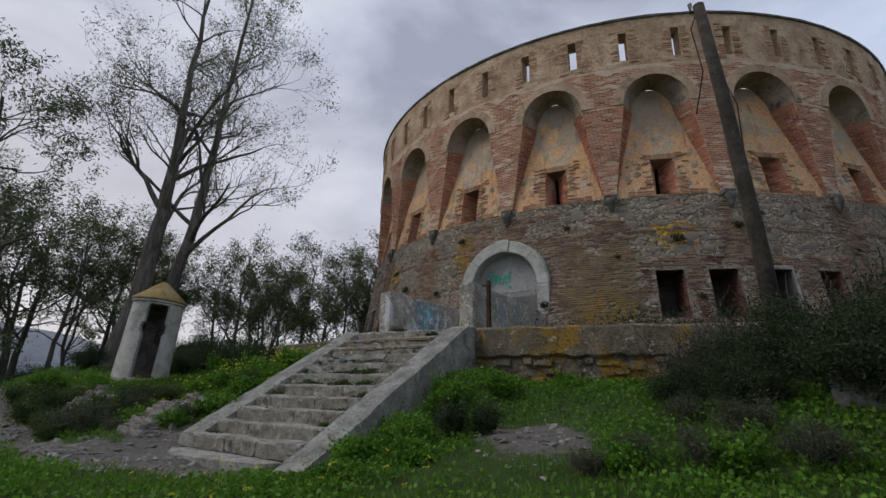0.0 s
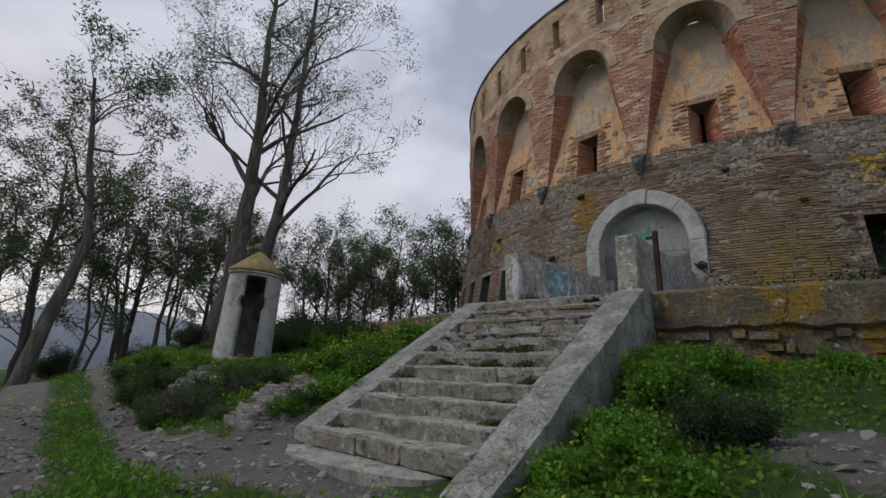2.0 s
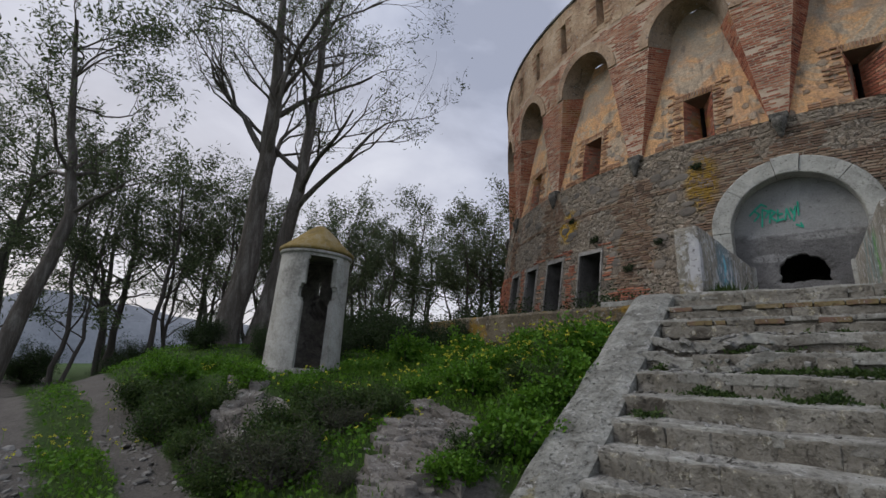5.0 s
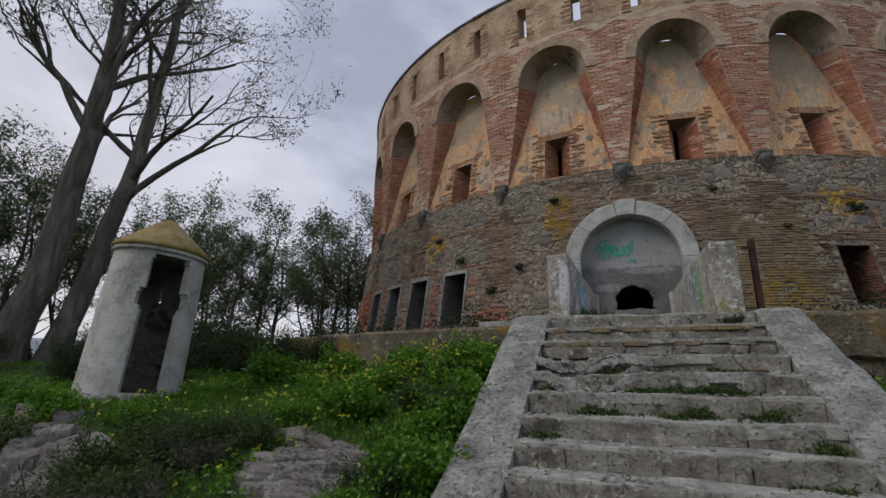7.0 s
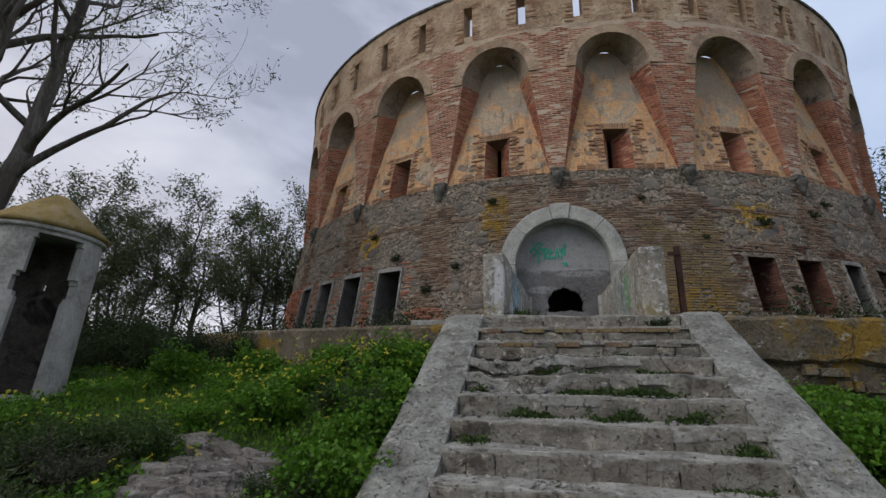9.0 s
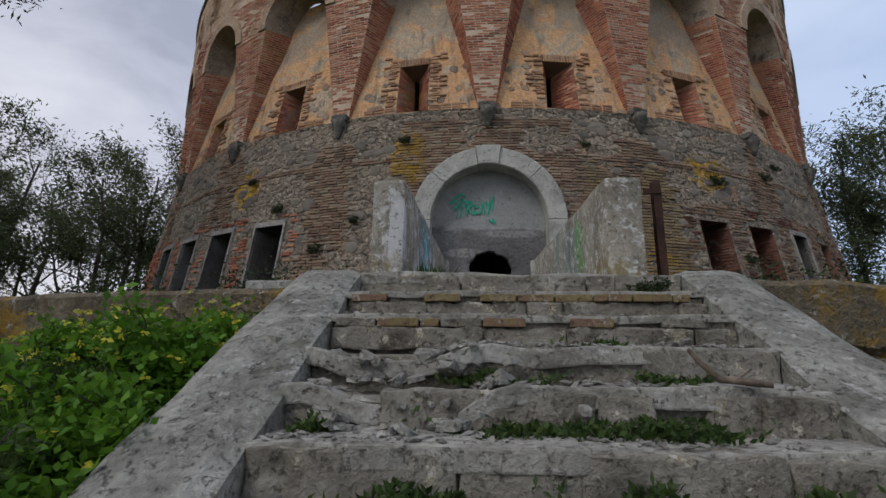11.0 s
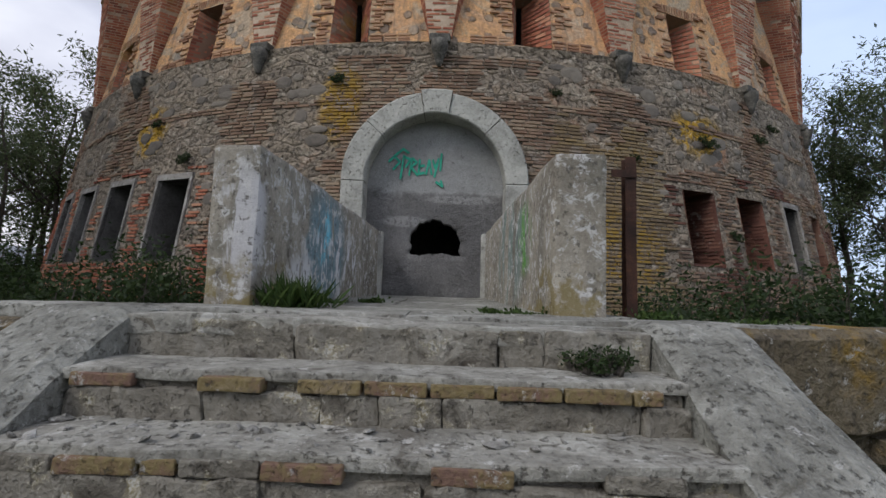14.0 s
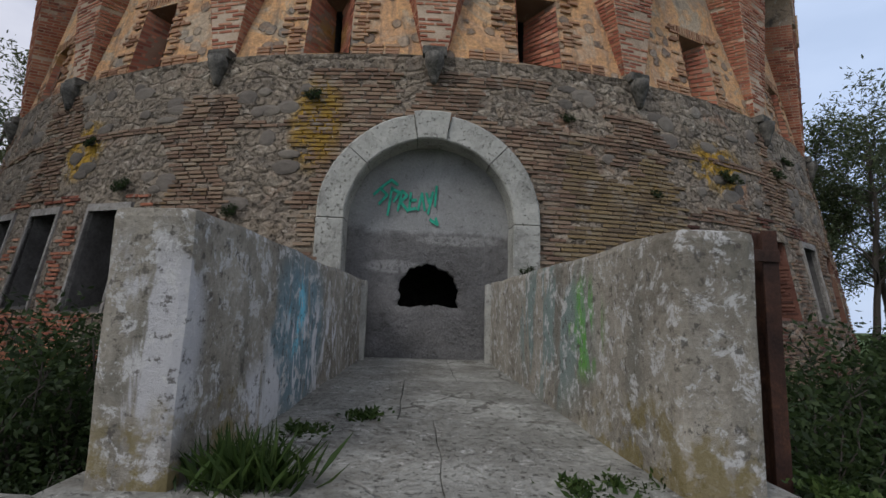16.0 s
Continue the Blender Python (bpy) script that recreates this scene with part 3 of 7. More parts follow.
tower = thing("round_tower", "weathered round brick and rubble fort tower with arched niches", "tower", at=(AX, CY, 0))


def stands(ob):
    """Where ob stands in the world."""
    return stands(ob.parent) @ ob.matrix_parent_inverse @ ob.matrix_basis if ob.parent else ob.matrix_basis.copy()


def under(ob, parent):
    """Hang ob, whose mesh is in world coordinates, under a parent that stands elsewhere."""
    ob.parent = parent
    ob.matrix_parent_inverse = stands(parent).inverted()
    return ob


def tower_part(name, verts, faces, material, label="", parent=None, smooth=False):
    return under(obj(name, verts, faces, material, None, label, smooth), parent or tower)


def r_low(z):
    return 13.20 + 0.155 * max(0.0, 7.45 - z)


LOW_WINDOWS = [(-23.1, -19.6, 3.52, 5.08), (-29.9, -26.5, 3.52, 5.08), (-36.3, -32.9, 3.52, 5.08), (-42.8, -39.4, 3.52, 5.08),
               (19.4, 22.6, 3.72, 5.13), (25.4, 28.7, 3.72, 5.13), (32.2, 35.0, 3.72, 5.13), (38.4, 41.4, 3.72, 5.13)]
GATE_R, GATE_Z = 1.18, 4.93       # inner radius and centre height of the gate's arch


def in_gate(a, z, r):
    s = radians(a) * 13.5
    return abs(s) < r and (z < GATE_Z or math.hypot(s, z - GATE_Z) < r)


def cut_points(lo, hi, step, marks):
    base = [lo + (hi - lo) * i / round((hi - lo) / step) for i in range(round((hi - lo) / step) + 1)]
    keep = [b for b in base if all(abs(b - m) > step * 0.3 for m in marks)]
    return sorted(set(keep + list(marks)))


def lower_wall():
    marks = [w[0] for w in LOW_WINDOWS] + [w[1] for w in LOW_WINDOWS]
    angs = list(np.arange(-180, -60, 4.0)) + cut_points(-60, 60, 0.6, marks) + list(np.arange(64, 180, 4.0))
    zs = cut_points(0.6, Z_RING, 0.14, [3.52, 5.08, 3.72, 5.13])
    verts, faces = [], []
    for z in zs:
        for a in angs:
            p = polar(a, 13.5, z)
            verts.append(polar(a, r_low(z) + 0.035 * n3(*p, 1.3) + 0.02 * n3(*p, 4.0), z))
    n = len(angs)
    for j in range(len(zs) - 1):
        zc = (zs[j] + zs[j + 1]) / 2
        for i in range(n):
            a0, a1 = angs[i], angs[(i + 1) % n]
            ac = (a0 + a1) / 2 if i < n - 1 else 180
            if any(w[0] < ac < w[1] and w[2] < zc < w[3] for w in LOW_WINDOWS) or (in_gate(ac, zc, 1.40) and zc > 2.7):
                continue
            k = (i + 1) % n
            faces.append((j * n + i, j * n + k, (j + 1) * n + k, (j + 1) * n + i))
    tower_part("lower_wall", verts, faces, M_RUBBLE, "rubble stone base with brick patches and yellow lichen")


lower_wall()


def add_brick(verts, faces, place, a, half, r, z0, z1, depth=0.06):
    """One brick on the tower's face: outer corners slightly drawn in so that its edges look worn."""
    b = len(verts)
    h = (z1 - z0) * 0.12
    if place is polar:
        j = random.uniform(-0.006, 0.006)
        z0, z1 = z0 + j, z1 + j + random.uniform(-0.005, 0.004)
    verts += [place(a - half, r - depth, z0), place(a + half, r - depth, z0), place(a + half, r - depth, z1), place(a - half, r - depth, z1),
              place(a - half * 0.95, r, z0 + h), place(a + half * 0.95, r, z0 + h), place(a + half * 0.95, r, z1 - h), place(a - half * 0.95, r, z1 - h)]
    faces += [(b + 4, b + 5, b + 6, b + 7), (b, b + 1, b + 5, b + 4), (b + 1, b + 2, b + 6, b + 5), (b + 2, b + 3, b + 7, b + 6), (b + 3, b, b + 4, b + 7)]


def window_box(a0, a1, z0, z1, plastered):
    """The reveal of a low window: jambs, head, sill and a closed back."""
    e = thing("window", "", "")
    under(e, tower)
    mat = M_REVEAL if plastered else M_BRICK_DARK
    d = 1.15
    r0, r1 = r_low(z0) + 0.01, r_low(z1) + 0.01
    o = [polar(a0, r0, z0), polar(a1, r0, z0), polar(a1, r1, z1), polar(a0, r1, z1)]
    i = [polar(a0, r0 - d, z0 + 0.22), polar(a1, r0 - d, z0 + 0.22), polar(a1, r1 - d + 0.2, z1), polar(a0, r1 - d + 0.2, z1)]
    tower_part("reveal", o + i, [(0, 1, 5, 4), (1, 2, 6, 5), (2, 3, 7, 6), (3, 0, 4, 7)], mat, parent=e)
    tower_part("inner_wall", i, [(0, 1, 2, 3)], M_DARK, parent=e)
    if not plastered:
        v, f = [], []
        for side, edge in ((1, a0), (-1, a1)):
            z = z0 + 0.03
            while z < z1 - 0.05:
                q = random.uniform(0.0, 0.14)
                while q < 0.9:
                    w = random.uniform(0.10, 0.14)
                    add_brick(v, f, lambda x, r, h: polar(edge + side * math.degrees(r / 13.5), r_low(h) - x, h), q + w, w - 0.006, 0.004 + 0.02 * random.random(), z + 0.08 * q, z + 0.047 + 0.08 * q, depth=0.05)
                    q += 2 * w
                z += 0.068
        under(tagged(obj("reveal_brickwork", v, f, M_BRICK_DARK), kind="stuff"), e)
    if plastered:
        w = 0.22
        for nm, aa, ab, za, zb in (("jamb", a0 - w, a0, z0, z1), ("jamb", a1, a1 + w, z0, z1), ("lintel", a0 - w, a1 + w, z1, z1 + 0.12)):
            v = []
            for r in (-0.05, 0.035):
                v += [polar(aa, r_low(za) + r, za), polar(ab, r_low(za) + r, za), polar(ab, r_low(zb) + r, zb), polar(aa, r_low(zb) + r, zb)]
            tower_part(nm, v, [(4, 5, 6, 7), (0, 4, 7, 3), (5, 1, 2, 6), (7, 6, 2, 3), (0, 1, 5, 4)], M_SURROUND, parent=e)


for w in LOW_WINDOWS:
    window_box(*w, plastered=w[0] < 0 or 30 < w[0] < 36)

BAYS = 24
WIN_A, WIN_Z0, WIN_Z1 = 1.62, 7.68, 9.02      # half-width of the niche windows in degrees, and their heights
Z_SPRING, ARCH_HALF = 10.98, 4.55
ARCH_RISE = 1.05


def r_back(z):
    return 13.12 - 0.175 * (z - Z_RING)


def arch_z(da):
    """Height of an arch's edge at da degrees from its middle."""
    q = max(0.0, 1 - (da / ARCH_HALF) ** 2)
    return Z_SPRING + ARCH_RISE * math.sqrt(q)


def niche_back():
    verts, faces = [], []
    marks = []
    for k in range(BAYS):
        c = -180 + 7.5 + 15 * k
        marks += [c - WIN_A, c + WIN_A]
    angs = cut_points(-180, 180, 0.9, marks)[:-1]
    zs = cut_points(Z_RING, 11.97, 0.16, [WIN_Z0, WIN_Z1])
    n = len(angs)
    for z in zs:
        for a in angs:
            p = polar(a, 13, z)
            verts.append(polar(a, r_back(z) + 0.03 * n3(*p, 1.5) + 0.012 * n3(*p, 5), z))
    for j in range(len(zs) - 1):
        zc = (zs[j] + zs[j + 1]) / 2
        for i in range(n):
            k = (i + 1) % n
            ac = angs[i] + 0.3
            off = (ac + 7.5 + 7.5) % 15 - 7.5
            if abs(off) < WIN_A and WIN_Z0 < zc < WIN_Z1:
                continue
            faces.append((j * n + i, j * n + k, (j + 1) * n + k, (j + 1) * n + i))
    tower_part("niche_wall", verts, faces, M_NICHE, "sloping niche wall of flaking ochre render and stone")


niche_back()


def niche_window(c):
    """A loophole splayed from a wide mouth to a narrow slit."""
    e = thing("window", "", "")
    under(e, tower)
    d, sw = 0.75, 0.28
    r0, r1 = r_back(WIN_Z0) + 0.015, r_back(WIN_Z1) + 0.015
    o = [polar(c - WIN_A, r0, WIN_Z0), polar(c + WIN_A, r0, WIN_Z0), polar(c + WIN_A, r1, WIN_Z1), polar(c - WIN_A, r1, WIN_Z1)]
    s = -0.35
    i = [polar(c + s - sw, r0 - d, WIN_Z0 + 0.2), polar(c + s + sw, r0 - d, WIN_Z0 + 0.2), polar(c + s + sw, r0 - d, WIN_Z1 - 0.12), polar(c + s - sw, r0 - d, WIN_Z1 - 0.12)]
    b = [polar(c + s - sw, r0 - d - 0.6, WIN_Z0 + 0.2), polar(c + s + sw, r0 - d - 0.6, WIN_Z0 + 0.2), polar(c + s + sw, r0 - d - 0.6, WIN_Z1 - 0.12), polar(c + s - sw, r0 - d - 0.6, WIN_Z1 - 0.12)]
    tower_part("sill", [o[0], o[1], i[1], i[0]], [(0, 1, 2, 3)], M_MORTAR, parent=e)
    tower_part("head", [o[2], o[3], i[3], i[2]], [(0, 1, 2, 3)], M_BRICK_OLD, parent=e)
    for j in (0, 1):
        p0, p1, p2, p3 = (Vector(q) for q in ((i[1], o[1], o[2], i[2]) if j else (o[0], i[0], i[3], o[3])))
        tower_part("splayed_jamb", [p0, p1, p2, p3], [(0, 1, 2, 3)], M_BRICK_OLD, parent=e)
        brick_rows(p0, p1, p2, p3, 0.075, 0.26, "jamb_brickwork", M_BRICK, e)
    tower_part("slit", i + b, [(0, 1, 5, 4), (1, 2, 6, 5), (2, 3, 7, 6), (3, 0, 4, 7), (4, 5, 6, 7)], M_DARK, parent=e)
    # soldier course over the mouth
    verts, faces = [], []
    for q in range(13):
        a = c - WIN_A - 0.35 + (2 * WIN_A + 0.7) * (q + 0.5) / 13
        tilt = (a - c) * 0.06
        add_brick(verts, faces, polar, a + tilt * 0.5, 0.085, r_back(WIN_Z1 + 0.1) + 0.025, WIN_Z1 + 0.005, WIN_Z1 + 0.21)
    under(tagged(obj("lintel_brickwork", verts, faces, M_BRICK_FADED), kind="stuff"), e)


def brick_rows(p0, p1, p2, p3, rise, length, name, material, parent):
    """Brick courses over the quad p0 p1 p2 p3 (p0-p1 at the bottom), proud of it, as one joined mesh."""
    verts, faces = [], []
    nrm = (p1 - p0).cross(p3 - p0).normalized()
    rows = max(1, int((p3 - p0).length / rise))
    for j in range(rows):
        v0, v1 = (j + 0.14) / rows, (j + 0.86) / rows
        a0, a1 = p0.lerp(p3, v0), p1.lerp(p2, v0)
        b0, b1 = p0.lerp(p3, v1), p1.lerp(p2, v1)
        n = max(1, round((a1 - a0).length / length))
        off = 0.5 if j % 2 else 0.0
        for i in range(-1, n + 1):
            u0, u1 = max(0, (i + off + 0.04) / n), min(1, (i + off + 0.96) / n)
            if u1 - u0 < 0.04:
                continue
            out = nrm * (0.004 + 0.010 * random.random())
            if random.random() < 0.02:
                continue
            q = [a0.lerp(a1, u0), a0.lerp(a1, u1), b0.lerp(b1, u1), b0.lerp(b1, u0)]
            b = len(verts)
            verts += [*q, *(x + out for x in q)]
            faces += [(b + 4, b + 5, b + 6, b + 7), (b, b + 1, b + 5, b + 4), (b + 1, b + 2, b + 6, b + 5), (b + 2, b + 3, b + 7, b + 6), (b + 3, b, b + 4, b + 7)]
    return under(tagged(obj(name, verts, faces, material), kind="stuff"), parent)


for k in range(-5, 6):
    niche_window(7.5 + 15 * k)


def pier_half(z):
    """Half-width of a pier in degrees: narrow at its corbel, wide at the arch's foot."""
    f = min(1, max(0, (z - 7.72) / (Z_SPRING - 7.72)))
    return 0.85 + (7.5 - ARCH_HALF - 0.85) * f


def splay(z):
    """How much wider a pier is at its back than at its face, in degrees."""
    return 1.55 * min(1, max(0, (z - 7.72) / (Z_SPRING - 7.72))) ** 1.1


def pier(c, bricks):
    """A brick pier that widens upwards from its corbel, with slanting flanks."""
    p = thing("pier", "", "")
    under(p, tower)
    zs = [7.72 + (Z_SPRING - 7.72) * i / 12 for i in range(13)]
    verts, faces = [], []
    for z in zs:
        h = pier_half(z)
        for a, r in ((c - h - splay(z), r_back(z) - 0.06), (c - h, R_UP), (c, R_UP), (c + h, R_UP), (c + h + splay(z), r_back(z) - 0.06)):
            verts.append(polar(a, r, z))
    for j in range(12):
        for i in range(4):
            faces.append((j * 5 + i, j * 5 + i + 1, (j + 1) * 5 + i + 1, (j + 1) * 5 + i))
    faces.append((0, 1, 2, 3, 4))
    tower_part("core", verts, faces, M_MORTAR, parent=p)
    if not bricks:
        return
    verts, faces = [], []
    z, row = 7.74, 0
    while z < Z_SPRING - 0.05:
        h = pier_half(z + 0.03)
        step = 1.16
        x = c - h - (0.5 * step if row % 2 else 0)
        while x < c + h - 0.02:
            a0, a1 = max(x, c - h), min(x + step - 0.10, c + h)
            if a1 - a0 > 0.15 and random.random() > 0.06:
                add_brick(verts, faces, polar, (a0 + a1) / 2, (a1 - a0) / 2, R_UP + 0.004 + 0.012 * random.random() - (0.05 if z < 8.5 and random.random() < 0.25 else 0), z, z + 0.047)
            x += step
        z += 0.068
        row += 1
    under(tagged(obj("pier_brickwork", verts, faces, M_BRICK), kind="stuff"), p)
    for s in (-1, 1):
        lo, hi = 7.74, Z_SPRING
        q = [Vector(polar(c + s * (pier_half(lo) + splay(lo)), r_back(lo), lo)), Vector(polar(c + s * pier_half(lo), R_UP, lo)),
             Vector(polar(c + s * pier_half(hi), R_UP, hi)), Vector(polar(c + s * (pier_half(hi) + splay(hi)), r_back(hi), hi))]
        if s > 0:
            q = [q[1], q[0], q[3], q[2]]
        brick_rows(*q, 0.068, 0.24, "flank_brickwork", M_BRICK, p)


for k in range(-12, 12):
    pier(15 * k, abs(k) <= 5)


def upper_wall():
    """Spandrels over the arches and the loopholed parapet, open above."""
    verts, faces = [], []

    def quad(a0, a1, r, za0, za1, zb):
        b = len(verts)
        verts.extend([polar(a0, r, za0), polar(a1, r, za1), polar(a1, r, zb), polar(a0, r, zb)])
        faces.append((b, b + 1, b + 2, b + 3))

    for k in range(BAYS):
        c = 7.5 + 15 * k
        n = 20
        edge = [-7.5, *[-ARCH_HALF + 2 * ARCH_HALF * i / n for i in range(n + 1)], 7.5]
        for i in range(len(edge) - 1):
            d0, d1 = edge[i], edge[i + 1]
            z0 = arch_z(d0) if abs(d0) <= ARCH_HALF else Z_SPRING
            z1 = arch_z(d1) if abs(d1) <= ARCH_HALF else Z_SPRING
            quad(c + d0, c + d1, R_UP, z0, z1, 12.47)
        tower_part("spandrel", verts[:], faces[:], M_MORTAR)
        verts.clear()
        faces.clear()
    for k in range(BAYS):
        c = 7.5 + 15 * k
        n = 20
        verts, faces = [], []
        for i in range(n):
            d0, d1 = -ARCH_HALF + 2 * ARCH_HALF * i / n, -ARCH_HALF + 2 * ARCH_HALF * (i + 1) / n
            b = len(verts)
            verts += [polar(c + d0, R_UP + 0.02, arch_z(d0)), polar(c + d1, R_UP + 0.02, arch_z(d1)), polar(c + d1 * 0.66, 12.42, Z_SPRING + 0.92 * (arch_z(d1) - Z_SPRING)), polar(c + d0 * 0.66, 12.42, Z_SPRING + 0.92 * (arch_z(d0) - Z_SPRING))]
            faces.append((b, b + 1, b + 2, b + 3))
        for s in (-1, 1):
            b = len(verts)
            verts += [polar(c + s * ARCH_HALF, R_UP, Z_SPRING), polar(c + s * 7.5, R_UP, Z_SPRING), polar(c + s * 7.5, 12.2, Z_SPRING), polar(c + s * ARCH_HALF, 12.2, Z_SPRING)]
            faces.append((b, b + 1, b + 2, b + 3))
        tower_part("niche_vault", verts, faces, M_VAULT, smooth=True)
    for k in range(BAYS):
        c = 7.5 + 15 * k
        verts, faces = [], []
        n = 26
        for i in range(n + 1):
            t = math.pi * i / n
            wob = 0.012 * n3(c, i * 0.4, 2)
            for w, pr in ((1.0, -0.02), (1.0, 0.045), (1.265 + wob, 0.045), (1.265 + wob, -0.02)):
                verts.append(polar(c - ARCH_HALF * w * math.cos(t), R_UP + pr, Z_SPRING + ARCH_RISE * w * math.sin(t)))
        for i in range(n):
            for j in range(3):
                faces.append((i * 4 + j, i * 4 + j + 1, (i + 1) * 4 + j + 1, (i + 1) * 4 + j))
        faces += [(0, 1, 2, 3), tuple(n * 4 + q for q in (3, 2, 1, 0))]
        tower_part("arch_band", verts, faces, M_PLASTER)
    slits = [3.75 + 7.5 * k for k in range(48)]
    marks = sorted(x for s in slits for x in (s - 0.62, s + 0.62))
    angs = cut_points(0, 360, 0.75, [m_ for m_ in marks if 0 <= m_ <= 360])[:-1]
    n = len(angs)
    zs = cut_points(12.47, Z_TOP, 0.14, [12.72, 13.86])
    verts, faces = [], []
    for r in (R_UP, 12.62):
        for z in zs:
            for a in angs:
                p = polar(a, r, z)
                verts.append(polar(a, r + (0.02 * n3(*p, 1.6) + 0.014 * n3(*p, 5)) * (r > 13), z))
    half = n * len(zs)

    def open_at(i, j):
        a = (angs[i % n] + angs[(i + 1) % n]) / 2 if i % n < n - 1 else 359.8
        z = (zs[j] + zs[j + 1]) / 2
        off = (a - 3.75 + 3.75) % 7.5 - 3.75
        return abs(off) < 0.62 and 12.72 < z < 13.86

    for j in range(len(zs) - 1):
        for i in range(n):
            k = (i + 1) % n
            if open_at(i, j):
                continue
            f = (j * n + i, j * n + k, (j + 1) * n + k, (j + 1) * n + i)
            faces.append(f)
            faces.append(tuple(half + q for q in reversed(f)))
            if open_at(i + 1, j):
                faces.append((j * n + k, half + j * n + k, half + (j + 1) * n + k, (j + 1) * n + k))
            if open_at(i - 1, j):
                faces.append((half + j * n + i, j * n + i, (j + 1) * n + i, half + (j + 1) * n + i))
            if j + 1 < len(zs) - 1 and open_at(i, j + 1):
                faces.append(((j + 1) * n + i, (j + 1) * n + k, half + (j + 1) * n + k, half + (j + 1) * n + i))
            if j > 0 and open_at(i, j - 1):
                faces.append((j * n + i, half + j * n + i, half + j * n + k, j * n + k))
    tower_part("parapet", verts, faces, M_PARAPET, "ochre rendered parapet pierced by narrow loopholes")
    verts, faces = [], []
    m = 240
    for i in range(m):
        a = 360 * i / m
        w = 0.03 * n3(i * 0.37, 0, 1) + 0.02 * n3(i * 0.9, 4, 1)
        for r, z in ((12.58, Z_TOP - 0.01), (R_UP + 0.05, Z_TOP - 0.01), (R_UP + 0.07, Z_TOP + 0.05 + w), (12.58, Z_TOP + 0.08 + w)):
            verts.append(polar(a, r, z))
    for i in range(m):
        k = (i + 1) % m
        for j in range(4):
            faces.append((i * 4 + j, i * 4 + (j + 1) % 4, k * 4 + (j + 1) % 4, k * 4 + j))
    tower_part("coping", verts, faces, M_COPING, "thin dark coping")


upper_wall()


def lathe(profile, n=20):
    bm = bmesh.new()
    rings = []
    for r, z in profile:
        rings.append([bm.verts.new((r * math.cos(2 * math.pi * i / n), r * math.sin(2 * math.pi * i / n), z)) for i in range(n)])
    for a, b in zip(rings, rings[1:]):
        for i in range(n):
            bm.faces.new((a[i], a[(i + 1) % n], b[(i + 1) % n], b[i]))
    bm.faces.new(rings[-1])
    bm.faces.new(list(reversed(rings[0])))
    for f in bm.faces:
        f.smooth = True
    return bm


M_CORBEL = mottled("corbel_stone", [(0.2, (0.06, 0.056, 0.05)), (0.5, (0.12, 0.112, 0.098)), (0.8, (0.20, 0.186, 0.16))], 5, 30, relief=0.02, dirt=((0.045, 0.044, 0.036), 4, 0.5))


def corbels():
    ledge = rough_box((-0.19, -0.04, 7.58), (0.19, 0.25, 7.73), 0.12, 0.012, 6, bevel=0.03)
    first_l = part("corbel", ledge, M_CORBEL, None)
    cone = lathe([(0.03, 7.12), (0.05, 7.15), (0.075, 7.24), (0.105, 7.34), (0.11, 7.365), (0.14, 7.42), (0.15, 7.48), (0.15, 7.59)])
    first_c = part("drop", cone, M_CORBEL, first_l)
    for k in range(-12, 12):
        m = Matrix.Translation((AX, CY, 0)) @ Matrix.Rotation(radians(15 * k), 4, "Z") @ Matrix.Translation((0, -R_UP - 0.10, 0))
        l = first_l if k == -12 else copy_thing(first_l, m)
        l.matrix_basis = m
        under(l, tower)


corbels()


def inside_of_tower():
    verts = [polar(a, 11.3, z) for z in (1.0, 11.4) for a in range(0, 360, 6)]
    n = 60
    faces = [(i, (i + 1) % n, n + (i + 1) % n, n + i) for i in range(n)]
    tower_part("inner_drum", verts, faces, M_DARK)
    tower_part("terrace", [polar(0, 0, 11.3)] + [polar(a, 12.0, 11.3) for a in range(0, 360, 6)], [(0, 1 + i, 1 + (i + 1) % n) for i in range(n)], M_COPING)


inside_of_tower()

# ---- the walled-up gate ----
GATE_Y = 13.36
gate = thing("gate", "arched stone gateway walled up with grey render, broken hole low down", "gate", at=(AX, GATE_Y, 2.95))


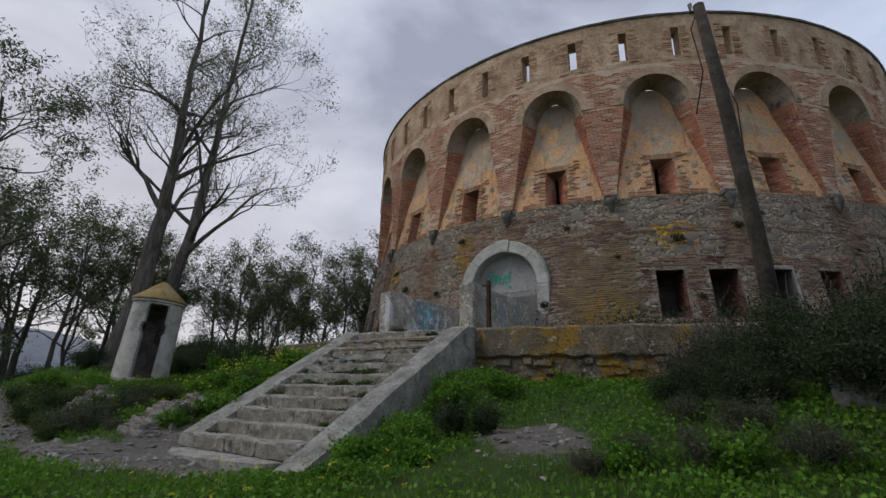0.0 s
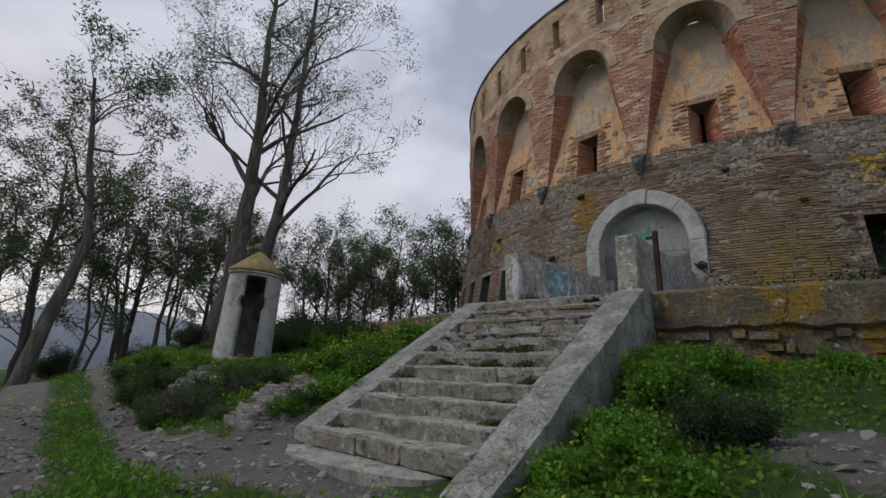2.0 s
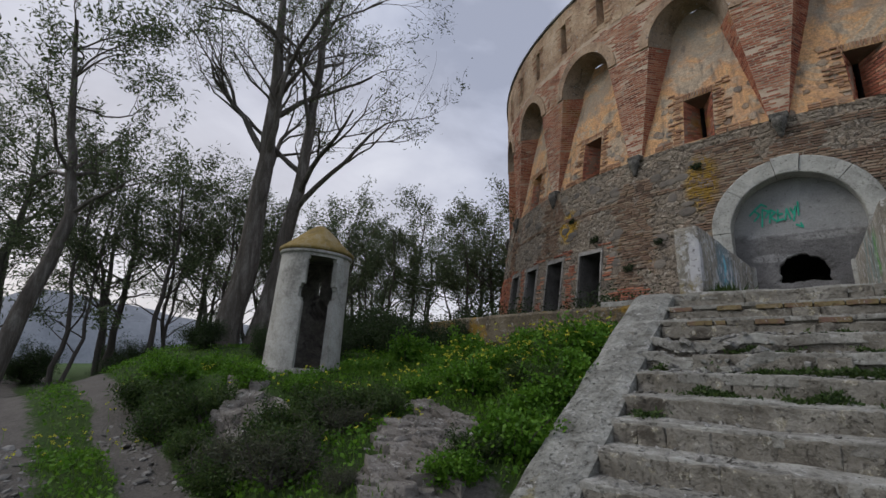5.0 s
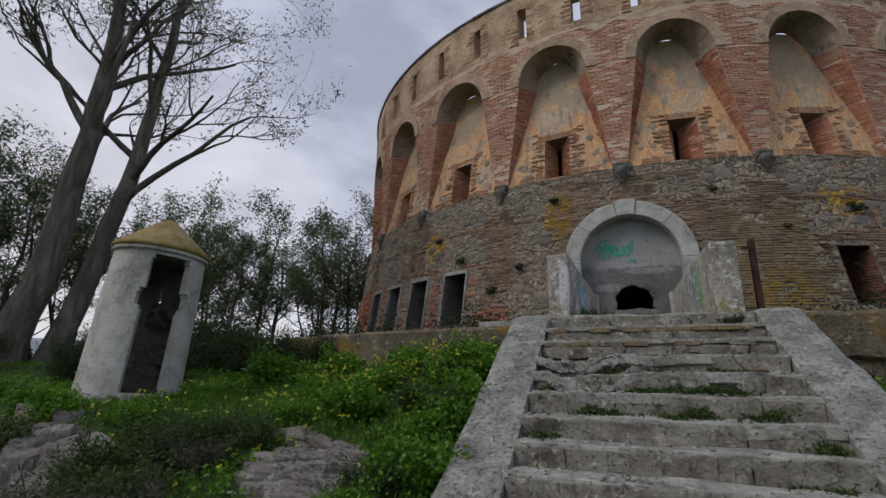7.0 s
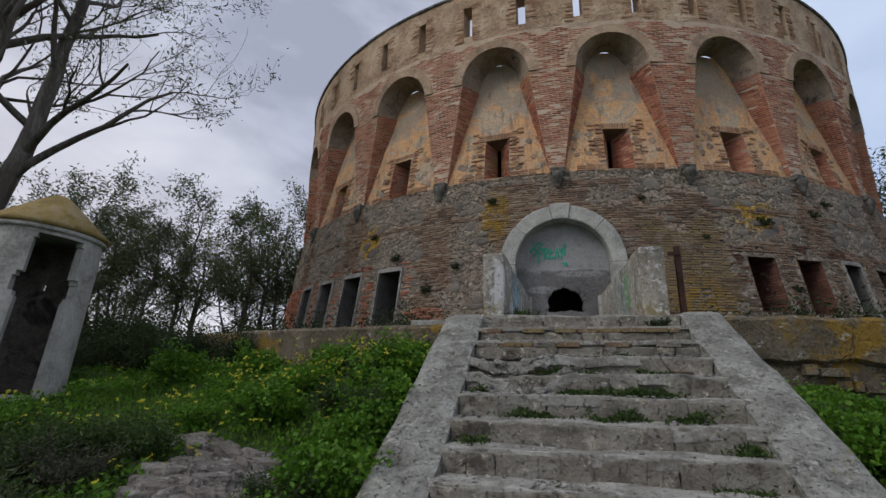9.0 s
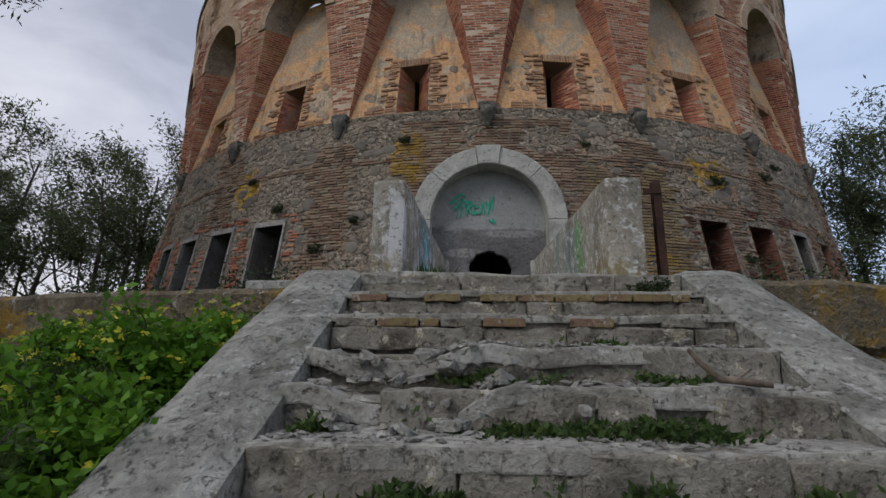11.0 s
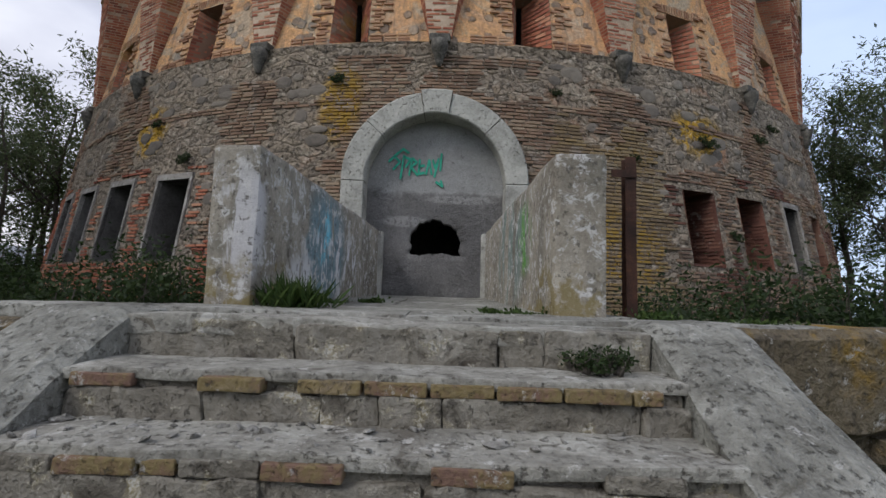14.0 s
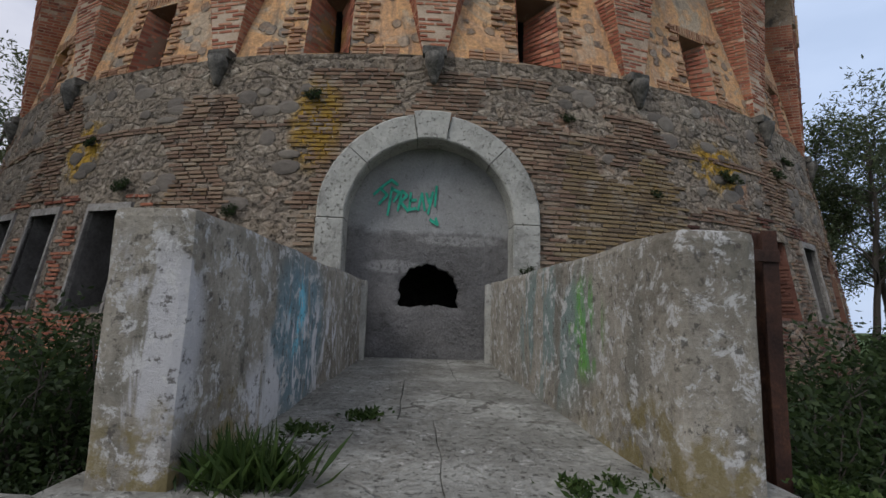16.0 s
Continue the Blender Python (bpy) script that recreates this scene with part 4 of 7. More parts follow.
def gate_ring():
    """Voussoirs and jamb stones of the gate's surround, each a block of its own."""
    bounds = [0.0, 0.80, 1.40, math.pi - 1.40, math.pi - 0.72, math.pi]
    for j in range(len(bounds) - 1):
        t0, t1 = bounds[j] + 0.004, bounds[j + 1] - 0.004
        key = j == 2
        ro, pr = (1.60, 0.035) if key else (1.565, 0.0)
        verts, faces = [], []
        n = 14
        for i in range(n + 1):
            t = t0 + (t1 - t0) * i / n
            for r, y in ((GATE_R, 0.5), (GATE_R, 0.02 - pr), (GATE_R + 0.02, -pr), (ro - 0.02, -pr), (ro, 0.02 - pr), (ro, 0.5)):
                w = 0.014 * n3(r * 3, t * 4, j)
                verts.append((AX + r * math.cos(t) + w, GATE_Y + y + w, GATE_Z + r * math.sin(t)))
        for i in range(n):
            for q in range(5):
                faces.append((i * 6 + q, i * 6 + q + 1, (i + 1) * 6 + q + 1, (i + 1) * 6 + q))
        faces += [tuple(range(6)), tuple(n * 6 + q for q in reversed(range(6)))]
        under(obj("voussoir", verts, faces, M_STONE_RING, None), gate)
    for s in (-1, 1):
        for z0, z1 in ((2.95, 4.02), (4.03, GATE_Z - 0.006)):
            bm = rough_box((AX + s * (GATE_R + 0.19) - 0.19, GATE_Y, z0), (AX + s * (GATE_R + 0.19) + 0.19, GATE_Y + 0.5, z1), 0.2, 0.008, 4, bevel=0.02, seed=s * 3 + z0)
            under(part("jamb_stone", bm, M_STONE_RING, None), gate)


gate_ring()


def gate_fill():
    """The render wall in the gate, with its broken-out hole."""
    hx, hz = AX + 0.02, 4.02
    n, rings = 120, 12
    verts, faces = [], []

    def outer(t):
        dx, dz = math.cos(t), math.sin(t)
        s = 0.0
        while s < 4:
            s += 0.02
            x, z = hx + s * dx - AX, hz + s * dz
            if abs(x) > GATE_R + 0.02 or z < 2.9 or (z > GATE_Z and math.hypot(x, z - GATE_Z) > GATE_R + 0.02):
                break
        return s

    def hole(t):
        dx, dz = math.cos(t), math.sin(t)
        if dz > 0:
            s = 1 / ((abs(dx) / 0.42) ** 1.7 + (dz / 0.36) ** 1.7) ** (1 / 1.7)
        else:
            s = min(0.45 / max(abs(dx), 1e-3), 0.26 / max(abs(dz), 1e-3))
        return s * (1 + 0.16 * n3(dx * 2.0, dz * 2.0, 9) + 0.10 * n3(dx * 5, dz * 5, 2) + 0.05 * n3(dx * 13, dz * 13, 5))

    for i in range(n):
        t = 2 * math.pi * i / n
        h, o = hole(t), outer(t)
        verts.append((hx + h * math.cos(t), GATE_Y + 0.62, hz + h * math.sin(t)))
        for j in range(rings):
            s = h + (o - h) * (j / (rings - 1)) ** 0.9
            x, z = hx + s * math.cos(t), hz + s * math.sin(t)
            y = GATE_Y + 0.40 + 0.018 * n3(x, 0, z, 2.2) + 0.008 * n3(x, 1, z, 9) + (0.03 if j == 0 else 0)
            verts.append((x, y, z))
    m = rings + 1
    for i in range(n):
        k = (i + 1) % n
        for j in range(rings):
            faces.append((i * m + j, i * m + j + 1, k * m + j + 1, k * m + j))
    under(obj("render_wall", verts, faces, M_RENDER_GREY, None, "rough grey cement render with a jagged hole"), gate)
    # box behind the hole, its darkness put into the M_DARK colour
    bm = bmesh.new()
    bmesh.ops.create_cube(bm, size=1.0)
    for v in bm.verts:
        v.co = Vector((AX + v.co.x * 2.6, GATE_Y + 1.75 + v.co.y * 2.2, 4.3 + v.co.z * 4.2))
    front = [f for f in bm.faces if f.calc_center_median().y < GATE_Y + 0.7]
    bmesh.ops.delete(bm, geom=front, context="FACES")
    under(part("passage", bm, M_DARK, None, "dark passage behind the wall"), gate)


gate_fill()

# ---- bridge over the ditch, with its parapets ----
Z_DECK = 2.95
bridge = thing("bridge", "cracked concrete footbridge across the ditch to the gate", "bridge", at=(AX, 11, Z_DECK))


def deck():
    """A concrete core under cast slabs that have parted at their joints."""
    bm = rough_box((AX - 1.55, 8.30, 1.2), (AX + 1.55, 13.6, Z_DECK - 0.03), 0.3, 0.004, 1.8, seed=4)
    for v in bm.verts:
        v.co.z += 0.02 * max(0.0, v.co.y - 9.0) + 0.012 * n3(v.co.x, v.co.y, 3, 2.5)
    under(part("core", bm, M_DECK, None), bridge)
    rows = (8.40, 8.93, 10.25, 11.75, 13.58)
    for j in range(len(rows) - 1):
        split = AX + (0.05, 0.02, -0.22, 0.30)[j]
        for x0, x1 in ((AX - 1.55, split), (split, AX + 1.55)):
            bm = rough_box((x0 + 0.002, rows[j] + 0.002, Z_DECK - 0.10), (x1 - 0.002, rows[j + 1] - 0.002, Z_DECK), 0.13, 0.005, 5.0, bevel=0.006, seed=j * 2.1 + x0)
            lift = random.uniform(-0.004, 0.005)
            for v in bm.verts:
                v.co.z += lift + 0.02 * max(0.0, v.co.y - 9.0) + 0.012 * n3(v.co.x, v.co.y, 3, 2.5)
                v.co.x += 0.016 * n3(v.co.y * 3, j, 5)
                v.co.y += 0.014 * n3(v.co.x * 2.5, j, 9)
            under(part("slab", bm, M_DECK, None), bridge)
    for x0, x1 in ((AX - 2.5, AX - 1.56), (AX + 1.56, AX + 2.7)):
        bm = rough_box((x0, 8.44, Z_DECK - 0.10), (x1, 8.96, Z_DECK - 0.004), 0.12, 0.010, 4.0, bevel=0.02, seed=x0)
        for v in bm.verts:
            v.co.y += 0.035 * (v.co.x - AX) ** 2 - 0.06 + 0.03 * n3(v.co.x * 2, v.co.y, 5)
        under(part("apron", bm, M_DECK, None, "pale mortar capping beside the landing"), bridge)


deck()


def wall_paint(name, spots):
    """Whitewash worn off grey render, with faded sprayed paint where it was sprayed."""
    m, nt, b, g = start(name, 0.93)
    pos = g.outputs["Position"]
    n1 = noise_node(nt, pos, 1.8, 6, 0.65, 0.6)
    n2 = noise_node(nt, pos, 28, 6, 0.75)
    r = ramp_colors(nt, [(0.1, (0.142, 0.125, 0.099)), (0.5, (0.283, 0.255, 0.207)), (0.9, (0.458, 0.418, 0.347))])
    nt.links.new(stretch(nt, math_node(nt, "ADD", math_node(nt, "MULTIPLY", n1, 0.6), math_node(nt, "MULTIPLY", n2, 0.4)), 2.4), r.inputs["Fac"])
    c = r.outputs["Color"]
    mp = nt.nodes.new("ShaderNodeMapping")
    mp.inputs["Scale"].default_value = (1.0, 1.0, 0.35)
    nt.links.new(pos, mp.inputs["Vector"])
    c = mix_color(nt, math_node(nt, "MULTIPLY", step_node(nt, noise_node(nt, mp.outputs["Vector"], 2.6, 5, 0.6), 0.5, 0.68), 0.7), c, (0.15, 0.145, 0.12))
    for centre, size, colour, scale, cut in spots:
        f = math_node(nt, "MULTIPLY", step_node(nt, spot(nt, pos, centre, size), 0.02, 0.5), step_node(nt, noise_node(nt, mp.outputs["Vector"], scale, 5, 0.6, 0.5), cut, cut + 0.06))
        c = mix_color(nt, f, c, colour)
    c = mix_color(nt, math_node(nt, "MULTIPLY", step_node(nt, noise_node(nt, pos, 8, 8, 0.8, 0.4), 0.52, 0.59), 0.85), c, (0.58, 0.57, 0.55))
    c = mix_color(nt, math_node(nt, "MULTIPLY", step_node(nt, noise_node(nt, pos, 15, 6, 0.75), 0.55, 0.63), 0.85), c, (0.095, 0.085, 0.072))
    foot = math_node(nt, "MULTIPLY", step_node(nt, noise_node(nt, pos, 3.0, 5, 0.7), 0.44, 0.6), spot(nt, pos, (AX, 9.2, 2.9), (2.2, 1.3, 0.6)))
    c = mix_color(nt, math_node(nt, "MULTIPLY", step_node(nt, foot, 0.05, 0.3), 0.75), c, (0.20, 0.155, 0.05))
    nt.links.new(c, b.inputs["Base Color"])
    bump(nt, b, n2, 0.8, 0.02)
    return m


M_PARL = wall_paint("worn_whitewash", [((AX - 1.0, 10.6, 3.5), (0.6, 0.9, 0.8), (0.17, 0.25, 0.28), 2.2, 0.44), ((AX - 1.0, 10.5, 3.62), (0.6, 0.28, 0.36), (0.20, 0.58, 0.72), 6.0, 0.46),
                                       ((AX - 1.0, 11.1, 3.35), (0.6, 1.5, 0.5), (0.66, 0.66, 0.67), 6.5, 0.53), ((AX - 1.0, 10.0, 3.1), (0.6, 0.7, 0.35), (0.62, 0.62, 0.62), 3.2, 0.49), ((AX - 1.15, 8.95, 3.55), (0.5, 0.25, 0.55), (0.50, 0.49, 0.49), 4.0, 0.45)])
M_PARR = wall_paint("lichened_render", [((AX + 1.0, 10.1, 3.62), (0.6, 0.42, 0.42), (0.12, 0.32, 0.06), 4.0, 0.46), ((AX + 1.0, 10.9, 3.6), (0.6, 1.2, 0.8), (0.19, 0.24, 0.22), 2.4, 0.46)])


def parapet_wall(side):
    """A parapet of the bridge: tall worn end, level top, small end post at the gate."""
    y0, y1, zt = 8.99, 13.36, 4.095
    bm = rough_box((0, y0, Z_DECK - 1.6), (0.37 if side > 0 else 0.35, y1, zt), 0.14, 0.014, 2.2, bevel=0.045, seed=side * 5)
    for v in bm.verts:
        f = (v.co.y - y0) / (y1 - y0)
        inner = (1.015 if side > 0 else 1.06) - (0.155 if side > 0 else 0.20) * f
        x = v.co.x
        v.co.x = AX + side * (inner + x)
        v.co.z += 0.02 * n3(v.co.x, v.co.y, 2, 1.1) if v.co.z > 3.8 else 0
    if side < 0:
        bmesh.ops.reverse_faces(bm, faces=bm.faces[:])
    under(part("parapet_wall", bm, M_PARL if side < 0 else M_PARR, None, "worn whitewashed wall with blue paint" if side < 0 else "grey lichened wall with green paint"), bridge)
    post = rough_box((0, y1 - 0.10, Z_DECK), (0.20, y1 + 0.06, zt - 0.02), 0.12, 0.008, 5, bevel=0.025, seed=side * 9)
    for v in post.verts:
        v.co.x = AX + side * (0.80 + v.co.x)
    if side < 0:
        bmesh.ops.reverse_faces(post, faces=post.faces[:])
    under(part("end_post", post, M_STONE_RING, None), bridge)


parapet_wall(-1)
parapet_wall(1)

# ---- ditch wall ----
ditch = thing("ditch_wall", "low rubble ditch wall capped with lichened mortar", "wall", kind="structure", at=(AX, 8.5, 2.0))


def ditch_wall(a0, a1, top):
    verts, faces = [], []
    n = int(abs(a1 - a0) / 0.3)
    prof = [(18.62, 1.0), (18.58, top - 0.62), (18.66, top - 0.56), (18.68, top - 0.05), (18.62, top), (18.12, top), (18.08, top - 0.04), (18.10, 0.9)]
    for i in range(n + 1):
        a = a0 + (a1 - a0) * i / n
        for r, z in prof:
            p = polar(a, r, z)
            verts.append(polar(a, r + 0.05 * n3(*p, 1.8) + 0.02 * n3(*p, 6), z + 0.035 * n3(*p, 1.4) + (0.10 * n3(a * 0.9, 2, 2) if z == top - 0.62 or z == top - 0.56 else 0)))
    m = len(prof)
    for i in range(n):
        for j in range(m - 1):
            faces.append((i * m + j, i * m + j + 1, (i + 1) * m + j + 1, (i + 1) * m + j))
    faces += [tuple(range(m)), tuple(n * m + q for q in reversed(range(m)))]
    under(obj("capping", verts, faces, M_MOATWALL, None), ditch)
    verts, faces = [], []
    rows = 5
    for j in range(rows):
        a = a0 + random.random()
        while a < a1:
            w = random.uniform(0.35, 1.5)
            shift = 0.16 * n3(a * 0.8, j, 3)
            z0, z1 = top - 0.60 - (j + 1) * 0.17 + shift, top - 0.60 - j * 0.17 + shift - 0.04 * random.random()
            if random.random() < 0.8 and z1 < top - 0.52:
                add_brick(verts, faces, lambda q, r, z: polar(q, r, z), a + w / 2, w / 2 - 0.04, 18.60 + 0.02 + 0.08 * random.random(), z0 + random.uniform(0, 0.04), z1 - random.uniform(0, 0.03), depth=0.14)
            a += w
    under(tagged(obj("rubblework", verts, faces, M_MOATWALL, None), kind="stuff"), ditch)


ditch_wall(5.0, 80, 2.93)
ditch_wall(-24, -5.2, 2.86)

# ---- the stair ----
STEPS, RISE, GOING, Y_FOOT, Z_FOOT = 11, 0.20, 0.3625, 4.44, 0.735
SX0, SX1 = -7.27, -4.73
stair = thing("staircase", "old stone staircase with crumbling steps and sloping concrete sides", "staircase", at=((SX0 + SX1) / 2, Y_FOOT, Z_FOOT))


M_CHIP = mottled("broken_stone", [(0.1, (0.13, 0.122, 0.108)), (0.5, (0.25, 0.24, 0.215)), (0.9, (0.42, 0.405, 0.37))], 6, 36, relief=0.03, island=0.4, dirt=((0.11, 0.10, 0.085), 5, 0.55), specks=True)


def fallen(x, i):
    """How far the masonry of a step has dropped: two steps have collapsed near one side."""
    if i not in (6, 7):
        return 0.0
    return 0.10 * math.exp(-((x + 6.72 + 0.15 * (i - 6)) / 0.36) ** 4)


def fallen_stones():
    """Broken blocks lying where the steps collapsed."""
    rng = random.Random(17)
    rest = [o for o in stair.children if o.name.startswith("step")]
    for k in range(90):
        i = 6 + k % 2
        big = 0.35 + 0.6 * rng.random() ** 2
        x, y = rng.gauss(-6.75, 0.30), Y_FOOT + GOING * i + rng.uniform(-0.12, 0.30)
        bm = bmesh.new()
        bmesh.ops.create_cube(bm, size=2.0)
        bmesh.ops.bevel(bm, geom=bm.edges[:], offset=0.25, segments=1, affect="EDGES")
        m = Matrix.Translation((x, y, Z_FOOT + RISE * (i + 1) - fallen(x, i) + 0.01 * big - 0.10 * (y < Y_FOOT + GOING * i))) @ Euler((rng.gauss(0.1, 0.25), rng.gauss(0, 0.25), rng.uniform(0, 3.1))).to_matrix().to_4x4()
        size = Vector((rng.uniform(0.05, 0.11), rng.uniform(0.04, 0.08), rng.uniform(0.018, 0.045))) * big
        for v in bm.verts:
            v.co = m @ Vector((v.co.x * size.x * (1 + rng.gauss(0, 0.18)), v.co.y * size.y * (1 + rng.gauss(0, 0.18)), v.co.z * size.z * (1 + rng.gauss(0, 0.15))))
        under(part("stone", bm, rng.choice((M_CHIP, M_TREAD, M_SLOPE)), None), rest[i])


def stair_step(i):
    """One step: a worn tread and a riser of separate stones."""
    z1 = Z_FOOT + RISE * (i + 1)
    y = Y_FOOT + GOING * i
    st = thing("step", "", "")
    under(st, stair)
    deep = GOING + 0.12 if i < STEPS - 1 else 0.70
    worn = i in (6, 7)
    bm = rough_box((SX0 - 0.02, y + 0.02, z1 - (0.05 if i in (8, 9) else 0.10)), (SX1 + 0.02, y + deep, z1), 0.10, 0.016 + 0.02 * worn, 3.0, bevel=0.012, seed=i * 1.7)
    for v in bm.verts:
        v.co.z -= 0.05 * max(0, n3(v.co.x, v.co.y, i, 1.4)) * (1 + worn) + fallen(v.co.x, i)
        if v.co.y < y + 0.08:
            v.co.y += 0.03 * n3(v.co.x, 3, i, 2.3)
    under(part("tread", bm, M_TREAD, None), st)
    bm = rough_box((SX0, y + 0.05, z1 - RISE - (0.28 if worn or i == 8 else 0.04)), (SX1, y + 0.34, z1 - 0.05), 0.12, 0.016, 5, seed=i * 2.3)
    for v in bm.verts:
        v.co.z -= 0.15 * fallen(v.co.x, i)
    under(part("core", bm, M_STEP, None), st)
    x = SX0
    while x < SX1 - 0.02:
        w = min(random.choice((0.22, 0.35, 0.5, 0.7, 0.9)) * random.uniform(0.85, 1.2), SX1 - x)
        if SX1 - x - w < 0.16:
            w = SX1 - x
        out = random.uniform(-0.015, 0.02)
        lo = (x + 0.0015, y + out, z1 - RISE - 0.03)
        hi = (x + w - 0.0015, y + 0.22, z1 - 0.015 - random.uniform(0, 0.02))
        if i in (8, 9):
            hi = (hi[0], hi[1], z1 - 0.085)
        if fallen(x + w / 2, i) < 0.05 and not (worn and random.random() < 0.2):
            bm = rough_box(lo, hi, 0.08, 0.024, 8, bevel=0.016, seed=x + i)
            under(part("stone", bm, M_STEP, None), st)
        x += w
    if i in (8, 9):
        x = SX0 + 0.02
        while x < SX1 - 0.12:
            w = min(random.choice((0.13, 0.27, 0.27, 0.28)), SX1 - x)
            if random.random() < (0.75 if i == 9 else 0.4):
                bm = rough_box((x + 0.006, y - 0.01 + random.uniform(-0.015, 0.02), z1 - 0.082), (x + w - 0.006, y + 0.14, z1 - 0.028), 0.09, 0.006, 9, bevel=0.008, seed=x * 3)
                under(part("brick", bm, random.choice((M_STEP_BRICK, M_STEP_BRICK, M_STEP)), None), st)
            x += w


for i in range(STEPS):
    stair_step(i)
fallen_stones()


def stair_side(x0, x1, foot_y):
    """A sloping, rough concrete side to the stair."""
    slope = RISE / GOING
    bm = bmesh.new()
    n, m = 44, 5
    top_y = 8.12
    rows = []
    for i in range(n + 1):
        f = i / n
        y = foot_y + (top_y + 0.35 - foot_y) * f
        z = min(Z_DECK + 0.01, Z_FOOT + 0.15 + (y - Y_FOOT) * slope * 1.02)
        ring = []
        ring.append(bm.verts.new((x0 + 0.02 * n3(y, 1, x0, 3), y, z - 1.2)))
        for j in range(m + 1):
            x = x0 + (x1 - x0) * j / m
            e = -0.03 if j in (0, m) else 0
            ring.append(bm.verts.new((x + 0.03 * n3(x, y, 1, 2.4) * (j in (0, m)), y, z + e + 0.025 * n3(x, y, x0, 2.2) + 0.012 * n3(x, y, 7, 7))))
        ring.append(bm.verts.new((x1 + 0.02 * n3(y, 1, x1, 3), y, z - 1.2)))
        rows.append(ring)
    for a, b in zip(rows, rows[1:]):
        for j in range(m + 2):
            bm.faces.new((a[j], a[j + 1], b[j + 1], b[j]))
    bm.faces.new(list(reversed(rows[0])))
    bm.faces.new(rows[-1])
    under(part("side", bm, M_SLOPE, None), stair)


stair_side(SX0 - 0.54, SX0, 4.50)
stair_side(SX1, SX1 + 0.49, 4.05)


def landing():
    verts, n = [], 36
    for k, z in ((1.0, 0.5), (0.985, 0.685), (0.5, 0.70), (0.02, 0.70)):
        for i in range(n):
            t = 2 * math.pi * i / n
            r = 1 + 0.13 * n3(math.cos(t) * 1.6, math.sin(t) * 1.6, 6) + 0.05 * n3(math.cos(t) * 5, math.sin(t) * 5, 2)
            x, y = -6.35 + 1.45 * r * k * math.cos(t), 4.42 + 0.44 * r * k * math.sin(t)
            verts.append((x, y, z + 0.01 * n3(x, y, 4, 3)))
    faces = [(j * n + i, j * n + (i + 1) % n, (j + 1) * n + (i + 1) % n, (j + 1) * n + i) for j in range(3) for i in range(n)]
    under(obj("landing", verts, faces, M_TREAD, None), stair)


landing()


# ---- spandrel and lower-wall brickwork ----
def spandrel_bricks():
    for k in range(-5, 6):
        verts, faces = [], []
        c = 15 * k
        z, row = Z_SPRING + 0.01, 0
        while z < 12.40:
            x = c - 7.5 + (0.58 if row % 2 else 0)
            while x < c + 7.5:
                a = x + 0.545
                off = (a - 7.5 + 7.5) % 15 - 7.5
                h = math.hypot(off / ARCH_HALF, (z + 0.03 - Z_SPRING) / ARCH_RISE)
                if h > 1.33 and z < 12.32 + 0.2 * n3(a * 0.4, z, k) and random.random() > 0.06:
                    add_brick(verts, faces, polar, a, 0.53, R_UP + 0.003 + 0.008 * random.random(), z, z + 0.045)
                x += 1.16
            z += 0.068
            row += 1
        under(tagged(obj("spandrel_brickwork", verts, faces, M_BRICK), kind="stuff"), tower)


spandrel_bricks()




def niche_bricks():
    """Brick quoins beside the niche windows and a brick footing course."""
    for k in range(-5, 6):
        c = 7.5 + 15 * k
        verts, faces = [], []
        z, row = 7.66, 0
        while z < 9.75:
            reach = 2.6 + 0.7 * n3(k, z * 1.5, 5) - (0.9 if z > 9.3 else 0)
            for s in (-1, 1):
                x = WIN_A + 0.05 + (0.3 if row % 2 else 0)
                while x < reach:
                    if (z < 9.22 + 0.2 * n3(k, x, z) or abs(x) > 1.9) and random.random() > (0.08 if x < 1.6 else 0.38):
                        add_brick(verts, faces, polar, c + s * (x + 0.45), 0.42, r_back(z) + 0.018 + 0.018 * random.random(), z, z + 0.052)
                    x += 0.95
            if z < 7.85:
                for q in range(9):
                    a = c - 4.6 + q * 1.15
                    if abs(a - c) > WIN_A + 0.5:
                        add_brick(verts, faces, polar, a, 0.5, r_back(z) + 0.02, z, z + 0.052)
            z += 0.068
            row += 1
        under(tagged(obj("niche_brickwork", verts, faces, M_BRICK_FADED), kind="stuff"), tower)
        verts, faces = [], []
        for sc in (c - 3.75, c + 3.75):
            z = 12.55
            while z < 13.98:
                for s in (-1, 1):
                    w = random.uniform(0.35, 0.75)
                    if random.random() < 0.6:
                        add_brick(verts, faces, polar, sc + s * (0.64 + w), w, R_UP + 0.010 + 0.012 * random.random(), z, z + 0.054)
                z += 0.072
        under(tagged(obj("loophole_brickwork", verts, faces, M_BRICK_FADED), kind="stuff"), tower)


niche_bricks()


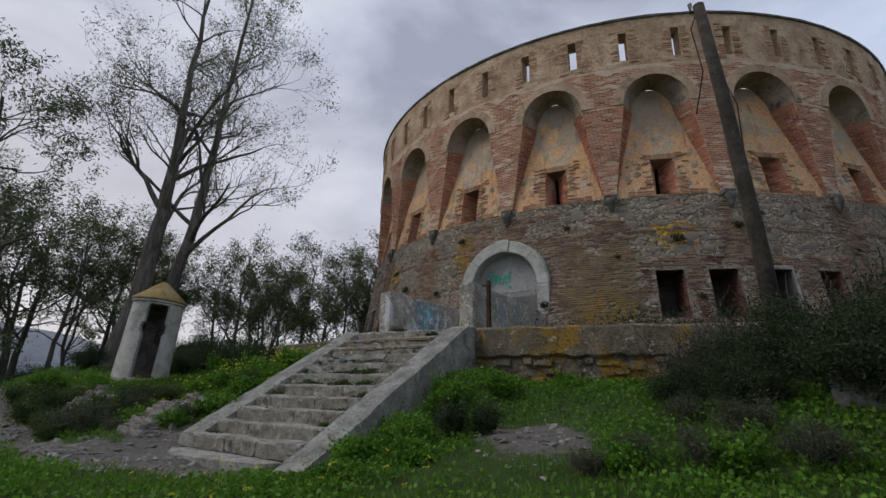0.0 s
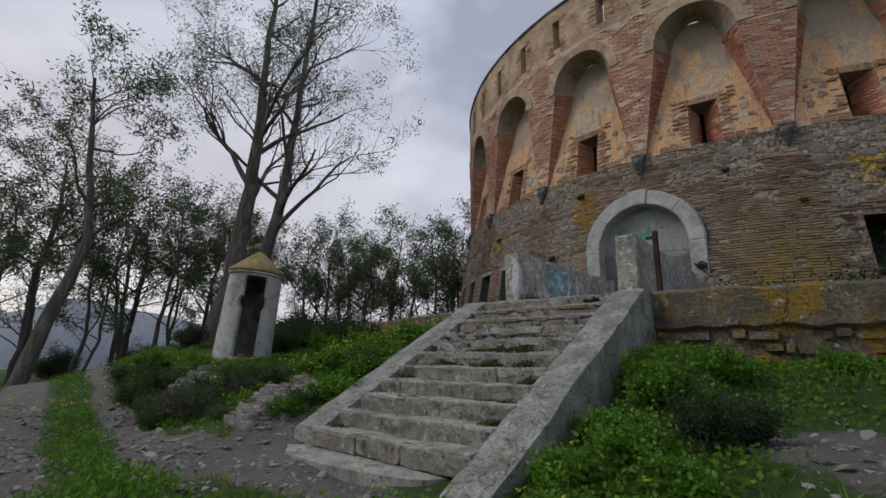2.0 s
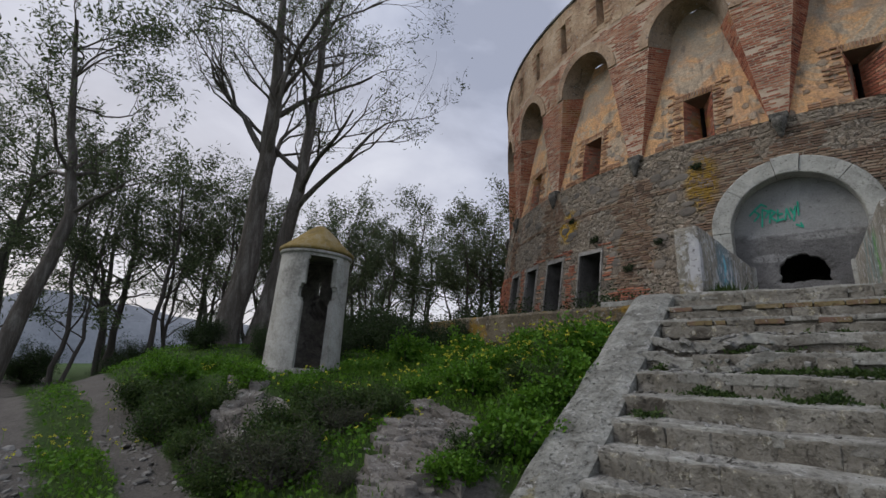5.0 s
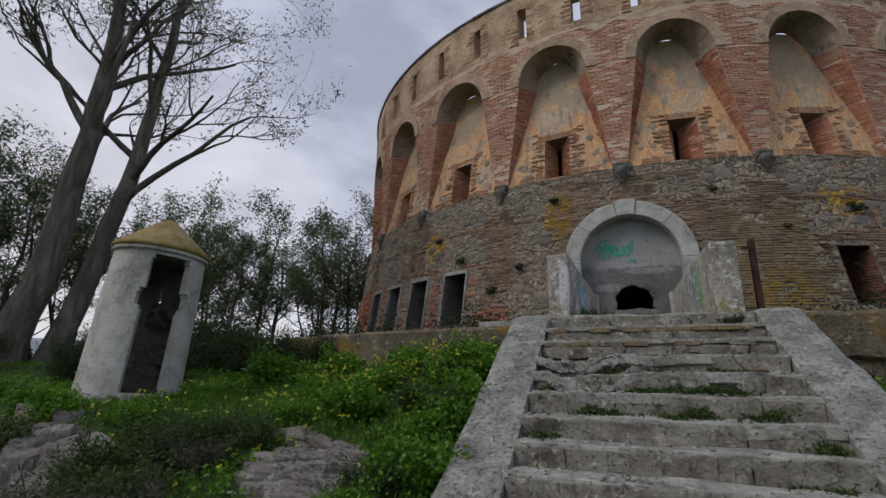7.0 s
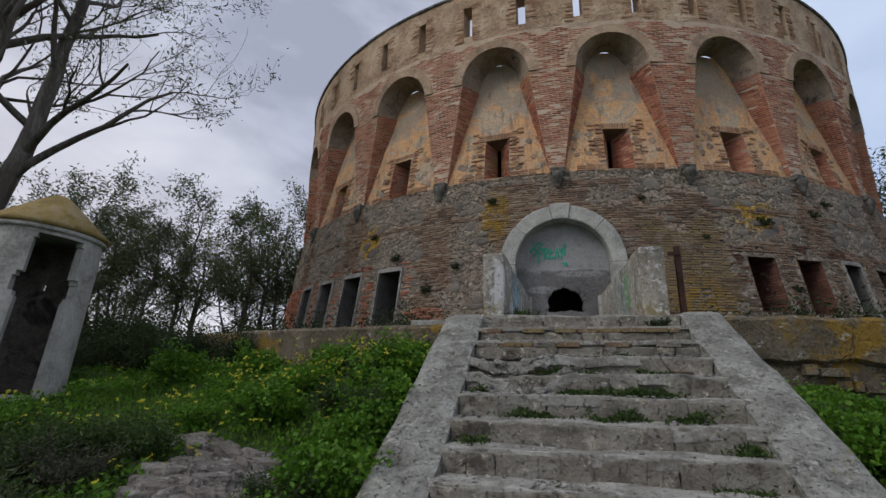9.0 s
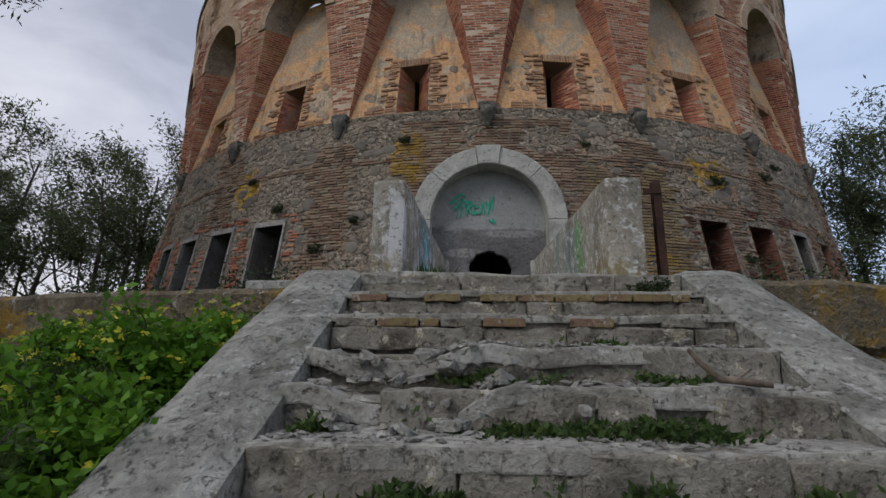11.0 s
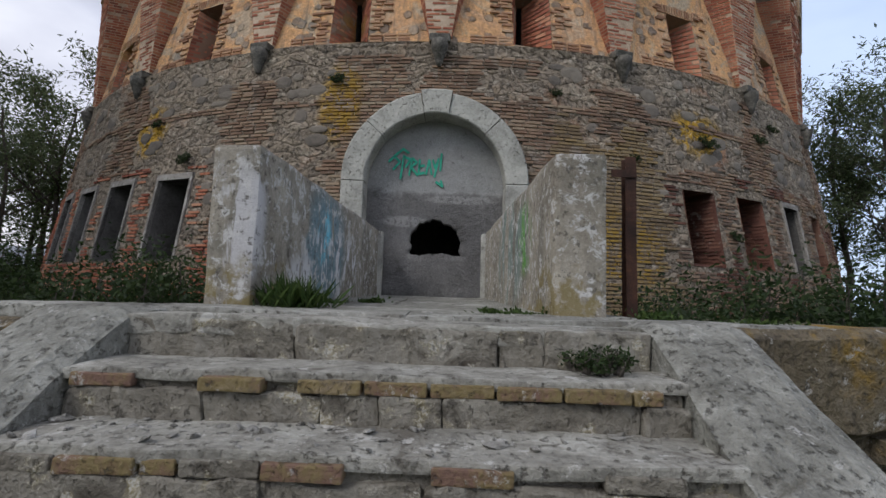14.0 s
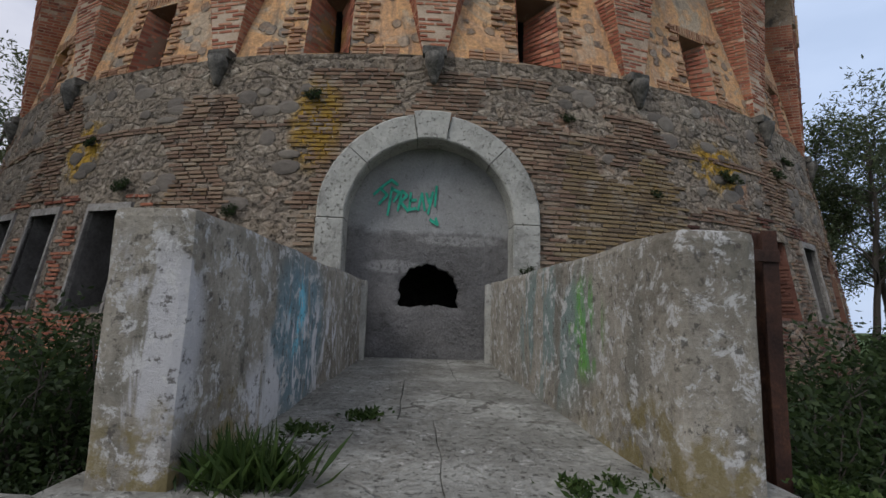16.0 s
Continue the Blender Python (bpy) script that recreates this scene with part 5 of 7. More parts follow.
def brick_kind(a, z):
    """Which brick, if any, faces the lower wall at a bearing and height."""
    s = radians(a) * 13.5
    d = math.hypot(s, z - GATE_Z) if z > GATE_Z else abs(s)
    rag = 1.1 * n3(a * 0.35, z * 1.2, 1) + 0.5 * n3(a * 1.3, z * 3.0, 4)
    if d < 1.60 or z < 2.6 or z > 7.40:
        return None
    for w in LOW_WINDOWS:
        edge = 0.5 if (w[0] < 0 or 30 < w[0] < 36) else 0.1
        if w[0] - edge - 0.5 < a < w[1] + edge + 0.5 and w[2] - 0.05 < z < w[3] + 0.17:
            return None
    if abs(a) < 8.2 + rag and 5.9 + 0.2 * rag < z < 6.98:
        return M_BRICK_OLD
    if abs(s) < 2.0 + 0.25 * rag and z > 4.0:
        return M_BRICK_OLD
    if 8.0 + rag < a < 17.6 + rag and z < 6.0 + 0.5 * rag:
        return M_BRICK_OCHRE
    if -17.2 + rag < a < -13.0 + rag and z < 7.0:
        return M_BRICK_OLD if z > 3.9 else M_BRICK
    if 12.8 + rag < a < 17.0 + rag and z < 6.9:
        return M_BRICK_OLD
    if a < -18.0 and z < 5.32 + 0.12 * rag:
        return M_BRICK
    if a > 18.0 and z < 5.55 + 0.2 * rag:
        return M_BRICK_OLD if n3(a * 0.2, z, 8) > -0.1 else M_BRICK_DARK
    if abs(abs(a) - 30) < 2.0 + rag or abs(abs(a) - 45) < 2.0 + rag:
        return M_BRICK_OLD
    if abs(z - 6.42) < 0.09 and abs(a) > 9:
        return M_BRICK_OLD
    return None


def worn_brick_mesh():
    verts, faces = [], []
    add_brick(verts, faces, lambda a, r, z: (a, -r, z), 0.0, 0.13, 0.0, -0.027, 0.027, depth=0.07)
    return verts, faces


def lower_bricks():
    joined = {}
    single = []
    z, row = 2.62, 0
    while z < 7.38:
        a = -58.0 + (0.58 if row % 2 else 0) + 0.2 * random.random()
        while a < 58:
            w = 1.12 * random.uniform(0.9, 1.06)
            kind = brick_kind(a + w / 2, z + 0.03)
            gap = 0.04 + 0.5 * max(0.0, n3(a * 0.5, z * 1.6, 21) - 0.25)
            if kind is not None and random.random() > gap and (kind is M_BRICK_OCHRE or n3(a * 0.28, z * 1.1, 33) < 0.32):
                out = 0.004 + 0.026 * random.random() ** 2
                ac = a + w / 2
                if 7.0 < abs(ac) < 12.6 and 4.15 < z < 5.75 and len(single) < 300:
                    single.append((ac, z + 0.027, r_low(z) + 0.014 + 0.035 * n3(*polar(ac, 13.5, z), 1.3) + 0.6 * out, kind))
                else:
                    v, f = joined.setdefault((kind.name, int((a + 60) // 20)), ([], []))
                    p = polar(ac, 13.5, z)
                    add_brick(v, f, polar, ac, w / 2 - 0.05, r_low(z) + 0.014 + 0.035 * n3(*p, 1.3) + 0.02 * n3(*p, 4.0) + 0.7 * out, z, z + 0.052, depth=0.07)
            a += w
        z += 0.068
        row += 1
    lower = next(o for o in tower.children if o.name == "lower_wall")
    for (mat, _), (v, f) in joined.items():
        under(tagged(obj("brickwork", v, f, bpy.data.materials[mat]), kind="stuff"), tower)
    meshes = {}
    for ac, z, r, kind in single:
        if kind.name not in meshes:
            v, f = worn_brick_mesh()
            me = bpy.data.meshes.new("brick")
            me.from_pydata(v, [], f)
            me.materials.append(kind)
            meshes[kind.name] = me
        ob = new("brick", meshes[kind.name])
        ob.matrix_basis = Matrix.Translation((AX, CY, z)) @ Matrix.Rotation(radians(ac), 4, "Z") @ Matrix.Translation((0, -r, 0))
        under(ob, lower)


def proud_stones():
    """Stones standing out of the rubble base."""
    verts, faces = [], []
    for _ in range(420):
        a, z = random.uniform(-55, 55), random.uniform(2.8, 7.3)
        if brick_kind(a, z) is not None or in_gate(a, z, 1.75):
            continue
        if any(w[0] - 1 < a < w[1] + 1 and w[2] - 0.2 < z < w[3] + 0.3 for w in LOW_WINDOWS):
            continue
        w, h = random.uniform(0.4, 1.1), random.uniform(0.06, 0.16)
        b = len(verts)
        n = 9
        r = r_low(z) + 0.035 * n3(*polar(a, 13.5, z), 1.3)
        for rr, k in ((r - 0.02, 1.0), (r + 0.016, 0.88), (r + 0.026, 0.5)):
            for i in range(n):
                t = 2 * math.pi * i / n
                q = k * (1 + 0.25 * n3(a + math.cos(t), z + math.sin(t), 3))
                verts.append(polar(a + w * q * math.cos(t), rr, z + h * q * math.sin(t)))
        for j in range(2):
            for i in range(n):
                faces.append((b + j * n + i, b + j * n + (i + 1) % n, b + (j + 1) * n + (i + 1) % n, b + (j + 1) * n + i))
        faces.append(tuple(b + 2 * n + i for i in range(n)))
    under(tagged(obj("rubblework", verts, faces, M_STONE_FACE), kind="stuff"), tower)


M_STONE_FACE = mottled("rubble_stone", [(0.1, (0.10, 0.088, 0.075)), (0.5, (0.18, 0.155, 0.13)), (0.8, (0.24, 0.21, 0.17)), (0.97, (0.36, 0.33, 0.29))], 3, 24, relief=0.02, island=0.5)
proud_stones()

# ---- iron post by the bridge ----
iron_post = thing("iron_post", "rusty iron post with a short bent arm beside the bridge", "post", at=(-4.36, 9.28, Z_DECK - 0.3))


def tube(points, radii, n=8):
    bm = bmesh.new()
    rings = []
    for i, (p, r) in enumerate(zip(points, radii)):
        d = (Vector(points[min(i + 1, len(points) - 1)]) - Vector(points[max(i - 1, 0)])).normalized()
        u = d.orthogonal().normalized()
        if i:
            u = (prev - d * prev.dot(d)).normalized()
        prev = u
        v = d.cross(u)
        rings.append([bm.verts.new(Vector(p) + r * (math.cos(2 * math.pi * k / n) * u + math.sin(2 * math.pi * k / n) * v)) for k in range(n)])
    for a, b in zip(rings, rings[1:]):
        for k in range(n):
            f = bm.faces.new((a[k], a[(k + 1) % n], b[(k + 1) % n], b[k]))
            f.smooth = True
    bm.faces.new(rings[-1])
    bm.faces.new(list(reversed(rings[0])))
    return bm


def rolled_post():
    """A rusted H-section post with a torn hinge strap near its top."""
    for name, lo, hi in (("flange", (-0.04, -0.045, 0), (0.04, -0.034, 1.50)), ("flange", (-0.04, 0.034, 0), (0.04, 0.045, 1.50)), ("web", (-0.005, -0.034, 0), (0.005, 0.034, 1.49))):
        part(name, rough_box(lo, hi, 0.12, 0.004, 5, bevel=0.002, seed=lo[1] * 40), M_RUST, iron_post)
    part("strap", rough_box((-0.15, -0.056, 1.34), (0.041, -0.0455, 1.40), 0.06, 0.003, 7, bevel=0.002), M_RUST, iron_post)


rolled_post()

# ---- sprayed tag on the render: strokes that cannot be read ----
M_SPRAY = mottled("green_spray_paint", [(0.3, (0.02, 0.26, 0.17)), (0.7, (0.04, 0.40, 0.27))], 12, 40, rough=0.7, relief=0.002)
graffiti = thing("graffiti", "green sprayed tag on the grey render of the gate", "graffiti", at=(AX, GATE_Y + 0.375, 5.25))


def stroke(pts, w=0.021):
    bm = bmesh.new()
    quads = []
    for i in range(len(pts) - 1):
        a, b = Vector((pts[i][0], 0, pts[i][1])), Vector((pts[i + 1][0], 0, pts[i + 1][1]))
        d = (b - a).normalized()
        s = Vector((-d.z, 0, d.x)) * w
        e = d * w * 0.5
        y = Vector((0, -0.0006 * i, 0))
        vs = [bm.verts.new(p + y) for p in (a - e - s, a - e + s, b + e + s, b + e - s)]
        bm.faces.new(vs)
    return part("stroke", bm, M_SPRAY, graffiti)


for pts in ([(-0.72, 0.10), (-0.58, 0.20), (-0.42, 0.30), (-0.30, 0.24)], [(-0.62, -0.02), (-0.48, 0.10), (-0.60, 0.18)], [(-0.46, -0.16), (-0.40, 0.20)], [(-0.40, 0.18), (-0.26, 0.14), (-0.36, 0.02)],
            [(-0.28, -0.10), (-0.22, 0.16), (-0.12, 0.10), (-0.24, 0.02), (-0.10, -0.10)], [(-0.06, 0.14), (-0.08, -0.08), (0.04, -0.06)], [(-0.06, 0.04), (0.04, 0.05)], [(0.08, -0.08), (0.14, 0.14), (0.20, -0.08)],
            [(0.22, 0.14), (0.27, 0.02), (0.34, 0.16)], [(0.34, 0.16), (0.26, -0.12)], [(0.40, 0.24), (0.38, -0.02)], [(0.30, -0.20), (0.44, -0.26), (0.40, -0.18)]):
    stroke([(x - 0.28, z) for x, z in pts])
graffiti.scale = (0.82, 1, 1.15)

# ---- sentry box ----
M_BOX = mottled("sentry_render", [(0.2, (0.22, 0.21, 0.185)), (0.5, (0.37, 0.355, 0.315)), (0.8, (0.47, 0.455, 0.415))], 2.2, 24, relief=0.015, dirt=((0.20, 0.185, 0.16), 2.6, 0.58))
M_ROOF = mottled("lichened_roof", [(0.1, (0.13, 0.10, 0.05)), (0.5, (0.25, 0.175, 0.055)), (0.9, (0.30, 0.25, 0.16))], 4, 26, relief=0.015)
# stained box render, darkened overall to paint in the dimness indoors
M_INNER = mottled("stained_shaded_inner_render", [(0.1, (0.09, 0.08, 0.07)), (0.5, (0.20, 0.18, 0.155)), (0.9, (0.32, 0.30, 0.265))], 2.5, 20, relief=0.02, dirt=((0.06, 0.052, 0.045), 1.7, 0.52))
BOX_X, BOX_Y, BOX_Z, BOX_FACE = -12.79, 5.97, 1.76, -22.0
box = thing("sentry_box", "round concrete sentry box with a conical lichened roof and broken doorway", "sentry box", at=(BOX_X, BOX_Y, BOX_Z))
box.matrix_basis = Matrix.Translation((BOX_X, BOX_Y, BOX_Z)) @ Matrix.Rotation(radians(3.5), 4, Vector((-0.8, 0.6, 0))) @ Matrix.Rotation(radians(BOX_FACE), 4, "Z")


def sentry_wall():
    """A thick round wall; the doorway faces +x, its jambs broken at half height; a slot looks out behind."""
    h, n, m = 2.04, 72, 34
    verts, faces, inner = [], [], []

    def half_width(z):
        w = 24.0 if z < 1.2 else 26.0
        return w + 7.5 * max(0.0, 1 - ((z - 1.30) / 0.17) ** 2)

    def is_open(a, z):
        a = (a + 180) % 360 - 180
        top = 1.86 + 0.09 * math.sqrt(max(0, 1 - (a / 24) ** 2))
        if abs(a) < half_width(z) and 0.03 < z < top:
            return True
        return 150 < a < 156 and 1.35 < z < 1.62

    for side in (0, 1):
        for j in range(m + 1):
            z = h * j / m
            for i in range(n * 2):
                a = 180.0 * i / n
                r = (0.640 - 0.04 * z / h) if side == 0 else 0.49
                r += 0.006 * n3(math.cos(radians(a)) * 3, math.sin(radians(a)) * 3, z * 3)
                verts.append((r * math.cos(radians(a)), r * math.sin(radians(a)), z))
    N = n * 2
    H = N * (m + 1)
    for j in range(m):
        for i in range(N):
            k = (i + 1) % N
            zc, ac = h * (j + 0.5) / m, 180.0 * (i + 0.5) / n
            if is_open(ac, zc):
                continue
            f = (j * N + i, j * N + k, (j + 1) * N + k, (j + 1) * N + i)
            faces.append(f)
            inner.append(tuple(q for q in reversed(f)))
            if is_open(ac + 180.0 / n, zc):
                faces.append((j * N + k, H + j * N + k, H + (j + 1) * N + k, (j + 1) * N + k))
            if is_open(ac - 180.0 / n, zc):
                faces.append((H + j * N + i, j * N + i, (j + 1) * N + i, H + (j + 1) * N + i))
            if j < m - 1 and is_open(ac, h * (j + 1.5) / m):
                faces.append(((j + 1) * N + i, (j + 1) * N + k, H + (j + 1) * N + k, H + (j + 1) * N + i))
            if j > 0 and is_open(ac, h * (j - 0.5) / m):
                faces.append((j * N + i, H + j * N + i, H + j * N + k, j * N + k))
    obj("wall", verts, faces, M_BOX, box)
    obj("inner_wall", verts[H:], inner, M_INNER, box, "stained grey-brown inner wall, coloured darker for the shade inside")


sentry_wall()
part("roof", lathe([(0.60, 2.02), (0.648, 2.03), (0.662, 2.055), (0.657, 2.085), (0.44, 2.27), (0.22, 2.47), (0.09, 2.57), (0.01, 2.60)], 40), M_ROOF, box, "conical roof yellow with lichen")
part("eave", lathe([(0.60, 1.965), (0.635, 1.975), (0.642, 2.0), (0.63, 2.03)], 40), M_BOX, box)
part("plinth", lathe([(0.72, -0.25), (0.72, -0.02), (0.69, 0.035), (0.30, 0.04)], 40), M_SLOPE, box, "mossy concrete footing")

# ---- leaning utility pole ----
M_POLE = mottled("weathered_timber", [(0.2, (0.022, 0.018, 0.014)), (0.6, (0.050, 0.041, 0.032)), (0.9, (0.09, 0.076, 0.06))], 5, 40, relief=0.01)
pole = thing("utility_pole", "old leaning wooden utility pole overgrown at its top", "utility pole", at=(0.97, 8.0, ground_z(0.97, 8.0)))
part("shaft", tube([(0, 0, -0.2), (-0.08, 0, 2.2), (-0.20, 0.02, 4.6), (-0.33, 0.03, 6.55)], [0.125, 0.118, 0.108, 0.095], 12), M_POLE, pole)
part("insulator", tube([(-0.33, 0.0, 6.40), (-0.46, 0, 6.46), (-0.46, 0, 6.62)], [0.02, 0.02, 0.04], 8), M_CORBEL, pole)
part("wire", tube([(-0.33, 0, 6.5), (-0.50, 0.02, 6.1), (-0.42, 0.05, 5.2), (-0.62, 0.05, 4.4)], [0.012, 0.012, 0.012, 0.012], 5), M_RUST, pole)
part("wire", tube([(-0.30, 0.02, 5.6), (-0.02, 0.08, 4.4), (-0.05, 0.1, 3.3)], [0.010, 0.010, 0.010], 5), M_RUST, pole)

# ---- low concrete trough wall in the brush ----
trough = thing("concrete_block_wall", "low grey concrete wall with a faded blue mark, in the brush", "wall", at=(2.15, 6.45, ground_z(2.15, 6.45) - 0.04))
part("body", rough_box((-0.9, -0.12, -0.3), (1.2, 0.12, 0.36), 0.15, 0.01, 3, bevel=0.02), M_REVEAL, trough)

# ---- fallen branch on the steps ----
M_DRYWOOD = mottled("dry_wood", [(0.2, (0.06, 0.045, 0.034)), (0.6, (0.13, 0.10, 0.075)), (0.9, (0.21, 0.17, 0.13))], 8, 50, relief=0.01)
branch = thing("fallen_branch", "dry crooked fallen branch lying on the steps", "branch", at=(-5.22, Y_FOOT + GOING * 6 + 0.1, Z_FOOT + RISE * 7 + 0.0))
branch.scale = (0.62, 0.75, 0.75)
part("stem", tube([(-0.06, 0.18, 0.24), (-0.04, 0.06, 0.15), (0.02, -0.06, 0.06), (0.16, -0.12, 0.05), (0.30, -0.20, 0.035)], [0.016, 0.02, 0.024, 0.024, 0.018], 8), M_DRYWOOD, branch)
part("twig", tube([(0.10, -0.10, 0.055), (0.20, -0.05, 0.09), (0.27, -0.04, 0.12)], [0.012, 0.010, 0.006], 6), M_DRYWOOD, branch)


# ---- plants ----
def leaf_material(name, stops, rough=0.6):
    m, nt, b, g = start(name, rough)
    r = ramp_colors(nt, stops)
    n = noise_node(nt, g.outputs["Position"], 0.7, 3)
    nt.links.new(math_node(nt, "ADD", math_node(nt, "MULTIPLY", g.outputs["Random Per Island"], 0.6), math_node(nt, "MULTIPLY", n, 0.4)), r.inputs["Fac"])
    nt.links.new(r.outputs["Color"], b.inputs["Base Color"])
    tr = nt.nodes.new("ShaderNodeBsdfTranslucent")
    nt.links.new(r.outputs["Color"], tr.inputs["Color"])
    mx = nt.nodes.new("ShaderNodeMixShader")
    mx.inputs["Fac"].default_value = 0.4
    nt.links.new(b.outputs["BSDF"], mx.inputs[1])
    nt.links.new(tr.outputs["BSDF"], mx.inputs[2])
    nt.links.new(mx.outputs["Shader"], nt.nodes["Material Output"].inputs["Surface"])
    return m


def bark_material(name, stops):
    m, nt, b, g = start(name, 0.9)
    pos = g.outputs["Position"]
    mp = nt.nodes.new("ShaderNodeMapping")
    mp.inputs["Scale"].default_value = (3.0, 3.0, 0.6)
    nt.links.new(pos, mp.inputs["Vector"])
    n1 = noise_node(nt, mp.outputs["Vector"], 1.6, 6, 0.65, 0.6)
    n2 = noise_node(nt, mp.outputs["Vector"], 14, 5, 0.7)
    r = ramp_colors(nt, stops)
    nt.links.new(math_node(nt, "ADD", math_node(nt, "MULTIPLY", n1, 0.7), math_node(nt, "MULTIPLY", n2, 0.3)), r.inputs["Fac"])
    nt.links.new(r.outputs["Color"], b.inputs["Base Color"])
    bump(nt, b, n2, 0.8, 0.03)
    return m


M_LEAF_TREE = leaf_material("eucalypt_leaves", [(0.1, (0.040, 0.058, 0.026)), (0.5, (0.085, 0.112, 0.050)), (0.9, (0.15, 0.18, 0.09))])
M_LEAF_PALE = leaf_material("pale_leaves", [(0.1, (0.045, 0.066, 0.030)), (0.5, (0.090, 0.120, 0.055)), (0.9, (0.145, 0.175, 0.090))])
M_LEAF_DARK = leaf_material("dark_bush_leaves", [(0.1, (0.013, 0.023, 0.009)), (0.5, (0.030, 0.052, 0.016)), (0.9, (0.060, 0.088, 0.030))])
M_LEAF_BUSH = leaf_material("bush_leaves", [(0.1, (0.020, 0.040, 0.010)), (0.5, (0.046, 0.082, 0.019)), (0.9, (0.095, 0.135, 0.038))])
M_LEAF_GREY = leaf_material("grey_shrub_leaves", [(0.1, (0.040, 0.045, 0.028)), (0.5, (0.075, 0.085, 0.048)), (0.9, (0.12, 0.125, 0.075))])
M_GRASS = leaf_material("grass_blades", [(0.1, (0.036, 0.080, 0.009)), (0.5, (0.090, 0.180, 0.018)), (0.9, (0.16, 0.25, 0.040))])
M_CLOVER = leaf_material("clover_leaves", [(0.1, (0.036, 0.098, 0.008)), (0.5, (0.088, 0.205, 0.016)), (0.9, (0.155, 0.285, 0.030))])
M_FLOWER = leaf_material("yellow_petals", [(0.1, (0.42, 0.40, 0.03)), (0.9, (0.60, 0.58, 0.07))])
M_BARK = bark_material("eucalypt_bark", [(0.3, (0.040, 0.033, 0.027)), (0.5, (0.105, 0.09, 0.075)), (0.68, (0.235, 0.215, 0.19))])
M_TWIG = bark_material("dark_twigs", [(0.25, (0.045, 0.038, 0.032)), (0.75, (0.115, 0.10, 0.085))])
RNG = np.random.default_rng(11)


def cards_mesh(name, pts, dirs, length, width, material, parent=None, fold=0.25):
    """Many small leaves, each a bent four-cornered blade with its own lie."""
    n = len(pts)
    if n == 0:
        return None
    pts, dirs = np.asarray(pts, float), np.asarray(dirs, float)
    dirs /= np.linalg.norm(dirs, axis=1)[:, None] + 1e-9
    side = np.cross(dirs, RNG.normal(size=(n, 3)))
    side /= np.linalg.norm(side, axis=1)[:, None] + 1e-9
    up = np.cross(side, dirs)
    L = np.asarray(length * RNG.uniform(0.6, 1.3, n))[:, None]
    W = np.asarray(width * RNG.uniform(0.7, 1.2, n))[:, None]
    a = pts
    b = pts + dirs * L * 0.5 + side * W * 0.5 + up * L * fold * 0.3
    c = pts + dirs * L
    d = pts + dirs * L * 0.5 - side * W * 0.5 + up * L * fold * 0.3
    v = np.stack([a, b, c, d], 1).reshape(-1, 3)
    me = bpy.data.meshes.new(name)
    me.vertices.add(4 * n)
    me.vertices.foreach_set("co", v.astype(np.float32).ravel())
    me.loops.add(4 * n)
    me.loops.foreach_set("vertex_index", np.arange(4 * n, dtype=np.int32))
    me.polygons.add(n)
    me.polygons.foreach_set("loop_start", np.arange(0, 4 * n, 4, dtype=np.int32))
    me.polygons.foreach_set("loop_total", np.full(n, 4, dtype=np.int32))
    me.update()
    me.validate()
    me.materials.append(material)
    ob = new(name, me)
    ob.parent = parent
    return ob


def limb_tubes(limbs, n):
    """Tapered tubes for many limbs in one bmesh-free mesh."""
    verts, faces = [], []
    for pts, radii, sides in limbs:
        base = len(verts)
        prev = None
        for i, (p, r) in enumerate(zip(pts, radii)):
            d = (pts[min(i + 1, len(pts) - 1)] - pts[max(i - 1, 0)]).normalized()
            u = d.orthogonal().normalized() if prev is None else (prev - d * prev.dot(d)).normalized()
            prev = u
            w = d.cross(u)
            for k in range(sides):
                t = 2 * math.pi * k / sides
                verts.append(p + r * (math.cos(t) * u + math.sin(t) * w))
        for i in range(len(pts) - 1):
            for k in range(sides):
                q = (k + 1) % sides
                faces.append((base + i * sides + k, base + i * sides + q, base + (i + 1) * sides + q, base + (i + 1) * sides + k))
    return verts, faces


def grow(rng, start_p, direction, length, radius, depth, out, tips, spread=0.6, up=0.25, wander=0.16, kids=(2, 4), shrink=0.62):
    """Grow a limb and its branches; fills out with limbs, tips with twig ends."""
    n = 7 if depth > 1 else 5
    p, d = start_p.copy(), direction.normalized()
    pts, radii = [p.copy()], [radius]
    for i in range(n):
        d = (d + Vector((rng.gauss(0, wander), rng.gauss(0, wander), rng.gauss(0, wander) + up * 0.12))).normalized()
        p = p + d * (length / n)
        pts.append(p.copy())
        radii.append(max(0.004, radius * (1 - 0.72 * (i + 1) / n)))
    out.append((pts, radii, 9 if depth > 2 else (6 if depth > 1 else 4)))
    if depth <= 0:
        tips.append((pts, d))
        return
    for k in range(rng.randint(*kids) + (1 if depth > 1 else 0)):
        f = rng.uniform(0.35, 1.0)
        i = min(n - 1, int(f * n))
        q = pts[i].lerp(pts[i + 1], f * n - i if i < n - 1 else 1.0)
        side = Vector((rng.gauss(0, 1), rng.gauss(0, 1), rng.gauss(0, 0.55)))
        nd = (d * (1 - spread * 0.5) + side.normalized() * spread + Vector((0, 0, up))).normalized()
        grow(rng, q, nd, length * shrink * rng.uniform(0.75, 1.15), max(0.006, radii[i] * 0.55), depth - 1, out, tips, spread, up, wander, kids, shrink)


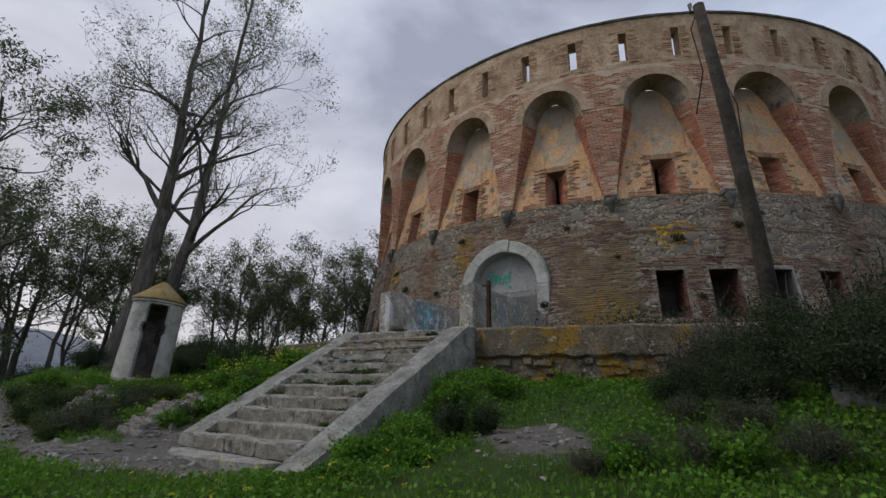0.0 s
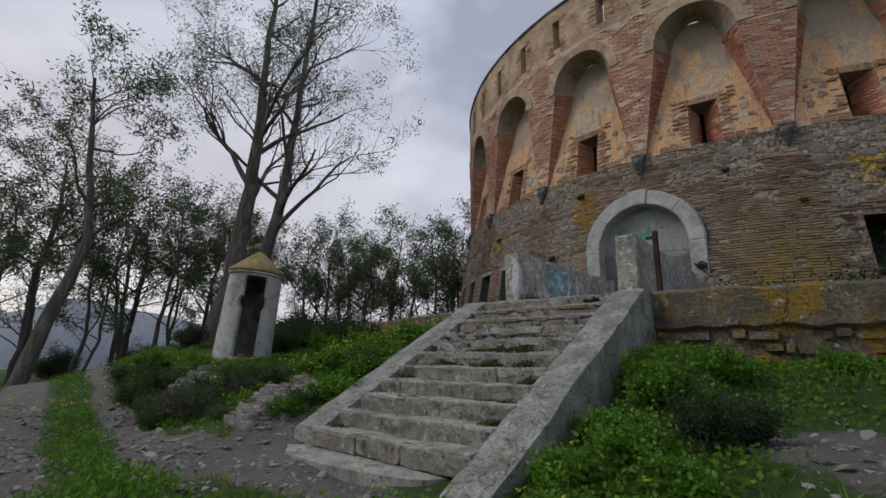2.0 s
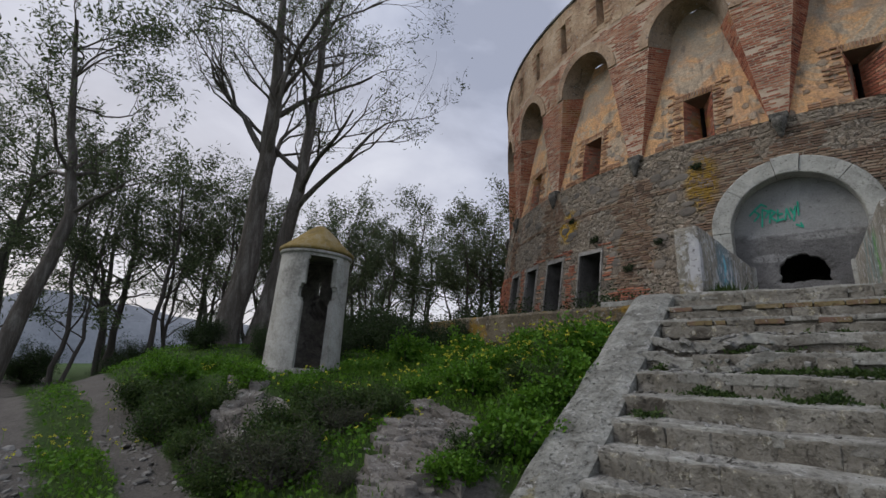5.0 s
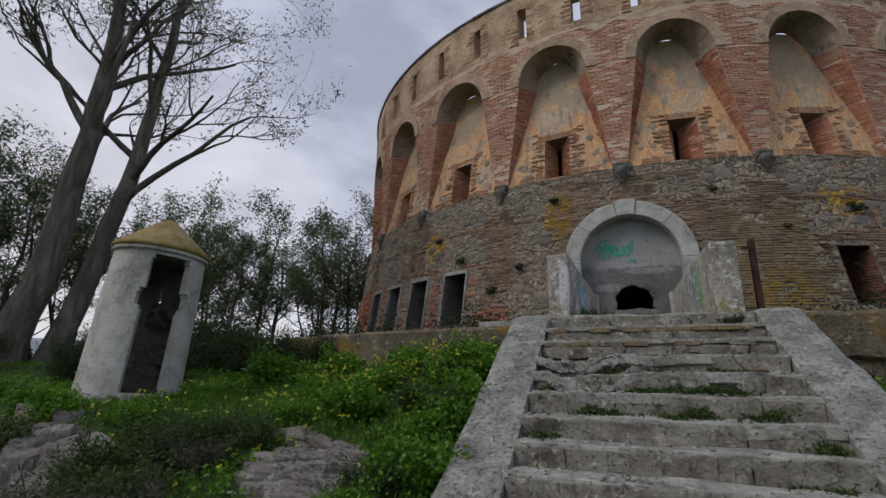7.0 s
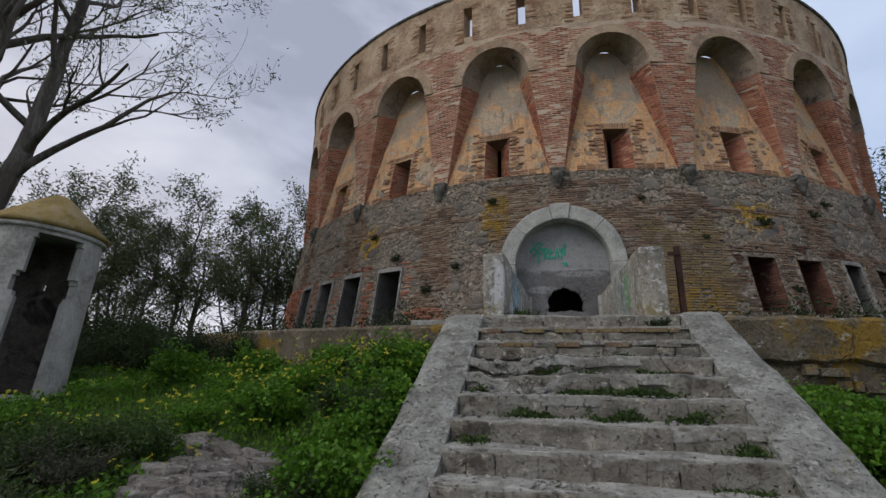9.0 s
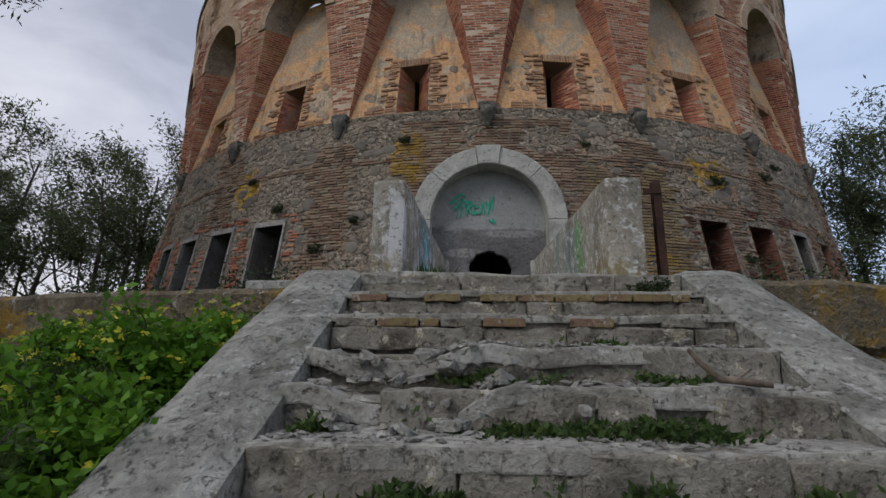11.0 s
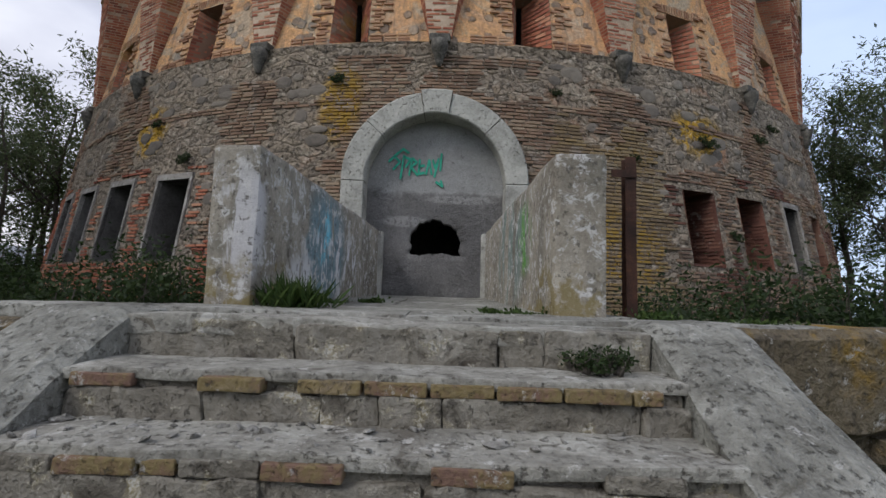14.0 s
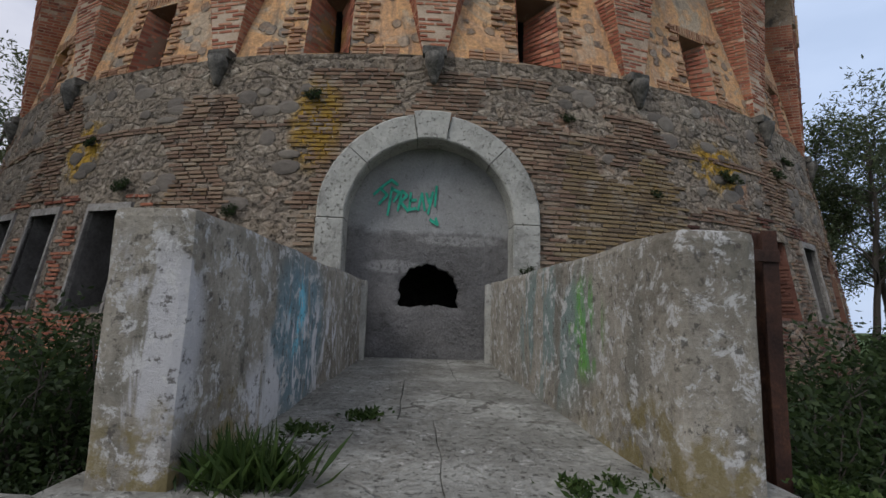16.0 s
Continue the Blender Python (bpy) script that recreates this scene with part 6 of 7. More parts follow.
def leaves_on(rng, tips, per, spread_r, drop=0.3, bare=0.0):
    """Leaves round the twig ends; a share of the twigs stays bare, the others carry the more."""
    pts, dirs = [], []
    for seg, d in tips:
        if rng.random() < bare:
            continue
        for _ in range(round(per / (1 - bare))):
            i = rng.randint(1, len(seg) - 1)
            p = seg[i].lerp(seg[i - 1], rng.random())
            o = Vector((rng.gauss(0, 1), rng.gauss(0, 1), rng.gauss(0, 1))) * spread_r * 0.5
            pts.append(p + o)
            dirs.append(Vector((rng.gauss(0, 1), rng.gauss(0, 1), rng.gauss(-drop, 0.8))))
    return pts, dirs


def tree(name, label, category, at, seed, trunks, depth, leaf_mat, per, leaf=(0.2, 0.06), spread_r=0.35, group="", bark=None, kids=(2, 4), spread=0.6, low=0.32, lift=(0.35, 1.1), bare=0.0):
    """A tree of one or more trunks; each trunk is a list of points with a base radius and limbs along it."""
    rng = random.Random(seed)
    t = thing(name, label, category, group, at=at)
    tips = []
    for pts, r0, r1, limbs, limb_len in trunks:
        pts = [Vector(p) for p in pts]
        dense = []
        for a, b in zip(pts, pts[1:]):
            for i in range(4):
                q = a.lerp(b, i / 4)
                dense.append(q + Vector((rng.gauss(0, 0.03), rng.gauss(0, 0.03), 0)))
        dense.append(pts[-1])
        m = len(dense)
        radii = [r0 * (1 - i / (m - 1)) + r1 * i / (m - 1) for i in range(m)]
        radii[0] *= 1.35
        v, f = limb_tubes([(dense, radii, 14)], 14)
        obj("trunk", v, f, bark or M_BARK, t, smooth=True)
        out = []
        for k in range(limbs):
            f_ = rng.uniform(low, 1.0) if k else 1.0
            i = min(m - 2, int(f_ * (m - 1)))
            ang = rng.uniform(0, 2 * math.pi)
            d = Vector((math.cos(ang), math.sin(ang), rng.uniform(*lift)))
            grow(rng, dense[i], d, limb_len * rng.uniform(0.7, 1.2) * (1.25 - 0.5 * f_), radii[i] * 0.5, depth, out, tips, kids=kids, spread=spread)
        v, f = limb_tubes(out, 5)
        obj("branchwork", v, f, M_TWIG if bark else M_BARK, t, smooth=True)["kind"] = "stuff"
    if per:
        pts, dirs = leaves_on(rng, tips, per, spread_r, bare=bare)
        cards_mesh("crown", pts, dirs, leaf[0], leaf[1], leaf_mat, t)["kind"] = "stuff"
    return t


TALL = "tall bare-limbed eucalyptus with thin grey foliage, on the slope"
TWIN = "twin-trunked old eucalyptus with sparse foliage behind the sentry box"
tree("tree", TWIN, "tree", (-21.4, 9.1, ground_z(-21.4, 9.1) - 0.2), 5,
     [([(-0.25, -0.3, 0), (0.05, 0.10, 3.2), (0.15, 0.25, 6.4), (0.15, 0.40, 9.6), (0.05, 0.30, 13.5), (0.1, 0.5, 20.0)], 0.46, 0.07, 19, 5.0),
      ([(0.25, 0.45, 0), (0.55, 1.05, 3.4), (0.75, 1.5, 6.8), (0.90, 1.75, 10.5), (1.0, 1.9, 14.5), (1.3, 2.2, 20.5)], 0.33, 0.06, 16, 4.4)],
     3, M_LEAF_TREE, 9, (0.18, 0.05), 0.42, kids=(2, 4), spread=0.55, low=0.34, lift=(0.55, 1.7), bare=0.45)
tall_a = tree("tree", TALL, "tree", (-24.5, 3.7, ground_z(-24.5, 3.7) - 0.2), 8,
              [([(0, -0.4, 0), (0.2, 0.2, 3.0), (0.1, 0.9, 6.2), (-0.2, 0.5, 9.0), (0.1, 0.0, 13.0)], 0.30, 0.06, 13, 4.0)], 2, M_LEAF_TREE, 40, (0.21, 0.065), 0.38, "trees on the slope", low=0.45, bare=0.3)
tall_b = tree("tree", TALL, "tree", (-31.0, 8.0, 0.6), 21,
              [([(0, 0, 0), (0.3, 0.2, 3.0), (0.0, 0.5, 6.0), (0.4, 0.1, 9.2)], 0.18, 0.04, 9, 3.0)], 2, M_LEAF_TREE, 26, (0.21, 0.06), 0.40, "trees on the slope", bark=M_TWIG, low=0.4, bare=0.35)
tall_c = tree("tree", TALL, "tree", (-34.0, 13.0, 0.6), 33,
              [([(0, 0, 0), (-0.3, 0.3, 2.6), (0.1, 0.2, 5.4), (0.3, 0.6, 8.0)], 0.20, 0.05, 9, 3.2), ([(0.2, 0.1, 0), (0.8, 0.4, 2.8), (1.5, 0.3, 5.6)], 0.15, 0.04, 6, 2.6)], 2, M_LEAF_TREE, 26, (0.21, 0.06), 0.40, "trees on the slope", bark=M_TWIG, low=0.4, bare=0.35)
OPEN = "slender young tree with pale open foliage beyond the ditch"
pale_a = tree("tree", OPEN, "tree", (-24.0, 15.5, 1.0), 41,
              [([(0, 0, 0), (0.2, 0.1, 2.8), (-0.1, 0.3, 5.2), (0.1, 0.1, 7.2)], 0.13, 0.03, 10, 2.5)], 2, M_LEAF_PALE, 34, (0.19, 0.06), 0.36, "young trees", bark=M_TWIG)
pale_b = tree("tree", OPEN, "tree", (-23.0, 19.5, 1.0), 52,
              [([(0, 0, 0), (-0.3, 0.2, 3.0), (-0.2, 0.5, 6.0), (0.2, 0.6, 8.3)], 0.12, 0.03, 9, 2.3), ([(0.1, 0, 0), (0.7, 0.2, 2.6), (1.2, -0.2, 5.2)], 0.09, 0.03, 6, 1.9)], 2, M_LEAF_PALE, 32, (0.19, 0.06), 0.36, "young trees", bark=M_TWIG)


def plant_copies(ob, spots):
    for x, y, s, turn in spots:
        c = copy_thing(ob, Matrix.Translation((x, y, ground_z(x, y) - 0.15)) @ Matrix.Rotation(radians(turn), 4, "Z"))
        c.scale = (s, s, s)


SLIM = "slim dark-stemmed young eucalyptus with thin foliage"
slim_a = tree("tree", SLIM, "tree", (-26.5, 5.2, ground_z(-26.5, 5.2) - 0.1), 71,
              [([(0, 0, 0), (0.25, 0.3, 2.4), (0.2, 0.1, 4.8), (0.5, 0.3, 7.4)], 0.10, 0.025, 9, 2.3), ([(0.2, 0.3, 0), (-0.3, 0.9, 2.2), (-0.7, 1.0, 4.6), (-0.8, 1.3, 6.6)], 0.08, 0.02, 7, 2.0)],
              2, M_LEAF_TREE, 22, (0.19, 0.055), 0.36, "slim trees", bark=M_TWIG, low=0.3, lift=(0.6, 1.6), bare=0.35)
slim_b = tree("tree", SLIM, "tree", (-25.5, 7.8, ground_z(-25.5, 7.8) - 0.1), 83,
              [([(0, 0, 0), (-0.2, 0.2, 2.6), (0.1, 0.5, 5.2), (0.0, 0.4, 8.2)], 0.12, 0.025, 12, 2.2)],
              2, M_LEAF_TREE, 26, (0.19, 0.055), 0.34, "slim trees", bark=M_TWIG, low=0.36, lift=(0.5, 1.5), bare=0.3)
plant_copies(slim_a, [(-30.0, 3.6, 1.1, 40), (-28.8, 9.8, 1.05, 220), (-33.0, -0.5, 1.1, 80), (-27.0, 12.5, 1.0, 170), (-25.0, 18.0, 0.85, 260)])
plant_copies(slim_b, [(-29.5, 7.4, 1.1, 200), (-26.2, 10.4, 0.95, 320), (-33.5, 3.0, 1.2, 90), (-28.6, 14.4, 1.0, 240), (-22.6, 17.2, 0.8, 10), (9.5, 22.6, 1.15, 200), (11.6, 23.4, 1.2, 20), (10.8, 25.6, 1.25, 140), (13.4, 21.6, 1.0, 260)])
plant_copies(tall_a, [(-30.5, 0.2, 0.95, 140), (-37.0, 5.0, 1.0, 250)])
plant_copies(tall_b, [(-36.5, 9.5, 1.1, 200), (-39.0, 15.5, 1.1, 100), (-36.0, -1.5, 1.1, 280)])
plant_copies(tall_c, [(-30.0, 15.0, 0.95, 275), (-41.0, 2.0, 1.2, 120)])
plant_copies(pale_a, [(-27.5, 19.0, 1.0, 90), (-20.8, 23.0, 1.05, 200), (-26.0, 24.0, 1.1, 300), (-30.5, 22.0, 1.0, 30), (-22.0, 28.0, 1.2, 150), (11.3, 22.5, 1.0, 60), (16.0, 27.0, 1.25, 170)])
plant_copies(pale_b, [(-18.6, 21.2, 0.95, 70), (-27.0, 16.5, 0.9, 120), (-20.0, 19.8, 0.85, 250), (-24.5, 26.5, 1.1, 10), (-33.0, 26.0, 1.1, 80), (10.2, 25.5, 0.95, 40), (14.0, 24.0, 1.05, 220), (13.5, 19.5, 0.85, 310)])


def bush(name, label, category, seed, size, count, leaf, mat, stems=14, group=""):
    """A shrub: woody stems fanning from its foot, with leaves towards their ends."""
    rng = random.Random(seed)
    b = thing(name, label, category, group)
    limbs, tips = [], []
    for _ in range(stems):
        a = rng.uniform(0, 2 * math.pi)
        d = Vector((math.cos(a) * rng.uniform(0.1, 0.9), math.sin(a) * rng.uniform(0.1, 0.9), rng.uniform(0.4, 1.0)))
        grow(rng, Vector((rng.gauss(0, 0.06), rng.gauss(0, 0.06), 0)), Vector((d.x * size[0], d.y * size[1], d.z * size[2])), rng.uniform(0.55, 0.95) * (size[0] + size[2]) / 2, 0.018, 1, limbs, tips, wander=0.2)
    v, f = limb_tubes(limbs, 4)
    obj("stemwork", v, f, M_TWIG, b)["kind"] = "stuff"
    per = max(1, count // max(1, len(tips)))
    if not count:
        return b
    pts, dirs = leaves_on(rng, tips, per, 0.22 * size[0], drop=-0.3)
    cards_mesh("foliage", pts, dirs, leaf[0], leaf[1], mat, b)["kind"] = "stuff"
    return b


def set_bushes(ob, spots):
    for k, (x, y, s, turn) in enumerate(spots):
        m = Matrix.Translation((x, y, ground_z(x, y) - 0.04)) @ Matrix.Rotation(radians(turn), 4, "Z")
        c = ob if k == 0 else copy_thing(ob, m)
        c.matrix_basis = m
        c.scale = (s, s, s)


set_bushes(bush("bush", "low dense green shrub on the grassy bank", "bush", 61, (0.55, 0.55, 0.5), 4200, (0.06, 0.022), M_LEAF_BUSH, 20, "bank shrubs"),
           [(-10.35, 4.15, 1.0, 0), (-11.0, 4.75, 1.0, 80), (-8.35, 6.1, 0.75, 150), (-8.45, 6.9, 0.6, 30), (-10.6, 3.75, 0.75, 260), (-8.35, 7.6, 0.55, 300),
            (-11.1, 5.15, 0.75, 20), (-11.3, 3.95, 0.8, 170), (-12.8, 4.5, 1.1, 60), (-13.8, 4.5, 1.2, 230), (-13.3, 4.2, 1.1, 100), (-14.8, 4.4, 1.2, 190), (-10.7, 5.0, 0.95, 310), (-10.0, 5.35, 0.8, 130), (-10.3, 5.25, 0.8, 280), (-8.5, 6.3, 0.65, 75), (-12.3, 4.05, 0.8, 140), (-9.1, 7.8, 0.6, 120), (-8.35, 5.0, 0.6, 45)])
set_bushes(bush("plant_clump", "leafy clump of bright wild greens on the bank", "wild plant", 63, (0.42, 0.42, 0.34), 3800, (0.055, 0.034), M_CLOVER, 22, "wild greens"),
           [(-8.18, 5.30, 1.10, 0), (-8.14, 5.90, 1.05, 50), (-8.14, 6.50, 1.15, 100), (-8.12, 7.10, 1.15, 150), (-8.20, 7.70, 1.08, 30), (-9.20, 6.20, 1.01, 200), (-9.30, 7.00, 1.08, 250), (-9.40, 7.80, 1.08, 300), (-8.30, 5.62, 0.95, 20), (-10.20, 6.60, 0.79, 70), (-10.40, 7.60, 1.01, 120), (-10.05, 5.95, 0.6, 330),
            (-11.40, 7.40, 1.20, 170), (-8.35, 4.75, 0.75, 220), (-3.80, 4.60, 0.95, 270), (-3.85, 5.60, 1.10, 320), (-3.50, 3.90, 0.70, 15), (-3.70, 6.60, 1.20, 65), (-2.90, 4.60, 0.80, 115), (-3.00, 7.20, 0.90, 165), (-3.30, 5.20, 0.90, 215), (0.30, 5.20, 0.85, 265),
            (-0.50, 7.20, 0.80, 315), (-0.60, 4.90, 0.80, 35), (-2.00, 7.60, 0.70, 85), (-12.60, 5.00, 0.90, 135), (-13.60, 5.40, 1.00, 185), (-15.00, 4.90, 1.10, 235), (-14.40, 6.20, 1.00, 285), (-11.80, 5.30, 0.70, 335), (-16.50, 6.00, 1.20, 25), (-18.00, 5.60, 1.20, 95)])
set_bushes(bush("bush", "upright dark green bush beside the stair", "bush", 65, (0.36, 0.36, 0.75), 5200, (0.05, 0.018), M_LEAF_DARK, 26),
           [(-2.95, 5.55, 0.85, 0), (-2.65, 5.85, 0.7, 120)])
set_bushes(bush("dry_bush", "leafless brown thorny bush above the ditch", "bush", 69, (0.8, 0.8, 0.9), 0, (0.04, 0.02), M_LEAF_GREY, 40, "dry bushes"),
           [(0.4, 8.2, 1.4, 0), (1.6, 8.3, 1.6, 90), (-0.2, 7.7, 1.0, 180), (2.6, 7.4, 1.7, 270), (3.8, 7.6, 1.6, 40), (-3.2, 11.0, 1.0, 70)])
set_bushes(bush("bush", "grey-green scrubby shrub among bare rock", "bush", 67, (0.5, 0.5, 0.42), 2600, (0.05, 0.014), M_LEAF_GREY, 24, "rock shrubs"),
           [(-10.0, 3.95, 1.1, 0), (-10.1, 4.85, 0.8, 100), (-10.9, 3.9, 1.3, 60), (-10.45, 4.9, 0.85, 220), (-0.55, 5.1, 0.7, 40), (0.15, 5.15, 0.8, 110), (1.0, 5.35, 0.8, 170), (1.7, 5.5, 0.75, 230), (0.45, 5.95, 0.8, 290), (-0.2, 6.3, 0.7, 10), (-0.9, 4.75, 0.55, 70), (-9.2, 4.05, 0.5, 300)])
set_bushes(bush("bush", "dark tangled bramble thicket by the ditch", "bush", 71, (1.0, 0.9, 0.8), 15000, (0.055, 0.024), M_LEAF_DARK, 34, "brambles"),
           [(0.9, 7.6, 0.95, 0), (2.2, 7.2, 1.15, 70), (3.6, 7.0, 1.25, 140), (0.2, 8.0, 0.7, 210), (2.6, 8.4, 1.2, 290), (-0.3, 7.0, 0.55, 20), (0.5, 6.6, 0.6, 150), (4.8, 6.0, 1.5, 30), (1.6, 6.5, 0.9, 100), (3.4, 5.2, 0.9, 180),
            (-13.2, 9.5, 0.95, 250), (-11.9, 9.35, 0.75, 330), (-14.6, 9.6, 1.05, 45), (-16.0, 9.4, 1.1, 110), (-17.8, 10.2, 1.3, 200), (-14.8, 8.0, 0.7, 20), (-16.8, 7.8, 0.8, 280),
            (-19.5, 7.2, 0.8, 60), (-23.0, 6.3, 0.9, 20), (-25.5, 8.5, 1.2, 300), (-22.5, 11.5, 1.3, 90), (-20.0, 11.8, 1.3, 160), (-18.5, 13.0, 1.4, 10), (-26.5, 11.5, 1.4, 230),
            (-35.5, 6.2, 1.6, 95), (-33.5, 9.6, 1.5, 175), (-38.0, 0.2, 1.6, 260), (-31.5, 12.8, 1.5, 330)])
set_bushes(bush("bush", "overgrown bramble filling the dry ditch", "bush", 73, (1.0, 1.0, 0.8), 12000, (0.05, 0.022), M_LEAF_DARK, 30, "ditch brambles"),
           [(-9.4, 11.6, 1.75, 0), (-10.6, 12.6, 1.9, 70), (-8.7, 12.6, 1.5, 130), (-11.9, 11.8, 1.8, 200), (-2.9, 11.2, 1.6, 250), (-1.6, 12.0, 1.9, 310), (-3.0, 12.7, 1.4, 20), (0.2, 12.4, 2.0, 80),
            (1.5, 12.4, 1.5, 150), (-8.6, 10.4, 1.0, 220), (-3.4, 10.1, 1.0, 290), (3.5, 13.5, 1.6, 40), (-13.2, 13.8, 1.6, 110), (5.5, 15.5, 1.7, 190), (-15.5, 15.2, 2.0, 240), (-17.5, 17.5, 2.4, 30), (-19.0, 19.5, 2.4, 150), (8.6, 15.0, 2.2, 10), (10.2, 17.5, 2.4, 130), (9.0, 20.5, 2.2, 250), (12.0, 15.0, 2.2, 70), (7.6, 12.0, 1.9, 300)])


# ---- turf, clover and flowers ----
def scatter(n, x0, x1, y0, y1, keep):
    xs, ys = RNG.uniform(x0, x1, n), RNG.uniform(y0, y1, n)
    out = []
    for x, y in zip(xs, ys):
        if SX0 - 0.5 < x < SX1 + 0.5 and y > 3.9:
            continue
        if math.hypot(x - AX, y - CY) < 18.7 or math.hypot(x - BOX_X, y - BOX_Y) < 0.72:
            continue
        if RNG.random() < keep(x, y):
            out.append((x, y, ground_z(x, y)))
    return np.array(out)


def lush(x, y):
    return max(0.0, 1 - 1.7 * max(0.0, bare_amount(x, y))) * (0.55 + 0.6 * n3(x, y, 2, 0.8) + 0.25)


def turf():
    p = np.concatenate([scatter(90000, -14, 4, 1.2, 9.5, lush), scatter(26000, -30, -12, -2, 14, lush)])
    d = RNG.normal(size=(len(p), 3)) * 0.45
    d[:, 2] = 1
    tagged(cards_mesh("grass", p, d, 0.11, 0.012, M_GRASS), "green grass on the bank", "grass", kind="stuff")

    def clover_here(x, y):
        right = x > -4.8
        return lush(x, y) * (0.9 if right else 0.75) * (1 if n3(x, y, 9, 0.6) > -0.25 else 0.25)
    q = scatter(120000, -14, 4.5, 1.4, 9.5, clover_here)
    far = scatter(60000, -28, -13, -1, 12, clover_here)
    q = np.concatenate([q, far])
    rise = np.array([0.05 + 0.14 * max(0, n3(x, y, 12, 0.9) + 0.35) for x, y, _ in q])
    q[:, 2] += RNG.uniform(0.15, 1, len(q)) * rise
    d = RNG.normal(size=(len(q), 3))
    d[:, 2] = np.abs(d[:, 2]) * 0.4
    tagged(cards_mesh("clover", q, d, 0.055, 0.05, M_CLOVER, fold=0.5), "lush green clover covering the bank", "clover", kind="stuff")

    def flowers_here(x, y):
        left = 2.2 * math.exp(-((x + 9.2) / 1.2) ** 2 - ((y - 7.2) / 1.1) ** 2) + 0.6 * math.exp(-((x + 11.0) / 1.2) ** 2 - ((y - 5.4) / 0.8) ** 2)
        right = 0.30 * math.exp(-((x + 3.6) / 1.1) ** 2 - ((y - 3.6) / 1.3) ** 2)
        far = 0.2 * (x < -13)
        return max(left, right, far) * (0.4 + max(0, n3(x, y, 4, 1.5)))
    f = scatter(9000, -16, 3, 1.8, 9.2, flowers_here)
    stalks = f.copy()
    f[:, 2] += RNG.uniform(0.10, 0.26, len(f)) + 0.30 * (np.hypot(f[:, 0] + 9.1, f[:, 1] - 6.9) < 1.3) * RNG.random(len(f))
    pts = np.repeat(f, 5, axis=0) + RNG.normal(size=(5 * len(f), 3)) * 0.006
    d = RNG.normal(size=(len(pts), 3))
    d[:, 2] = -0.4 + 0.5 * d[:, 2]
    tagged(cards_mesh("wildflowers", pts, d, 0.036, 0.022, M_FLOWER), "yellow wild flowers scattered over the bank", "flowers", kind="stuff")
    d = RNG.normal(size=(len(stalks), 3)) * 0.12
    d[:, 2] = 1
    tagged(cards_mesh("flower_stalks", stalks, d, 0.20, 0.008, M_CLOVER), "thin green stalks of the wild flowers", "flowers", kind="stuff")


turf()


def step_weeds():
    """Tufts of weeds rooted on the treads and at the foot of the parapets."""
    spots = []
    for i, x, w in ((3, -7.05, 0.25), (4, -6.50, 0.5), (4, -5.80, 0.5), (5, -7.10, 0.2), (5, -6.10, 0.7), (5, -5.50, 0.5), (4, -5.20, 0.3), (2, -5.05, 0.3), (6, -6.20, 0.5), (6, -5.30, 0.35), (0, -7.10, 0.2), (3, -4.90, 0.2), (7, -5.60, 0.3), (1, -4.90, 0.25)):
        spots.append((x, Y_FOOT + GOING * (i + 1) - 0.06, Z_FOOT + RISE * (i + 1), w, 0.17 if i in (4, 5) else 0.12))
    spots += [(-6.80, 9.1, Z_DECK, 0.34, 0.21), (-6.75, 9.9, Z_DECK + 0.02, 0.22, 0.10), (-6.45, 10.3, Z_DECK + 0.03, 0.2, 0.07), (-5.15, 9.15, Z_DECK, 0.22, 0.16), (-4.25, 9.1, Z_DECK, 0.2, 0.12), (-3.6, 8.9, 2.93, 0.4, 0.07), (-5.4, 9.1, Z_DECK, 0.15, 0.08)]
    for x, y, z, w, h in spots:
        n = int(260 * (w / 0.3) ** 1.2) + 80
        p = np.stack([x + RNG.normal(size=n) * w * 0.28, y + RNG.normal(size=n) * 0.065, np.full(n, z - 0.02)], 1)
        d = RNG.normal(size=(n, 3)) * 0.55
        d[:, 2] = 0.9
        if h < 0.20:
            lump = np.array([max(0.0, n3(q[0] * 5, y, 2) + 0.35) for q in p])
            p[:, 2] += RNG.uniform(0, 1, n) * h * lump
            d[:, 2] = 0.4
        e = thing("weed_tuft", "green weed tuft growing from a joint in the stonework", "weed", "weeds on the stair", at=(x, y, z))
        under(cards_mesh("tuft", p, d, h * 1.1 if h > 0.20 else 0.05, 0.022, M_LEAF_BUSH), e)["kind"] = "stuff"
    bushy = bush("bush", "small dark bush rooted in the top step", "bush", 91, (0.16, 0.14, 0.12), 900, (0.035, 0.016), M_LEAF_DARK, 14)
    bushy.scale = (0.75, 0.75, 0.75)
    bushy.location = (-5.02, Y_FOOT + GOING * 10 - 0.10, Z_FOOT + RISE * 10)
    for a, z, s in ((-7.8, 6.85, 0.8), (-20.5, 5.45, 0.9), (-12.0, 5.0, 0.7), (9.0, 6.7, 0.6), (22.5, 6.1, 1.0), (5.9, 4.2, 0.8), (24.0, 4.3, 0.7), (-25.0, 6.3, 0.7), (15.2, 5.6, 0.5), (-15.5, 4.4, 0.9), (30.0, 6.5, 0.8), (33.0, 6.9, 0.7)):
        x, y, zz = polar(a, r_low(z) + 0.02, z)
        c = copy_thing(bushy, Matrix.Translation((x, y, zz)) @ Matrix.Rotation(radians(a), 4, "Z") @ Matrix.Rotation(radians(50), 4, "X"))
        c["label"] = "small dark bush rooted in the tower wall"
        c["group"] = "wall plants"
        c.scale = (s, s, s)


step_weeds()


